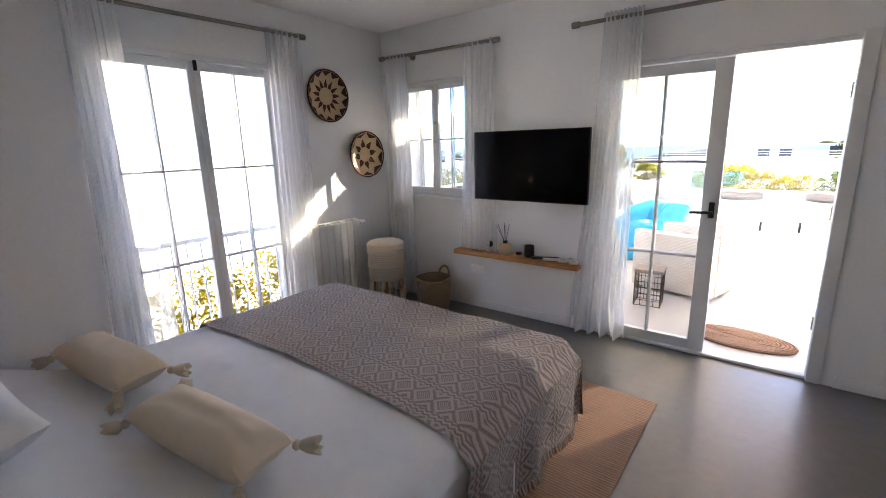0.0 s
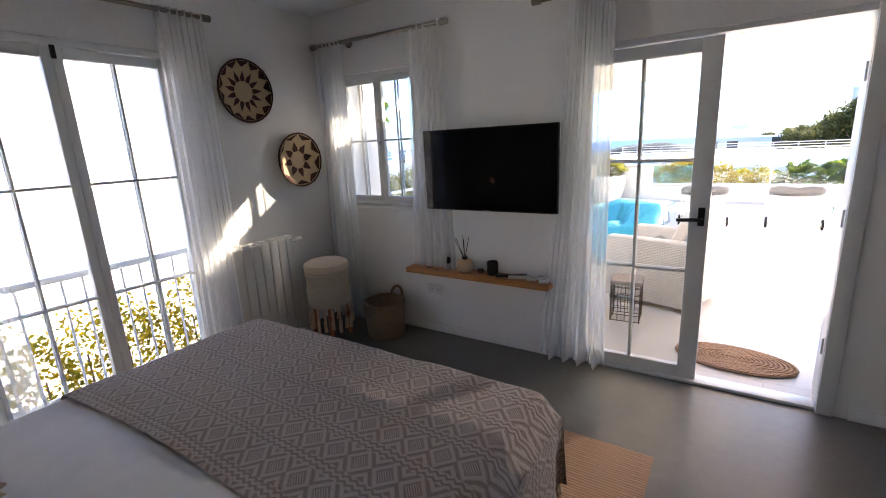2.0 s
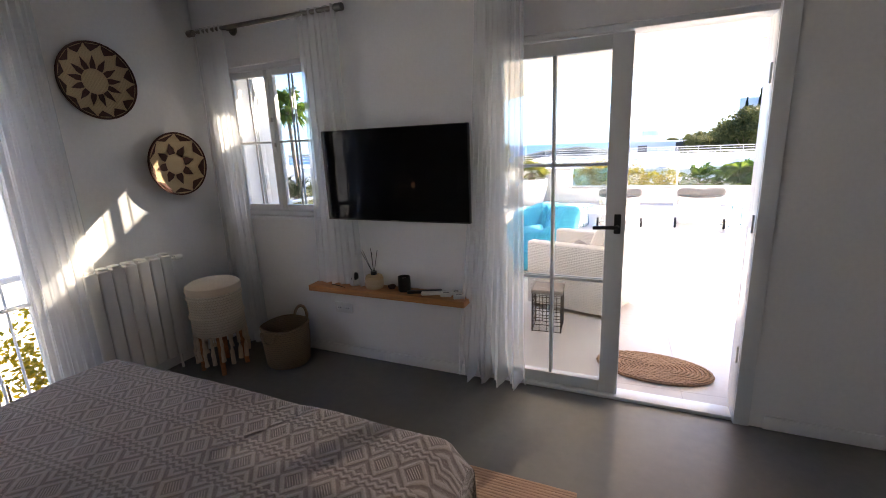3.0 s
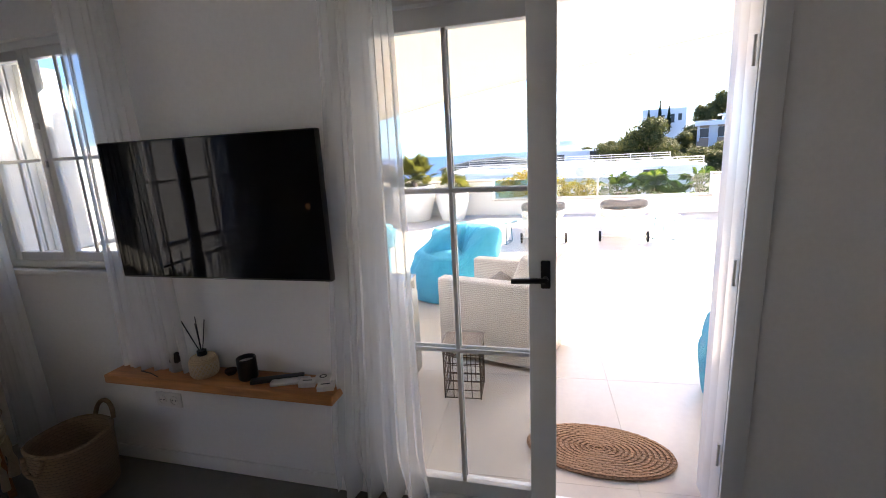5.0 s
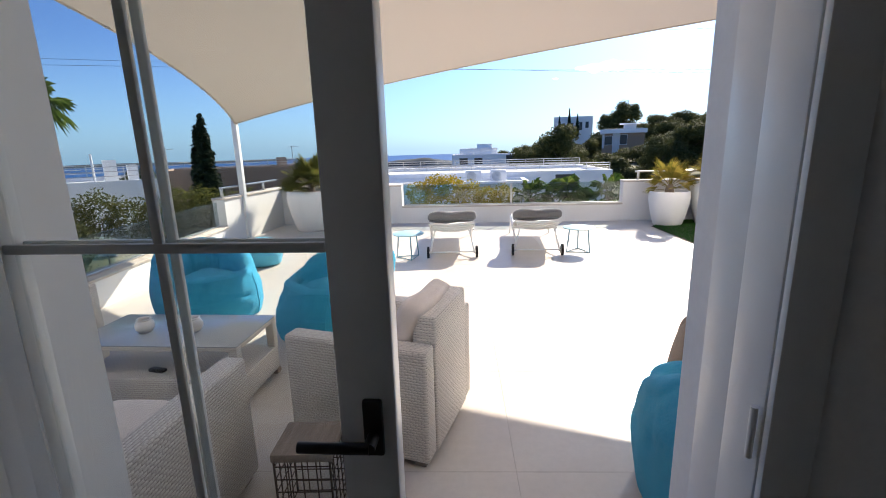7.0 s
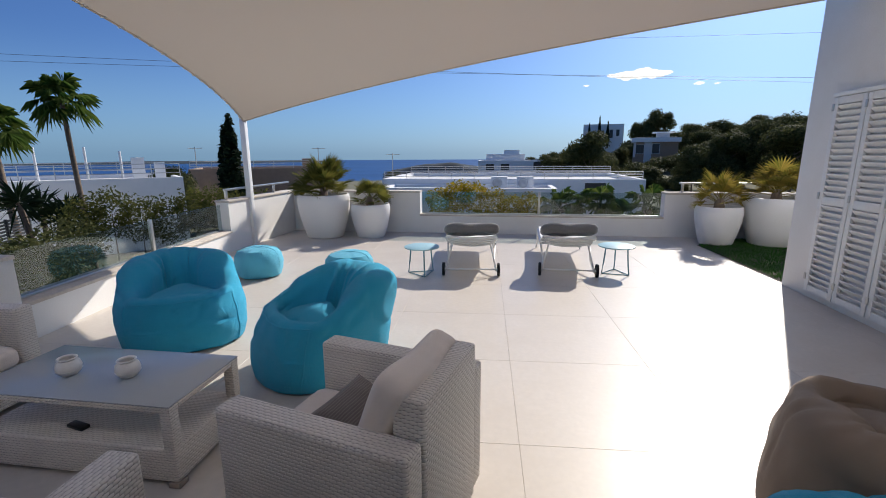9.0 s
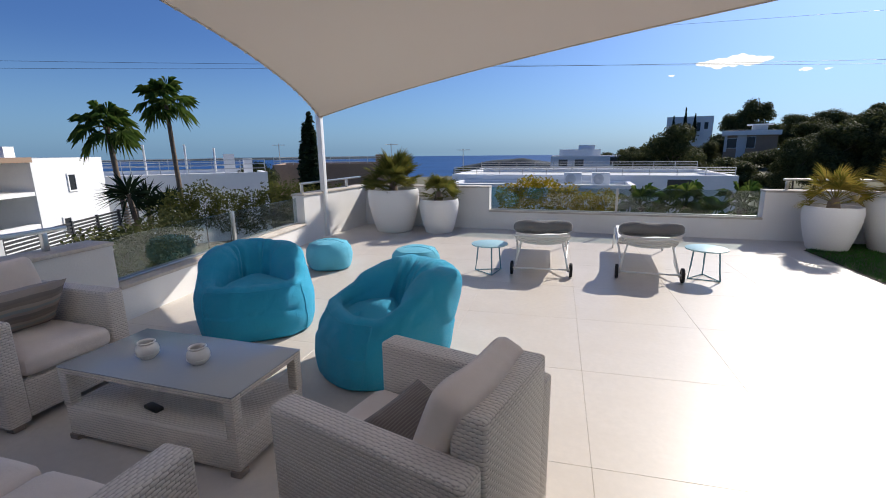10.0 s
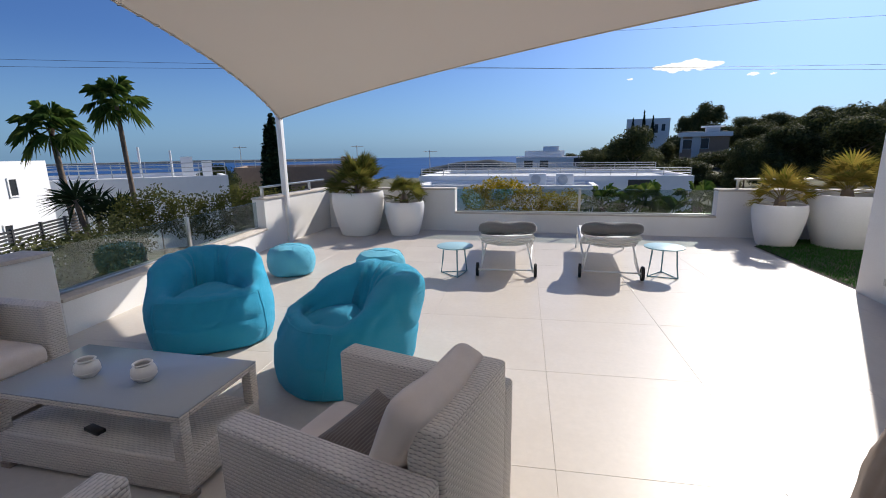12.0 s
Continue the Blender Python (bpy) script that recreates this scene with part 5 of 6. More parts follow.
def fan_leaf(reach, spread, blades, seed, name, material, width=0.016):
    """One fan leaf along +x: a stalk and stiff pointed blades spread from its end."""
    bm = bmesh.new()
    rnd = random.Random(seed)
    tube(bm, [(0, 0, 0), (0.3 * reach, 0, 0.05 * reach), (0.6 * reach, 0, 0.055 * reach)], 0.006, 5)
    hub = Vector((0.58 * reach, 0, 0.055 * reach))
    for i in range(blades):
        a = radians(-spread / 2 + spread * i / (blades - 1))
        ln = reach * 0.52 * (0.75 + 0.25 * math.cos(a)) * rnd.uniform(0.85, 1.05)
        d = Vector((math.cos(a), math.sin(a), 0.10 + rnd.uniform(-0.06, 0.05)))
        side = Vector((-math.sin(a), math.cos(a), 0)) * width
        mid, tip = hub + d * ln * 0.55, hub + d * ln + Vector((0, 0, -0.10 * ln - rnd.uniform(0, 0.08) * ln))
        lift = Vector((0, 0, 0.006))
        v = [bm.verts.new(p) for p in (hub + lift * 0.2, mid + side, tip, mid - side, mid - lift)]
        bm.faces.new((v[0], v[4], v[1]))
        bm.faces.new((v[1], v[4], v[2]))
        bm.faces.new((v[0], v[3], v[4]))
        bm.faces.new((v[3], v[2], v[4]))
    return mesh(name, bm, material, smooth=False)


def fan_palm(x, y, z, height, spread, count, material, seed, label):
    t = thing("fan_palm", label, "palm plant", pose(x, y, z), "potted fan palms")
    rnd = random.Random(seed)
    bm = bmesh.new()
    lathe(bm, [(0.0, -0.03), (0.10, -0.03), (0.09, 0.06), (0.07, 0.16), (0.04, 0.22), (0.0, 0.24)], 14, wobble=lambda p, a, s: wobbled(p, 22, 0.018))
    part("trunk", bm, BARK, t)
    kinds = [fan_leaf(0.62, 190, 17, seed + k, "leaf", material) for k in range(3)]
    for i in range(count):
        up = rnd.uniform(0.0, 1.0) ** 0.8
        el, az = -4 + 74 * up, i * 137.5 + rnd.uniform(-20, 20)
        s = rnd.uniform(0.8, 1.15)
        scale = Vector((s * (spread + (height - spread) * up) / 0.66,) * 3)
        m = pose(0, 0, 0.10 + 0.10 * up, 0, 0, az) @ pose(0, 0, 0, 0, -el, 0) @ pose(0, 0, 0, rnd.uniform(-40, 40), 0, 0) @ Matrix.Diagonal((*scale, 1))
        part("leaf", kinds[i % 3], None, t, m=m)


planter(-3.33, 11.93, 0.485, 0.80, "large white bowl-shaped planter with a fan palm")
planter(-2.45, 12.0, 0.37, 0.62, "white bowl-shaped planter with a small fan palm")
planter(3.64, 11.98, 0.365, 0.645, "white bowl-shaped planter beside the turf")
planter(4.50, 11.98, 0.47, 0.80, "large white bowl-shaped planter with a yellowing palm")
fan_palm(-3.33, 11.93, 0.70, 0.66, 0.62, 56, PALM_LEAF, 11, "dense green and yellow fan palm in a planter")
fan_palm(-2.45, 12.0, 0.53, 0.46, 0.48, 32, PALM_LEAF, 12, "small dark green fan palm in a planter")
fan_palm(3.64, 11.98, 0.55, 0.52, 0.60, 26, PALM_YELLOW, 13, "sunlit yellow-green fan palm in a planter")
fan_palm(4.50, 11.98, 0.70, 0.55, 0.62, 36, PALM_YELLOW, 14, "yellowing fan palm in a large planter")

# artificial turf patch
turf = thing("turf", "green artificial turf laid on the terrace corner", "turf", kind="stuff")
bm = bmesh.new()
outline = [(3.26, 11.74), (3.38, 9.55), (6.15, 9.55), (6.15, 12.45), (4.0, 12.45)]
top = [bm.verts.new((x, y, 0.010)) for x, y in outline]
bm.faces.new(top)
bmesh.ops.recalc_face_normals(bm, faces=bm.faces)
part("backing", bm, SOIL, turf, smooth=False)
rnd = random.Random(5)
verts, faces = [], []
while len(faces) < 26000:
    x, y = rnd.uniform(3.28, 6.1), rnd.uniform(9.6, 12.4)
    if x < 3.27 + (11.74 - y) * 0.055 or (y > 11.74 and x < 3.28 + (y - 11.74) * 1.05):
        continue
    a, ln = rnd.uniform(0, 6.28), rnd.uniform(0.02, 0.035)
    dx, dy = 0.004 * math.cos(a), 0.004 * math.sin(a)
    k = len(verts)
    verts += [(x - dx, y - dy, 0.010), (x + dx, y + dy, 0.010), (x + rnd.uniform(-0.015, 0.015), y + rnd.uniform(-0.015, 0.015), 0.010 + ln)]
    faces.append((k, k + 1, k + 2))
data = bpy.data.meshes.new("blades")
data.from_pydata(verts, [], faces)
data.materials.append(TURF)
tagged(part("blades", data, None, turf), kind="stuff")

# ---- wire stool and door mat ----
st = thing("wire_stool", "small square wire stool with a weathered wood top", "stool", pose(-0.67, 4.77, 0, 0, 0, 4))
bm = bmesh.new()
box(bm, (-0.125, -0.115, 0.325), (0.125, 0.115, 0.362), 0.006)
part("seat", bm, GREY_WOOD, st)
SX, SY = 0.115, 0.105
for sx in (-1, 1):
    for sy in (-1, 1):
        bm = bmesh.new()
        rod(bm, (sx * SX, sy * SY, 0.0), (sx * SX, sy * SY, 0.326), 0.005, seg=8)
        part("leg", bm, RUST_WIRE, st)
for z in (0.006, 0.06, 0.12, 0.18, 0.24, 0.30):
    bm = bmesh.new()
    tube(bm, [(-SX, -SY, z), (SX, -SY, z), (SX, SY, z), (-SX, SY, z), (-SX, -SY, z)], 0.003, 6)
    part("wire_hoop", bm, RUST_WIRE, st)
for i in range(-1, 2):
    for a, b in (((i * 0.058, -SY), (i * 0.058, -SY)), ((i * 0.058, SY), (i * 0.058, SY)), ((-SX, i * 0.053), (-SX, i * 0.053)), ((SX, i * 0.053), (SX, i * 0.053))):
        bm = bmesh.new()
        rod(bm, (*a, 0.004), (*b, 0.326), 0.0028, seg=6)
        part("wire_upright", bm, RUST_WIRE, st)

mat_ob = thing("door_mat", "oval braided brown jute mat outside the door", "door mat", pose(0.125, 4.29, 0, 0, 0, -4))
for i in range(13):
    k = 1 - i / 13
    bm = bmesh.new()
    n = max(24, int(90 * k))
    pts = [(0.35 * k * math.cos(a), 0.19 * k * math.sin(a), 0.012 + 0.0015 * math.sin(a * 40 + i * 2)) for a in [2 * math.pi * j / n for j in range(n + 1)]]
    tube(bm, pts, 0.0135, 6)
    part("braid", bm, JUTE, mat_ob, uv="box")

# ---- on the shelf ----
SHELF_Z = 0.5945
cam_ob = thing("home_camera", "small black indoor camera on a silver foot", "camera", pose(-1.83, 3.73, SHELF_Z))
bm = bmesh.new()
lathe(bm, [(0.0, 0.0), (0.032, 0.0), (0.033, 0.006), (0.012, 0.014), (0.008, 0.035), (0.0, 0.036)], 24)
part("foot", bm, STEEL, cam_ob)
bm = bmesh.new()
lathe(bm, [(0.0, -0.022), (0.026, -0.02), (0.033, -0.008), (0.033, 0.012), (0.026, 0.022), (0.0, 0.024)], 24)
part("head", bm, BLACK, cam_ob, m=pose(0, -0.004, 0.068, 84, 0, 10))

df = thing("reed_diffuser", "glass reed diffuser wrapped in woven straw with dark reeds", "diffuser", pose(-1.66, 3.715, SHELF_Z))
bm = bmesh.new()
lathe(bm, [(0.0, 0.0), (0.055, 0.0), (0.06, 0.008), (0.06, 0.075), (0.054, 0.088), (0.022, 0.096), (0.0, 0.096)], 32)
part("bottle", bm, STRAW, df, uv=0.06)
bm = bmesh.new()
for k in range(20):
    a0, a1 = 2 * math.pi * k / 20, 2 * math.pi * (k + 1) / 20
    for z0, z1 in ((0.015, 0.04), (0.04, 0.015), (0.04, 0.068), (0.068, 0.04)):
        rod(bm, (0.061 * math.cos(a0), 0.061 * math.sin(a0), z0), (0.061 * math.cos(a1), 0.061 * math.sin(a1), z1), 0.0028, seg=5)
part("straw_lattice", bm, TASSEL, df)
bm = bmesh.new()
lathe(bm, [(0.0, 0.095), (0.021, 0.095), (0.021, 0.118), (0.0, 0.119)], 20)
part("collar", bm, BLACK, df)
for k, (dx, dy) in enumerate(((-0.10, 0.01), (-0.062, -0.02), (-0.02, 0.015), (0.005, -0.015), (0.035, 0.01))):
    bm = bmesh.new()
    rod(bm, (dx * 0.12, dy * 0.12, 0.112), (dx, dy, 0.255 + 0.01 * (k % 3)), 0.0022, seg=6)
    part("reed", bm, BLACK, df)

cd = thing("candle_jar", "black glass jar with a white candle", "candle", pose(-1.425, 3.715, SHELF_Z))
bm = bmesh.new()
lathe(bm, [(0.0, 0.0), (0.038, 0.0), (0.042, 0.006), (0.042, 0.098), (0.040, 0.10), (0.038, 0.098), (0.038, 0.072), (0.0, 0.072)], 32)
part("jar", bm, BLACK, cd)
bm = bmesh.new()
lathe(bm, [(0.0, 0.0805), (0.037, 0.079), (0.037, 0.073)], 24)
part("wax", bm, CERAMIC, cd, "off-white wax")
bm = bmesh.new()
lathe(bm, [(0.0, 0.0), (0.02, 0.0), (0.028, 0.012), (0.026, 0.022), (0.022, 0.016), (0.0, 0.008)], 20)
solid("trinket_bowl", bm, STRAW_DARK, "tiny dark brown wooden bowl", "bowl", m=pose(-1.535, 3.735, SHELF_Z), uv=0.02)
bm = bmesh.new()
box(bm, (-0.115, -0.02, 0), (0.115, 0.02, 0.018), 0.007, 3)
solid("remote_control", bm, BLACK, "long black remote control on the shelf", "remote control", m=pose(-1.275, 3.715, SHELF_Z, 0, 0, 24))
bm = bmesh.new()
box(bm, (-0.085, -0.021, 0), (0.085, 0.021, 0.019), 0.008, 3)
rc = thing("remote_control", "white remote control with a small grey display", "remote control", pose(-1.20, 3.70, SHELF_Z, 0, 0, 22))
part("shell", bm, CERAMIC, rc)
part("display", blocks(((0.03, -0.015, 0.0185), (0.075, 0.015, 0.0205)), bevel=0.001), HOUSE_GREY, rc)
for k, (x, y, rz) in enumerate(((-1.115, 3.70, 15), (-1.065, 3.745, 12), (-1.02, 3.685, 20))):
    bx = thing("small_card_box", "small white card box with dark print on the shelf", "box", pose(x, y, SHELF_Z, 0, 0, rz), "small white boxes")
    bm = bmesh.new()
    box(bm, (-0.035, -0.025, 0), (0.035, 0.025, 0.022), 0.002)
    part("carton", bm, CERAMIC, bx)
    bm = bmesh.new()
    if k == 1:
        lathe(bm, [(0.010, 0.0225), (0.016, 0.0228), (0.016, 0.022)], 20)
    else:
        box(bm, (-0.02, -0.003, 0.022), (0.018, 0.004, 0.0228))
    part("print_bar", bm, BLACK, bx)
bm = bmesh.new()
tube(bm, [(-0.07, 0, 0.004), (0, 0.004, 0.004), (0.075, -0.004, 0.004)], lambda t: 0.004 - 0.002 * t, 6)
solid("incense_stick", bm, RUST_WIRE, "thin dark stick lying on the shelf", "stick", m=pose(-1.93, 3.665, SHELF_Z, 0, 0, -14))

sk = thing("wall_socket", "double white wall socket under the shelf", "socket", pose(-2.0, 3.80, 0.38))
bm = bmesh.new()
box(bm, (-0.078, -0.011, -0.04), (0.078, -0.0, 0.04), 0.004)
part("plate", bm, RADIATOR, sk)
for s in (-1, 1):
    bm = bmesh.new()
    lathe(bm, [(0.026, 0.001), (0.026, 0.004), (0.020, 0.004), (0.019, -0.004), (0.0, -0.004)], 24)
    part("outlet", bm, RADIATOR, sk, m=pose(s * 0.036, -0.0115, 0, 90, 0, 0))
    for d in (-1, 1):
        bm = bmesh.new()
        rod(bm, (s * 0.036 + d * 0.0095, -0.0135, 0), (s * 0.036 + d * 0.0095, -0.009, 0), 0.0028, seg=8)
        part("pin_hole", bm, BLACK, sk)

# ---- pendant lamp by the bed head, mirrored in the television ----
lamp = thing("pendant_lamp", "small dimmed pendant bulb hanging on a black cord", "lamp", pose(-2.98, 0.42, 0))
bm = bmesh.new()
rod(bm, (0, 0, 1.06), (0, 0, CEIL - 0.02), 0.003, seg=6)
part("cord", bm, BLACK, lamp)
bm = bmesh.new()
lathe(bm, [(0.0, CEIL - 0.025), (0.05, CEIL - 0.025), (0.05, CEIL - 0.001), (0.0, CEIL - 0.001)], 20)
part("canopy", bm, BLACK, lamp)
bm = bmesh.new()
lathe(bm, [(0.0, 1.02), (0.018, 1.02), (0.018, 1.07), (0.0, 1.072)], 16)
part("socket", bm, BLACK, lamp)
bm = bmesh.new()
lathe(bm, [(0.0, 0.945), (0.022, 0.955), (0.03, 0.975), (0.026, 1.0), (0.014, 1.022), (0.0, 1.024)], 20)
part("bulb", bm, glow("warm_bulb", (1.0, 0.50, 0.22), 0.4), lamp, "dim warm bulb")

# ---- outside the tall window ----
br = thing("window_railing", "white metal railing outside the tall window", "railing", pose(LEFT_X - 0.27, 0, 0))
part("top_rail", blocks(((-0.02, 1.2, 0.845), (0.02, 2.6, 0.885)), bevel=0.006), WHITE_METAL, br)
part("bottom_rail", blocks(((-0.015, 1.2, 0.10), (0.015, 2.6, 0.125)), bevel=0.004), WHITE_METAL, br)
for i in range(13):
    y = 1.24 + i * 0.11
    bm = bmesh.new()
    rod(bm, (0, y, 0.12), (0, y, 0.85), 0.008, seg=8)
    part("baluster", bm, WHITE_METAL, br)
# Taller block's extra height is added to bounce sunlight into the bedroom.
solid("neighbour_wall", blocks(((-9.0, -5.0, -3.6), (-7.2, 6.0, 2.9)), ((-8.6, 6.0, -3.6), (-7.25, 7.9, 1.9))), HOUSE_WHITE, "white rendered wall of the next house, raised to bounce light", kind="structure", smooth=False)


def leafy(name, centres, count, size, material, seed, label, category, kind="", base=None, stems=None, group=""):
    """A shrub: many small leaves scattered in lumps, on thin stems."""
    rnd = random.Random(seed)
    verts, faces = [], []
    for i in range(count):
        c, r = centres[i % len(centres)]
        d = Vector((rnd.gauss(0, 1), rnd.gauss(0, 1), rnd.gauss(0, 1))).normalized()
        k = rnd.uniform(0.55, 1.0) * (1 + 0.35 * noise.noise(d * 2.2 + Vector((seed, i % len(centres), 0))))
        p = Vector(c) + Vector((d.x * r[0], d.y * r[1], d.z * r[2])) * k
        a = Vector((rnd.gauss(0, 1), rnd.gauss(0, 1), rnd.gauss(0, 0.7))).normalized() * size * rnd.uniform(0.6, 1.3)
        b = a.orthogonal().normalized() * size * 0.28
        b.rotate(Matrix.Rotation(rnd.uniform(0, 6.28), 3, a))
        q = len(verts)
        verts += [p - a * 0.5, p + b, p + a * 0.5, p - b]
        faces.append((q, q + 1, q + 2, q + 3))
    data = bpy.data.meshes.new("foliage")
    data.from_pydata(verts, [], faces)
    data.materials.append(material)
    t = thing(name, label, category, group=group, kind=kind)
    fo = part("foliage", data, None, t)
    tagged(fo, kind="stuff")
    if base is not None:
        bm = bmesh.new()
        for c, r in centres:
            tube(bm, [(c[0], c[1], base), (c[0] + 0.1 * math.sin(c[0] * 9), c[1], (base + c[2]) / 2), c], lambda t: 0.035 * (1.2 - t), 6)
        part("stems", bm, BARK, t)
    return t


leafy("shrub", [((-4.15, 1.2 + 0.28 * i, 0.05 + 0.08 * math.sin(i * 2.2)), (0.3, 0.24, 0.42)) for i in range(8)], 4200, 0.055, YELLOW_LEAF, 21, "yellow-green leafy shrub outside the tall window", "shrub", base=-3.55)
leafy("shrub", [((-1.5 + 0.42 * i, 14.5 + 0.15 * math.sin(i * 3), 0.36 + 0.18 * math.sin(i * 1.1)), (0.34, 0.3, 0.40)) for i in range(6)], 6000, 0.075, YELLOW_LEAF, 22, "yellow flowering shrub beyond the parapet", "shrub", base=-3.55)
leafy("hedge", [((-9.5 + 0.42 * i, 12.75 + 0.37 * i, 0.05 + 0.14 * math.sin(i * 1.7)), (0.55, 0.5, 0.62)) for i in range(8)], 11000, 0.08, HEDGE_LEAF, 23, "olive green hedge beyond the glass balustrade", "hedge", base=-3.55)
# This low hedge takes the dark pine leaf colour in place of shadow.
leafy("hedge", [((-5.6 - 0.42 * i, 6.2 + 0.72 * i, -0.35 + 0.1 * math.sin(i * 1.7)), (0.7, 0.65, 0.6)) for i in range(9)], 12000, 0.09, DARK_LEAF, 24, "low green hedge below the terrace wall, leaf colour darkened for shadow", "hedge", base=-3.55)


def frond_crown(bm, count, reach, seed, blades=15, droop=0.5):
    """A round, open palm head: stalked pleated fans with split hanging tips, the oldest hanging down."""
    rnd = random.Random(seed)
    for i in range(count):
        k = (i + 0.5) / count
        el = radians(82 - 128 * k + rnd.uniform(-10, 10))
        az = i * 2.39996 + rnd.uniform(-0.3, 0.3)
        d = Vector((math.cos(az) * math.cos(el), math.sin(az) * math.cos(el), math.sin(el)))
        side = Vector((-math.sin(az), math.cos(az), 0))
        side.rotate(Matrix.Rotation(rnd.uniform(-0.6, 0.6), 3, d))
        hub = d * reach * rnd.uniform(0.44, 0.58) + Vector((0, 0, -0.06 * reach))
        tube(bm, [Vector((0, 0, 0)), hub * 0.5 + Vector((0, 0, 0.05 * reach)), hub], 0.018, 4)
        ahead = (d + Vector((0, 0, -0.55 * droop))).normalized()
        up = ahead.cross(side).normalized()
        for j in range(blades):
            a = radians(-108 + 216 * j / (blades - 1))
            e = (ahead * math.cos(a) + side * math.sin(a)).normalized()
            ln = reach * 0.60 * rnd.uniform(0.85, 1.08) * (0.78 + 0.22 * math.cos(a))
            w = up.cross(e).normalized() * ln * 0.05
            mid = hub + e * ln * 0.56 + up * (0.02 * ln * (-1) ** j)
            tip = hub + e * ln * 0.94 + Vector((0, 0, -droop * ln * rnd.uniform(0.35, 0.75)))
            v = [bm.verts.new(q) for q in (hub, mid + w, tip, mid - w)]
            bm.faces.new(v[:3])
            bm.faces.new((v[0], v[2], v[3]))


def tall_palm(x, y, z_crown, reach, lean, seed):
    t = thing("palm_tree", "tall fan palm with a slender brown trunk", "palm tree", pose(x, y, -3.7), "tall palms")
    top = z_crown + 3.7
    bm = bmesh.new()
    tube(bm, [(-lean, 0, 0), (-lean * 0.6, 0, top * 0.4), (-lean * 0.15, 0, top * 0.8), (0, 0, top - 0.25), (0, 0, top)], lambda s: 0.10 - 0.04 * s + 0.06 * (s > 0.9), 12)
    part("trunk", bm, BARK, t)
    bm = bmesh.new()
    frond_crown(bm, 21 if top > 4.5 else 16, reach, seed, droop=0.75)
    part("crown", bm, PALM_GREEN, t, smooth=False, m=pose(0, 0, top))


tall_palm(-14.1, 14.75, 2.31, 1.02, -0.45, 31)
tall_palm(-14.7, 17.55, 3.35, 1.12, -0.25, 32)
tall_palm(2.2, 14.5, 0.30, 0.75, 0.05, 33)
tall_palm(3.3, 14.7, 0.28, 0.70, 0.05, 34)
tall_palm(1.35, 14.8, 0.22, 0.65, 0.05, 35)
yk = thing("yucca", "dark spiky yucca in front of the next house", "yucca", pose(-12.3, 14.2, -3.7))
for i in range(5):
    bm = bmesh.new()
    hx, hy, hz = 0.55 * math.cos(i * 2.4), 0.55 * math.sin(i * 2.4), 3.55 + 0.7 * ((i * 0.37) % 1)
    tube(bm, [(0, 0, 0), (hx * 0.5, hy * 0.5, hz * 0.6), (hx, hy, hz)], 0.06, 6)
    part("stem", bm, BARK, yk)
    bm = bmesh.new()
    rnd = random.Random(60 + i)
    for j in range(60):
        d = Vector((rnd.gauss(0, 1), rnd.gauss(0, 1), rnd.gauss(0.4, 0.7))).normalized()
        s = d.orthogonal().normalized() * 0.03
        o = Vector((hx, hy, hz))
        bm.faces.new([bm.verts.new(q) for q in (o, o + d * 0.4 + s, o + d * 0.85 + Vector((0, 0, -0.16)), o + d * 0.4 - s)])
    part("rosette", bm, CYPRESS_LEAF, yk, smooth=False)

solid("pavement", blocks(((-17.5, -6.0, -3.75), (-4.8, 12.0, -3.60))), PAVING, "lower garden terrace paving, coloured dark in place of shade", kind="structure", smooth=False)

# ---- land, sea and distance ----
EYE_X, EYE_Y, EYE_Z = 0.08, 4.1, 1.5
AZ_DEG = (-180, -60, -35, 0, 6, 12, 15, 18, 20, 24, 28, 40, 60, 180)
TOP_DEG = (-2.0, -2.4, -2.6, -2.2, -0.7, 0.0, 0.7, 2.6, 2.3, 2.5, 3.2, 4.0, 3.0, -2.0)


def hill_top(az):
    return float(np.interp(az, AZ_DEG, TOP_DEG))


def land(x, y):
    """Height of the ground: a flat plot, wooded slope to the north-east, falling to the sea elsewhere."""
    dx, dy = x - EYE_X, y - EYE_Y
    dist, az = math.hypot(dx, dy), math.degrees(math.atan2(dx, dy))
    el = hill_top(az)
    near = -3.7
    rim = EYE_Z + 115 * math.tan(radians(el)) - 6.5
    k = max(0.0, min(1.0, (dist - 38) / 77))
    z = near + (rim - near) * k * k * (3 - 2 * k)
    f = max(0.0, min(1.0, (dist - 170) / 600))
    z += (-68 - rim) * f * f * (3 - 2 * f) if dist > 170 else 0.0
    return z + 0.5 * noise.noise(Vector((x * 0.05, y * 0.05, 0))) * min(1.0, max(0.0, (dist - 25) / 20))


bm = bmesh.new()
rings, spokes = [0.5, 12, 25, 38, 50, 62, 75, 90, 105, 120, 145, 170, 220, 280, 350, 450, 560, 680, 800, 1000], 120
rows = []
for r in rings:
    row = []
    for j in range(spokes):
        a = 2 * math.pi * j / spokes
        x, y = EYE_X + r * math.sin(a), EYE_Y + r * math.cos(a)
        row.append(bm.verts.new((x, y, land(x, y))))
    rows.append(row)
for a, b in zip(rows, rows[1:]):
    for j in range(spokes):
        bm.faces.new((a[j], b[j], b[(j + 1) % spokes], a[(j + 1) % spokes]))
bm.faces.new(rows[0][::-1])
bmesh.ops.recalc_face_normals(bm, faces=bm.faces)
solid("ground", bm, GROUND, "dry green hillside falling towards the sea", kind="structure")
bm = bmesh.new()
prev = None
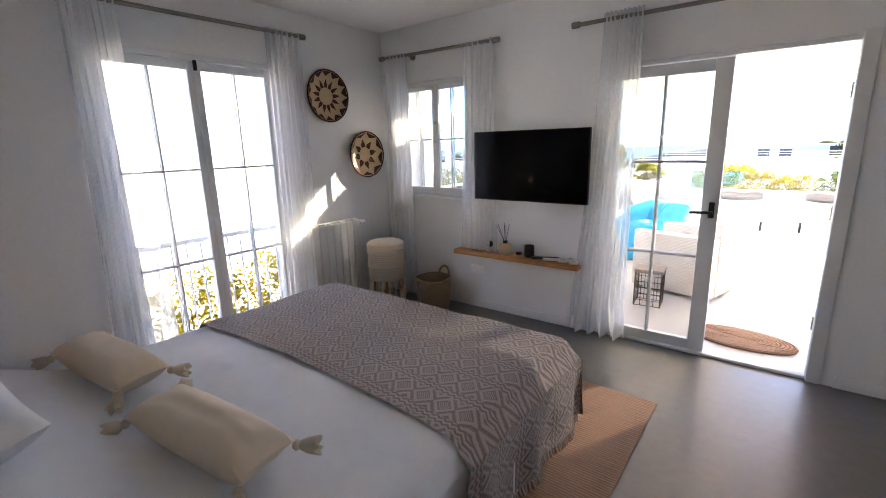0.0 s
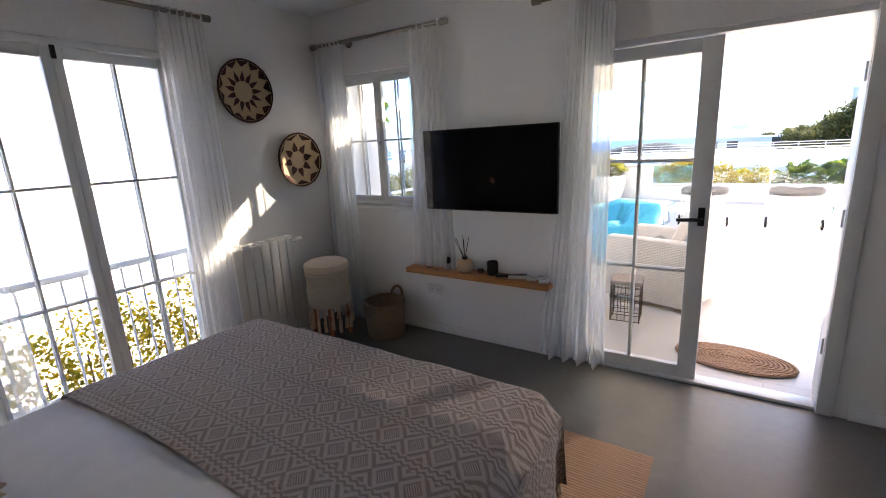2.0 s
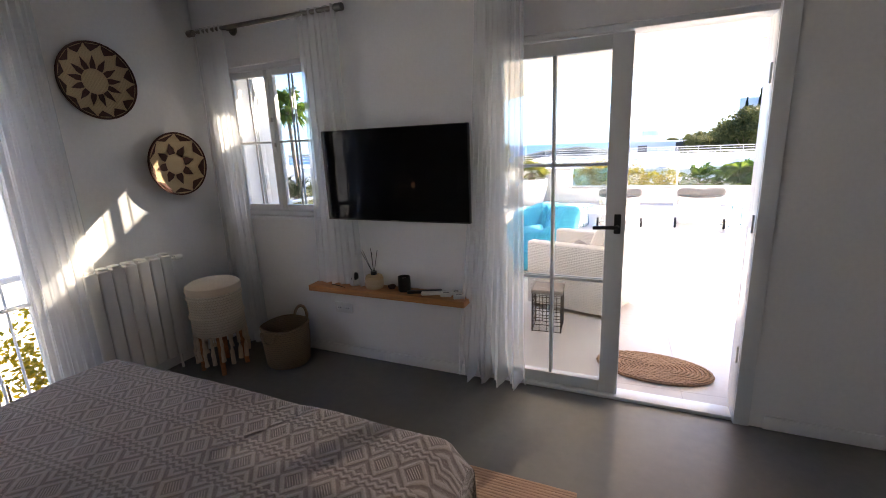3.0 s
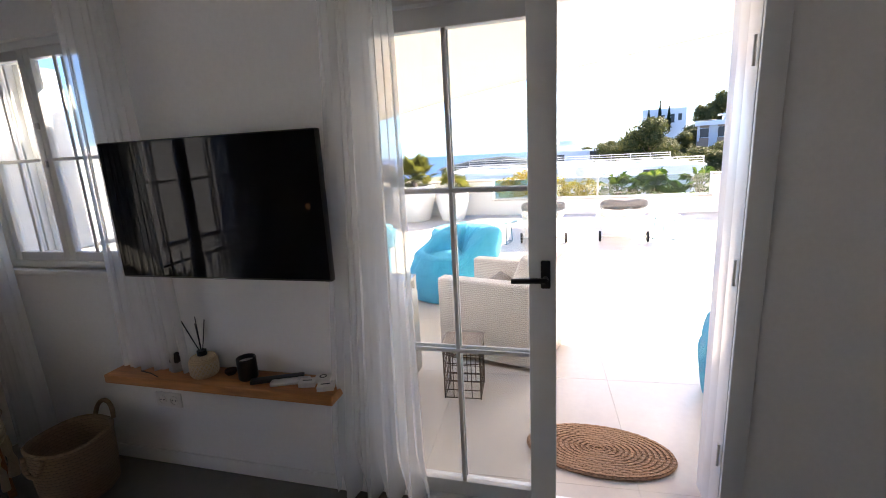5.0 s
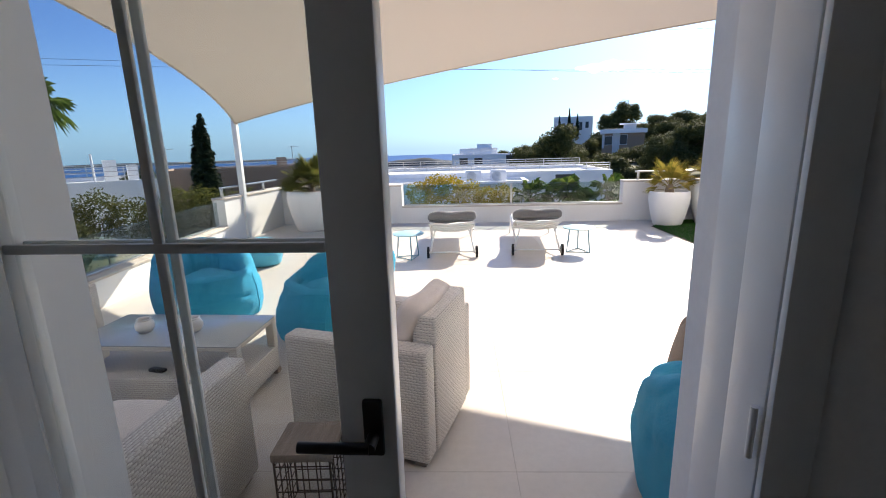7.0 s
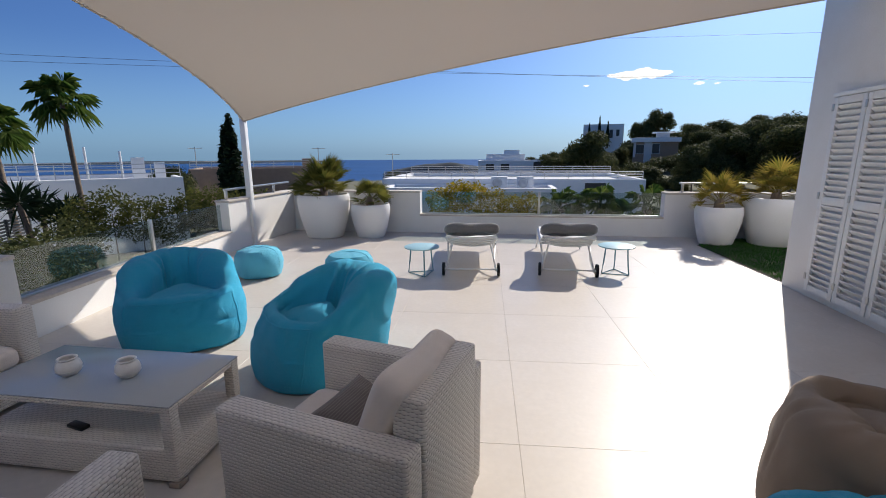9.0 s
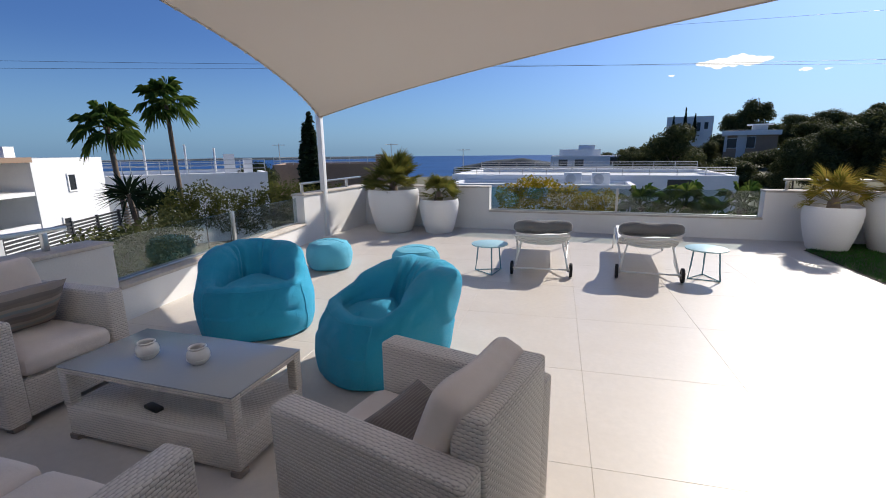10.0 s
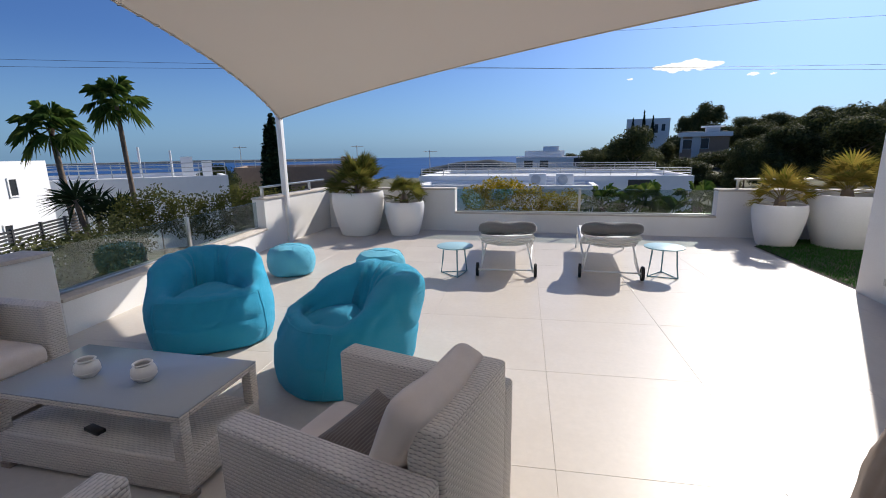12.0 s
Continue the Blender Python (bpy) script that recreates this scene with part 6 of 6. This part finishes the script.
for r in (450, 900, 1600, 2600, 3700, 4900):
    row = [bm.verts.new((r * math.sin(2 * math.pi * j / 96), r * math.cos(2 * math.pi * j / 96), -62.0)) for j in range(96)]
    if prev:
        for j in range(96):
            bm.faces.new((prev[j], prev[(j + 1) % 96], row[(j + 1) % 96], row[j]))
    prev = row
bmesh.ops.recalc_face_normals(bm, faces=bm.faces)
solid("water", bm, SEA, "deep blue sea up to the horizon", kind="structure")


def headland(cx, cy, length, width, height, turn, seed, label):
    bm = bmesh.new()

    def f(u, v):
        x, y = (u - 0.5) * length, (v - 0.5) * width
        d = max(0.0, 1 - (2 * u - 1) ** 2) ** 0.8 * max(0.0, 1 - (2 * v - 1) ** 2)
        return Vector((x, y, -64 + height * d * (0.85 + 0.35 * noise.noise(Vector((u * 5, v * 3, seed)))))), (u, v)
    sheet(bm, f, 48, 12)
    solid("backdrop", bm, HEADLAND, label, kind="structure", m=pose(cx, cy, 0, 0, 0, turn))


headland(-195, 1490, 420, 160, 42, 8, 2.0, "wooded headland in the sea")
headland(-2550, 3050, 2700, 400, 24, 38, 3.0, "faint island on the horizon")


def house(name, label, origin, turn, size, z0, z1, windows, wall=HOUSE_WHITE, parapet=0.25, roof=HOUSE_GREY, rails=(), boxes=()):
    """A flat-roofed house: local x along its front, y to its back. windows: (face, along, up, width, height), face 'f' front or 'r' right end."""
    w, d = size
    t = thing(name, label, "house", pose(origin[0], origin[1], 0, 0, 0, turn), "houses around")
    for lo, hi in (((0, 0, z0), (w, 0.25, z1)), ((0, d - 0.25, z0), (w, d, z1)), ((0, 0.25, z0), (0.25, d - 0.25, z1)), ((w - 0.25, 0.25, z0), (w, d - 0.25, z1))):
        part("wall", blocks((lo, hi)), wall, t, smooth=False)
    part("roof", blocks(((0.25, 0.25, z1 - parapet - 0.2), (w - 0.25, d - 0.25, z1 - parapet))), roof, t, smooth=False)
    for face, s, up, ww, hh in windows:
        wi = thing("window", "", "")
        wi.parent = t
        wi.matrix_basis = pose(s, 0, up) if face == "f" else pose(w, s, up, 0, 0, 90)
        part("frame", blocks(((-0.06, -0.04, -0.06), (ww + 0.06, -0.005, 0.0)), ((-0.06, -0.04, hh), (ww + 0.06, -0.005, hh + 0.06)), ((-0.06, -0.04, 0), (0, -0.005, hh)), ((ww, -0.04, 0), (ww + 0.06, -0.005, hh))), HOUSE_WHITE, wi, smooth=False)
        part("pane", blocks(((0, -0.015, 0), (ww, -0.006, hh))), HOUSE_DARK, wi, smooth=False)
    for y, h in rails:
        for k in range(3):
            bm = bmesh.new()
            rod(bm, (0.1, y, z1 + h * (k + 1) / 3), (w - 0.1, y, z1 + h * (k + 1) / 3), 0.022, seg=6)
            part("railing_bar", bm, STEEL, t)
        n = int(w / 1.4)
        for k in range(n + 1):
            bm = bmesh.new()
            rod(bm, (0.1 + (w - 0.2) * k / n, y, z1), (0.1 + (w - 0.2) * k / n, y, z1 + h), 0.025, seg=6)
            part("railing_post", bm, STEEL, t)
    for (x0, y0, x1, y1, h) in boxes:
        part("chimney" if x1 - x0 < 1.6 else "upper_storey", blocks(((x0, y0, z1 - parapet), (x1, y1, z1 + h))), wall, t, smooth=False)
    return t


h1 = house("house", "white cubic house with small windows and shaded loggias", (-18.75, 15.25), 110.0, (3.7, 7.5), -4.0, 1.36, (("f", 1.62, 0.10, 0.34, 0.60), ("f", 1.02, -1.55, 0.34, 0.60)), boxes=((0.1, 0.9, 0.55, 1.4, 0.42),))
part("loggia_back", blocks(((-3.2, 1.5, -4.0), (-0.002, 1.75, 1.36))), HOUSE_WHITE, h1, smooth=False)
part("loggia_roof", blocks(((-3.2, -0.1, 1.22), (-0.004, 1.5, 1.40))), HOUSE_BROWN, h1, "dark wooden loggia roof", smooth=False)
part("loggia_floor", blocks(((-3.2, 0.02, 0.04), (-0.004, 1.5, 0.18))), HOUSE_WHITE, h1, smooth=False)
part("loggia_parapet", blocks(((-3.2, 0.03, -4.0), (-0.004, 0.25, -0.98))), HOUSE_WHITE, h1, smooth=False)
part("loggia_end", blocks(((-3.4, 0.0, -4.0), (-3.204, 1.75, 1.36))), HOUSE_WHITE, h1, smooth=False)
part("loggia_window", blocks(((-1.75, 1.46, 0.2), (-1.15, 1.495, 0.62))), HOUSE_DARK, h1, "dark glazed window", smooth=False)
house("house", "flat-roofed white house with a roof terrace railing", (-26.3, 19.6), 45.0, (11.2, 8.0), -4.2, 0.30, (("f", 6.8, -1.6, 0.5, 0.4),), wall=HOUSE_WHITE, rails=((0.2, 0.75), (7.7, 0.75)), boxes=((8.9, 1.0, 9.5, 1.6, 1.1), (10.0, 1.2, 10.5, 1.7, 0.8)))
for k, s in enumerate((4.9, 6.9, 8.4)):
    c, sn = math.cos(radians(45)), math.sin(radians(45))
    bm = bmesh.new()
    rod(bm, (0, 0, 0.10), (0, 0, 1.95 - 0.2 * (k == 2)), 0.06, seg=10)
    solid("roof_mast", bm, WHITE_METAL, "slim white mast on the flat roof", "mast", m=pose(-26.3 + s * c - 0.6 * sn, 19.6 + s * sn + 0.6 * c, 0), group="roof masts")
house("house", "brown rendered low house behind the cypress", (-24.5, 36.0), 28.0, (11.0, 6.0), -6.0, 0.42, (), wall=HOUSE_BROWN, rails=((0.3, 0.6),), boxes=((8.6, 1.0, 9.4, 1.8, 0.75),))
house("house", "wide white house with a grey flat roof", (-7.6, 31.1), 0.5, (15.6, 9.0), -4.2, 0.02, (("f", 12.2, -1.2, 1.2, 1.0),), rails=((0.3, 0.42), (8.5, 0.5)))
house("house", "lower front block of the wide white house", (-6.9, 27.9), 0.5, (9.6, 3.1), -4.2, -0.30, (), parapet=0.15)
for x in (-0.35, 1.05):
    ac = thing("air_conditioner", "white outdoor air conditioning unit on the roof", "air conditioner", pose(x, 29.0, -0.45), "air conditioners")
    bm = bmesh.new()
    box(bm, (-0.45, -0.18, 0.05), (0.45, 0.18, 0.72), 0.02)
    part("casing", bm, HOUSE_WHITE, ac)
    bm = bmesh.new()
    lathe(bm, [(0.0, 0.0), (0.05, 0.012), (0.25, 0.012), (0.27, 0.0)], 24)
    part("fan_grille", bm, HOUSE_GREY, ac, m=pose(-0.1, -0.185, 0.39, 90, 0, 0))
    part("stand", blocks(((-0.4, -0.15, 0), (0.4, 0.15, 0.05))), HOUSE_GREY, ac, smooth=False)
house("house", "white modern house among trees", (-5.6, 92.5), 1.0, (15.0, 8.0), -8.0, 0.15, (("f", 1.5, -1.7, 1.6, 1.2), ("f", 4.4, -1.7, 1.6, 1.2), ("f", 10.6, -1.6, 1.7, 1.5), ("f", 12.6, -1.6, 1.7, 1.5)), boxes=((1.5, 2.0, 9.0, 7.0, 1.2), (5.0, 3.0, 8.0, 6.0, 2.0)))
house("house", "white three-storey house on the hill", (24.6, 161.5), -10.0, (12.5, 9.0), -4.0, 10.6, (("f", 2.4, 5.2, 1.0, 3.2), ("f", 5.4, 5.6, 1.0, 3.0), ("f", 8.2, 6.2, 1.0, 2.6), ("f", 10.2, 6.8, 1.0, 2.0)))
villa = house("house", "brown villa with a white roof edge on the wooded slope", (25.2, 100.8), -14.0, (8.0, 8.0), -9.0, 3.6, (("f", 0.4, 1.3, 1.5, 1.7), ("f", 3.4, 1.3, 1.3, 1.9)), wall=HOUSE_BROWN, rails=((4.0, 1.0),))
part("roof_edge", blocks(((-0.5, -0.6, 3.55), (8.4, 8.4, 4.35))), HOUSE_WHITE, villa, "white roof edge", smooth=False)
part("white_wall_panel", blocks(((-0.05, -0.12, 0.6), (0.36, 0.0, 3.55)), ((1.94, -0.12, -0.6), (3.3, 0.0, 3.55))), HOUSE_GREY, villa, smooth=False)
part("roof_canopy", blocks(((3.4, 3.0, 5.4), (7.4, 6.0, 5.6))), HOUSE_WHITE, villa, smooth=False)
part("roof_room", blocks(((4.2, 3.6, 4.35), (6.6, 5.6, 5.4))), HOUSE_GREY, villa, smooth=False)

# roof aerials
for x, y, z0, z1 in ((-26.2, 39.35, 0.2, 2.2), (-18.2, 46.25, -1.9, 2.2), (-10.9, 46.66, -3.0, 1.6)):
    ae = thing("roof_aerial", "thin metal television aerial above the roofs", "aerial", pose(x, y, 0), "roof aerials")
    bm = bmesh.new()
    rod(bm, (0, 0, z0 - 2.0), (0, 0, z1), 0.035, seg=6)
    part("mast", bm, STEEL, ae)
    for k in range(4):
        bm = bmesh.new()
        rod(bm, (-0.45 + 0.3 * k, -0.3 + 0.05 * k, z1 - 0.12), (-0.45 + 0.3 * k, 0.3 - 0.05 * k, z1 - 0.12), 0.02, seg=5)
        part("element", bm, STEEL, ae)
    bm = bmesh.new()
    rod(bm, (-0.6, 0, z1 - 0.12), (0.7, 0, z1 - 0.12), 0.025, seg=6)
    part("boom", bm, STEEL, ae)

# fence
c0, c1 = Vector((-10.9, 9.8, 0)), Vector((-13.6, 14.9, 0))
fd = c1 - c0
fe = thing("louvre_fence", "dark metal louvre fence along the next plot", "fence", Matrix.Translation(c0) @ Matrix.Rotation(math.atan2(fd.y, fd.x), 4, "Z"))
for k in range(6):
    x = fd.length * k / 5
    part("post", blocks(((x - 0.03, -0.03, -3.75), (x + 0.03, 0.03, -0.12))), FENCE, fe, smooth=False)
for k in range(11):
    z = -1.05 + 0.085 * k
    part("slat", blocks(((0, -0.012, z), (fd.length, 0.012, z + 0.05))), FENCE, fe, smooth=False)


def tree_mesh(height, radius, lumps, leaves, size, seed, shape="pine"):
    """Trunk and a ragged crown of many small leaf clumps, as two meshes."""
    rnd = random.Random(seed)
    bm = bmesh.new()
    tube(bm, [(0, 0, -0.8), (0.1, 0.05, height * 0.35), (-0.05, 0.1, height * 0.75)], lambda s: 0.16 * (1.15 - s), 8)
    for k in range(5 if shape == "pine" else 0):
        a = k * 1.3
        tube(bm, [(0, 0, height * (0.3 + 0.07 * k)), (radius * 0.5 * math.cos(a), radius * 0.5 * math.sin(a), height * (0.48 + 0.07 * k))], lambda s: 0.07 * (1.2 - s), 5)
    trunk = mesh("trunk", bm, BARK)
    verts, faces = [], []
    for k in range(lumps):
        if shape == "cypress":
            h = rnd.uniform(0.02, 1.0)
            rr = radius * (1 - h) ** 0.6 * (0.35 + 0.65 * min(1, h * 6))
            a = rnd.uniform(0, 6.28)
            c = Vector((rr * 0.55 * math.cos(a), rr * 0.55 * math.sin(a), height * h))
            lr, lz = max(0.12, rr * 0.5), 0.10 * height
        else:
            a, h = rnd.uniform(0, 6.28), rnd.uniform(0.25, 0.95)
            rr = radius * math.sqrt(rnd.uniform(0, 1)) * (1.15 - 0.75 * h)
            c = Vector((rr * math.cos(a), rr * math.sin(a), height * h))
            lr, lz = radius * rnd.uniform(0.26, 0.46), radius * rnd.uniform(0.20, 0.32)
        for i in range(leaves // lumps):
            d = Vector((rnd.gauss(0, 1), rnd.gauss(0, 1), rnd.gauss(0, 1))).normalized()
            p = c + Vector((d.x * lr, d.y * lr, d.z * lz)) * rnd.uniform(0.45, 1.05)
            nrm = (d + Vector((rnd.gauss(0, 0.4), rnd.gauss(0, 0.4), rnd.gauss(0.2, 0.4)))).normalized()
            e = nrm.orthogonal().normalized() * size * rnd.uniform(0.6, 1.4)
            e.rotate(Matrix.Rotation(rnd.uniform(0, 6.28), 3, nrm))
            s = nrm.cross(e).normalized() * size * 0.36
            q = len(verts)
            verts += [p - e * 0.4, p + s, p + e * 0.6, p - s]
            faces.append((q, q + 1, q + 2, q + 3))
    crown = bpy.data.meshes.new("crown")
    crown.from_pydata(verts, [], faces)
    crown.materials.append(CYPRESS_LEAF if shape == "cypress" else DARK_LEAF)
    return trunk, crown


def plant_tree(meshes, x, y, z, s, rz, name, label, group):
    t = thing(name, label, "tree", Matrix.Translation((x, y, z)) @ Matrix.Rotation(rz, 4, "Z") @ Matrix.Diagonal((s[0], s[0], s[1], 1)), group)
    part("trunk", meshes[0], None, t)
    part("crown", meshes[1], None, t)


PINES = [tree_mesh(7.0, 3.4, 26, 13000, 0.25, 70 + k) for k in range(3)]
CYPRESS = tree_mesh(9.0, 1.0, 60, 4200, 0.32, 80, "cypress")
rnd = random.Random(9)
for ring, step in ((62, 2.6), (82, 2.0), (103, 1.7), (118, 1.7), (150, 2.0)):
    az = 5.5 if ring < 100 else 3.0
    while az < 47:
        el = hill_top(az)
        dd = ring * rnd.uniform(0.93, 1.07)
        x, y = EYE_X + dd * math.sin(radians(az)), EYE_Y + dd * math.cos(radians(az))
        az += step * rnd.uniform(0.7, 1.3)
        z = land(x, y)
        if any(abs(x - hx) < hw and abs(y - hy) < hd for hx, hy, hw, hd in ((2, 96, 10, 7), (30, 103, 6, 7), (31, 164, 8, 8))):
            continue
        if ring < 110 and 12.6 < math.degrees(math.atan2(x - EYE_X, y - EYE_Y)) < 20.3:
            if ring > 95:
                continue
            z -= 4.4
        s = rnd.uniform(0.75, 1.12)
        plant_tree(PINES[rnd.randrange(3)], x, y, z - 0.1, (s * rnd.uniform(0.9, 1.25), s), rnd.uniform(0, 6.28), "pine_tree", "dark green pine on the wooded slope", "pines on the slope")
for x, y, h in ((-19.65, 33.75, 0.76), (-19.1, 33.55, 0.83)):
    plant_tree(CYPRESS, x, y, land(x, y), (1.2, h), x, "cypress_tree", "tall dark column-shaped cypress", "cypresses by the brown house")
for x, y, h in ((26.0, 158.5, 0.75), (29.0, 158.0, 0.98), (31.6, 157.6, 0.80)):
    plant_tree(CYPRESS, x, y, 3.6, (0.9, h), x, "cypress_tree", "dark cypress beside the white house on the hill", "cypresses on the hill")
for x, y, s in ((-5.8, 63.0, 0.62), (-13.2, 56.0, 0.60), (-2.5, 70.0, 0.5), (-23.0, 31.0, 0.45), (-21.0, 30.2, 0.5), (5.0, 100.0, 0.9), (-1.0, 104.0, 0.95), (10.0, 97.0, 0.9)):
    plant_tree(PINES[1], x, y, land(x, y), (s, s * (0.9 if y > 50 else 1.25)), x, "garden_tree", "small dark green garden tree between the houses", "garden trees")

for px, py, top in ((36.6, 123.6, 10.7), (33.4, 124.5, 8.6)):
    z = land(px, py) - 0.1
    s = (top - z) / 6.8
    plant_tree(PINES[0], px, py, z, (s * 0.85, s), px, "pine_tree", "dark green pine on the wooded slope", "pines on the slope")

# power lines
for k, (a, b, sag) in enumerate((((-70, 28, 10.4), (60, 62, 8.0), 0.7), ((-70, 28, 9.6), (60, 62, 9.0), 0.9), ((-30, 75, 18.3), (60, 50, 11.5), 0.3))):
    a, b = Vector(a), Vector(b)
    bm = bmesh.new()
    tube(bm, [a.lerp(b, i / 30) - Vector((0, 0, sag * 4 * (i / 30) * (1 - i / 30))) for i in range(31)], 0.014, 5)
    solid("power_line", bm, FENCE, "thin power line across the sky", "cable", group="power lines")


def cloud(x, y, z, w, h, seed):
    bm = bmesh.new()
    rnd = random.Random(seed)
    for i in range(9):
        u = (i - 4) / 4.5
        r = h * (1.05 - 0.75 * u * u) * rnd.uniform(0.8, 1.1)
        bmesh.ops.create_icosphere(bm, subdivisions=3, radius=1.0, matrix=Matrix.LocRotScale((u * w, rnd.uniform(-10, 10), r * 0.15 * rnd.uniform(-1, 1)), None, (w * 0.24, h, r * 0.85)))
    for v in bm.verts:
        v.co = wobbled(v.co, 0.03, h * 0.16, seed)
    solid("cloud", bm, CLOUD, "small white fair-weather cloud", "cloud", m=pose(x, y, z, 0, 0, -14), group="small clouds")


cloud(500, 1940, 300, 105, 22, 1)
cloud(690, 1850, 250, 16, 7, 2)
cloud(745, 1835, 246, 8, 4, 3)
cloud(310, 1990, 268, 10, 4, 4)

# ---- terrace tiles ----
TILE_TURN, TILE_O = radians(2.7), Vector((0.14, 7.045))
tiles = thing("terrace_tiles", "large cream porcelain tiles with fine joints", "tiles", kind="structure")
X0, X1, Y0, Y1 = -4.55, 6.18, 3.93, FAR_Y + 0.05


def clip(poly, axis, limit, keep_above):
    out = []
    for a, b in zip(poly, poly[1:] + poly[:1]):
        ia, ib = (a[axis] >= limit) == keep_above, (b[axis] >= limit) == keep_above
        if ia:
            out.append(a)
        if ia != ib:
            k = (limit - a[axis]) / (b[axis] - a[axis])
            out.append(a.lerp(b, k))
    return out


cs, sn = math.cos(TILE_TURN), math.sin(TILE_TURN)
G = 0.0006
whole = None
for i in range(-6, 7):
    for j in range(-5, 7):
        loc = [Vector((i + G, j + G)), Vector((i + 1 - G, j + G)), Vector((i + 1 - G, j + 1 - G)), Vector((i + G, j + 1 - G))]
        pts = [TILE_O + Vector((p.x * cs - p.y * sn, p.x * sn + p.y * cs)) for p in loc]
        for axis, limit, above in ((0, X0, True), (0, X1, False), (1, Y0, True), (1, Y1, False)):
            pts = clip(pts, axis, limit, above) if pts else pts
        if len(pts) < 3:
            continue
        bm = bmesh.new()
        mid = sum(pts, Vector((0, 0))) / len(pts)
        low = [bm.verts.new((p.x, p.y, -0.03)) for p in pts]
        up = [bm.verts.new((p.x, p.y, -0.0010)) for p in pts]
        top = [bm.verts.new((p.x + (mid.x - p.x) * 0.002, p.y + (mid.y - p.y) * 0.002, 0.0)) for p in pts]
        for q in range(len(pts)):
            r = (q + 1) % len(pts)
            bm.faces.new((low[q], low[r], up[r], up[q]))
            bm.faces.new((up[q], up[r], top[r], top[q]))
        bm.faces.new(top)
        part("tile", bm, TILE, tiles, smooth=False)
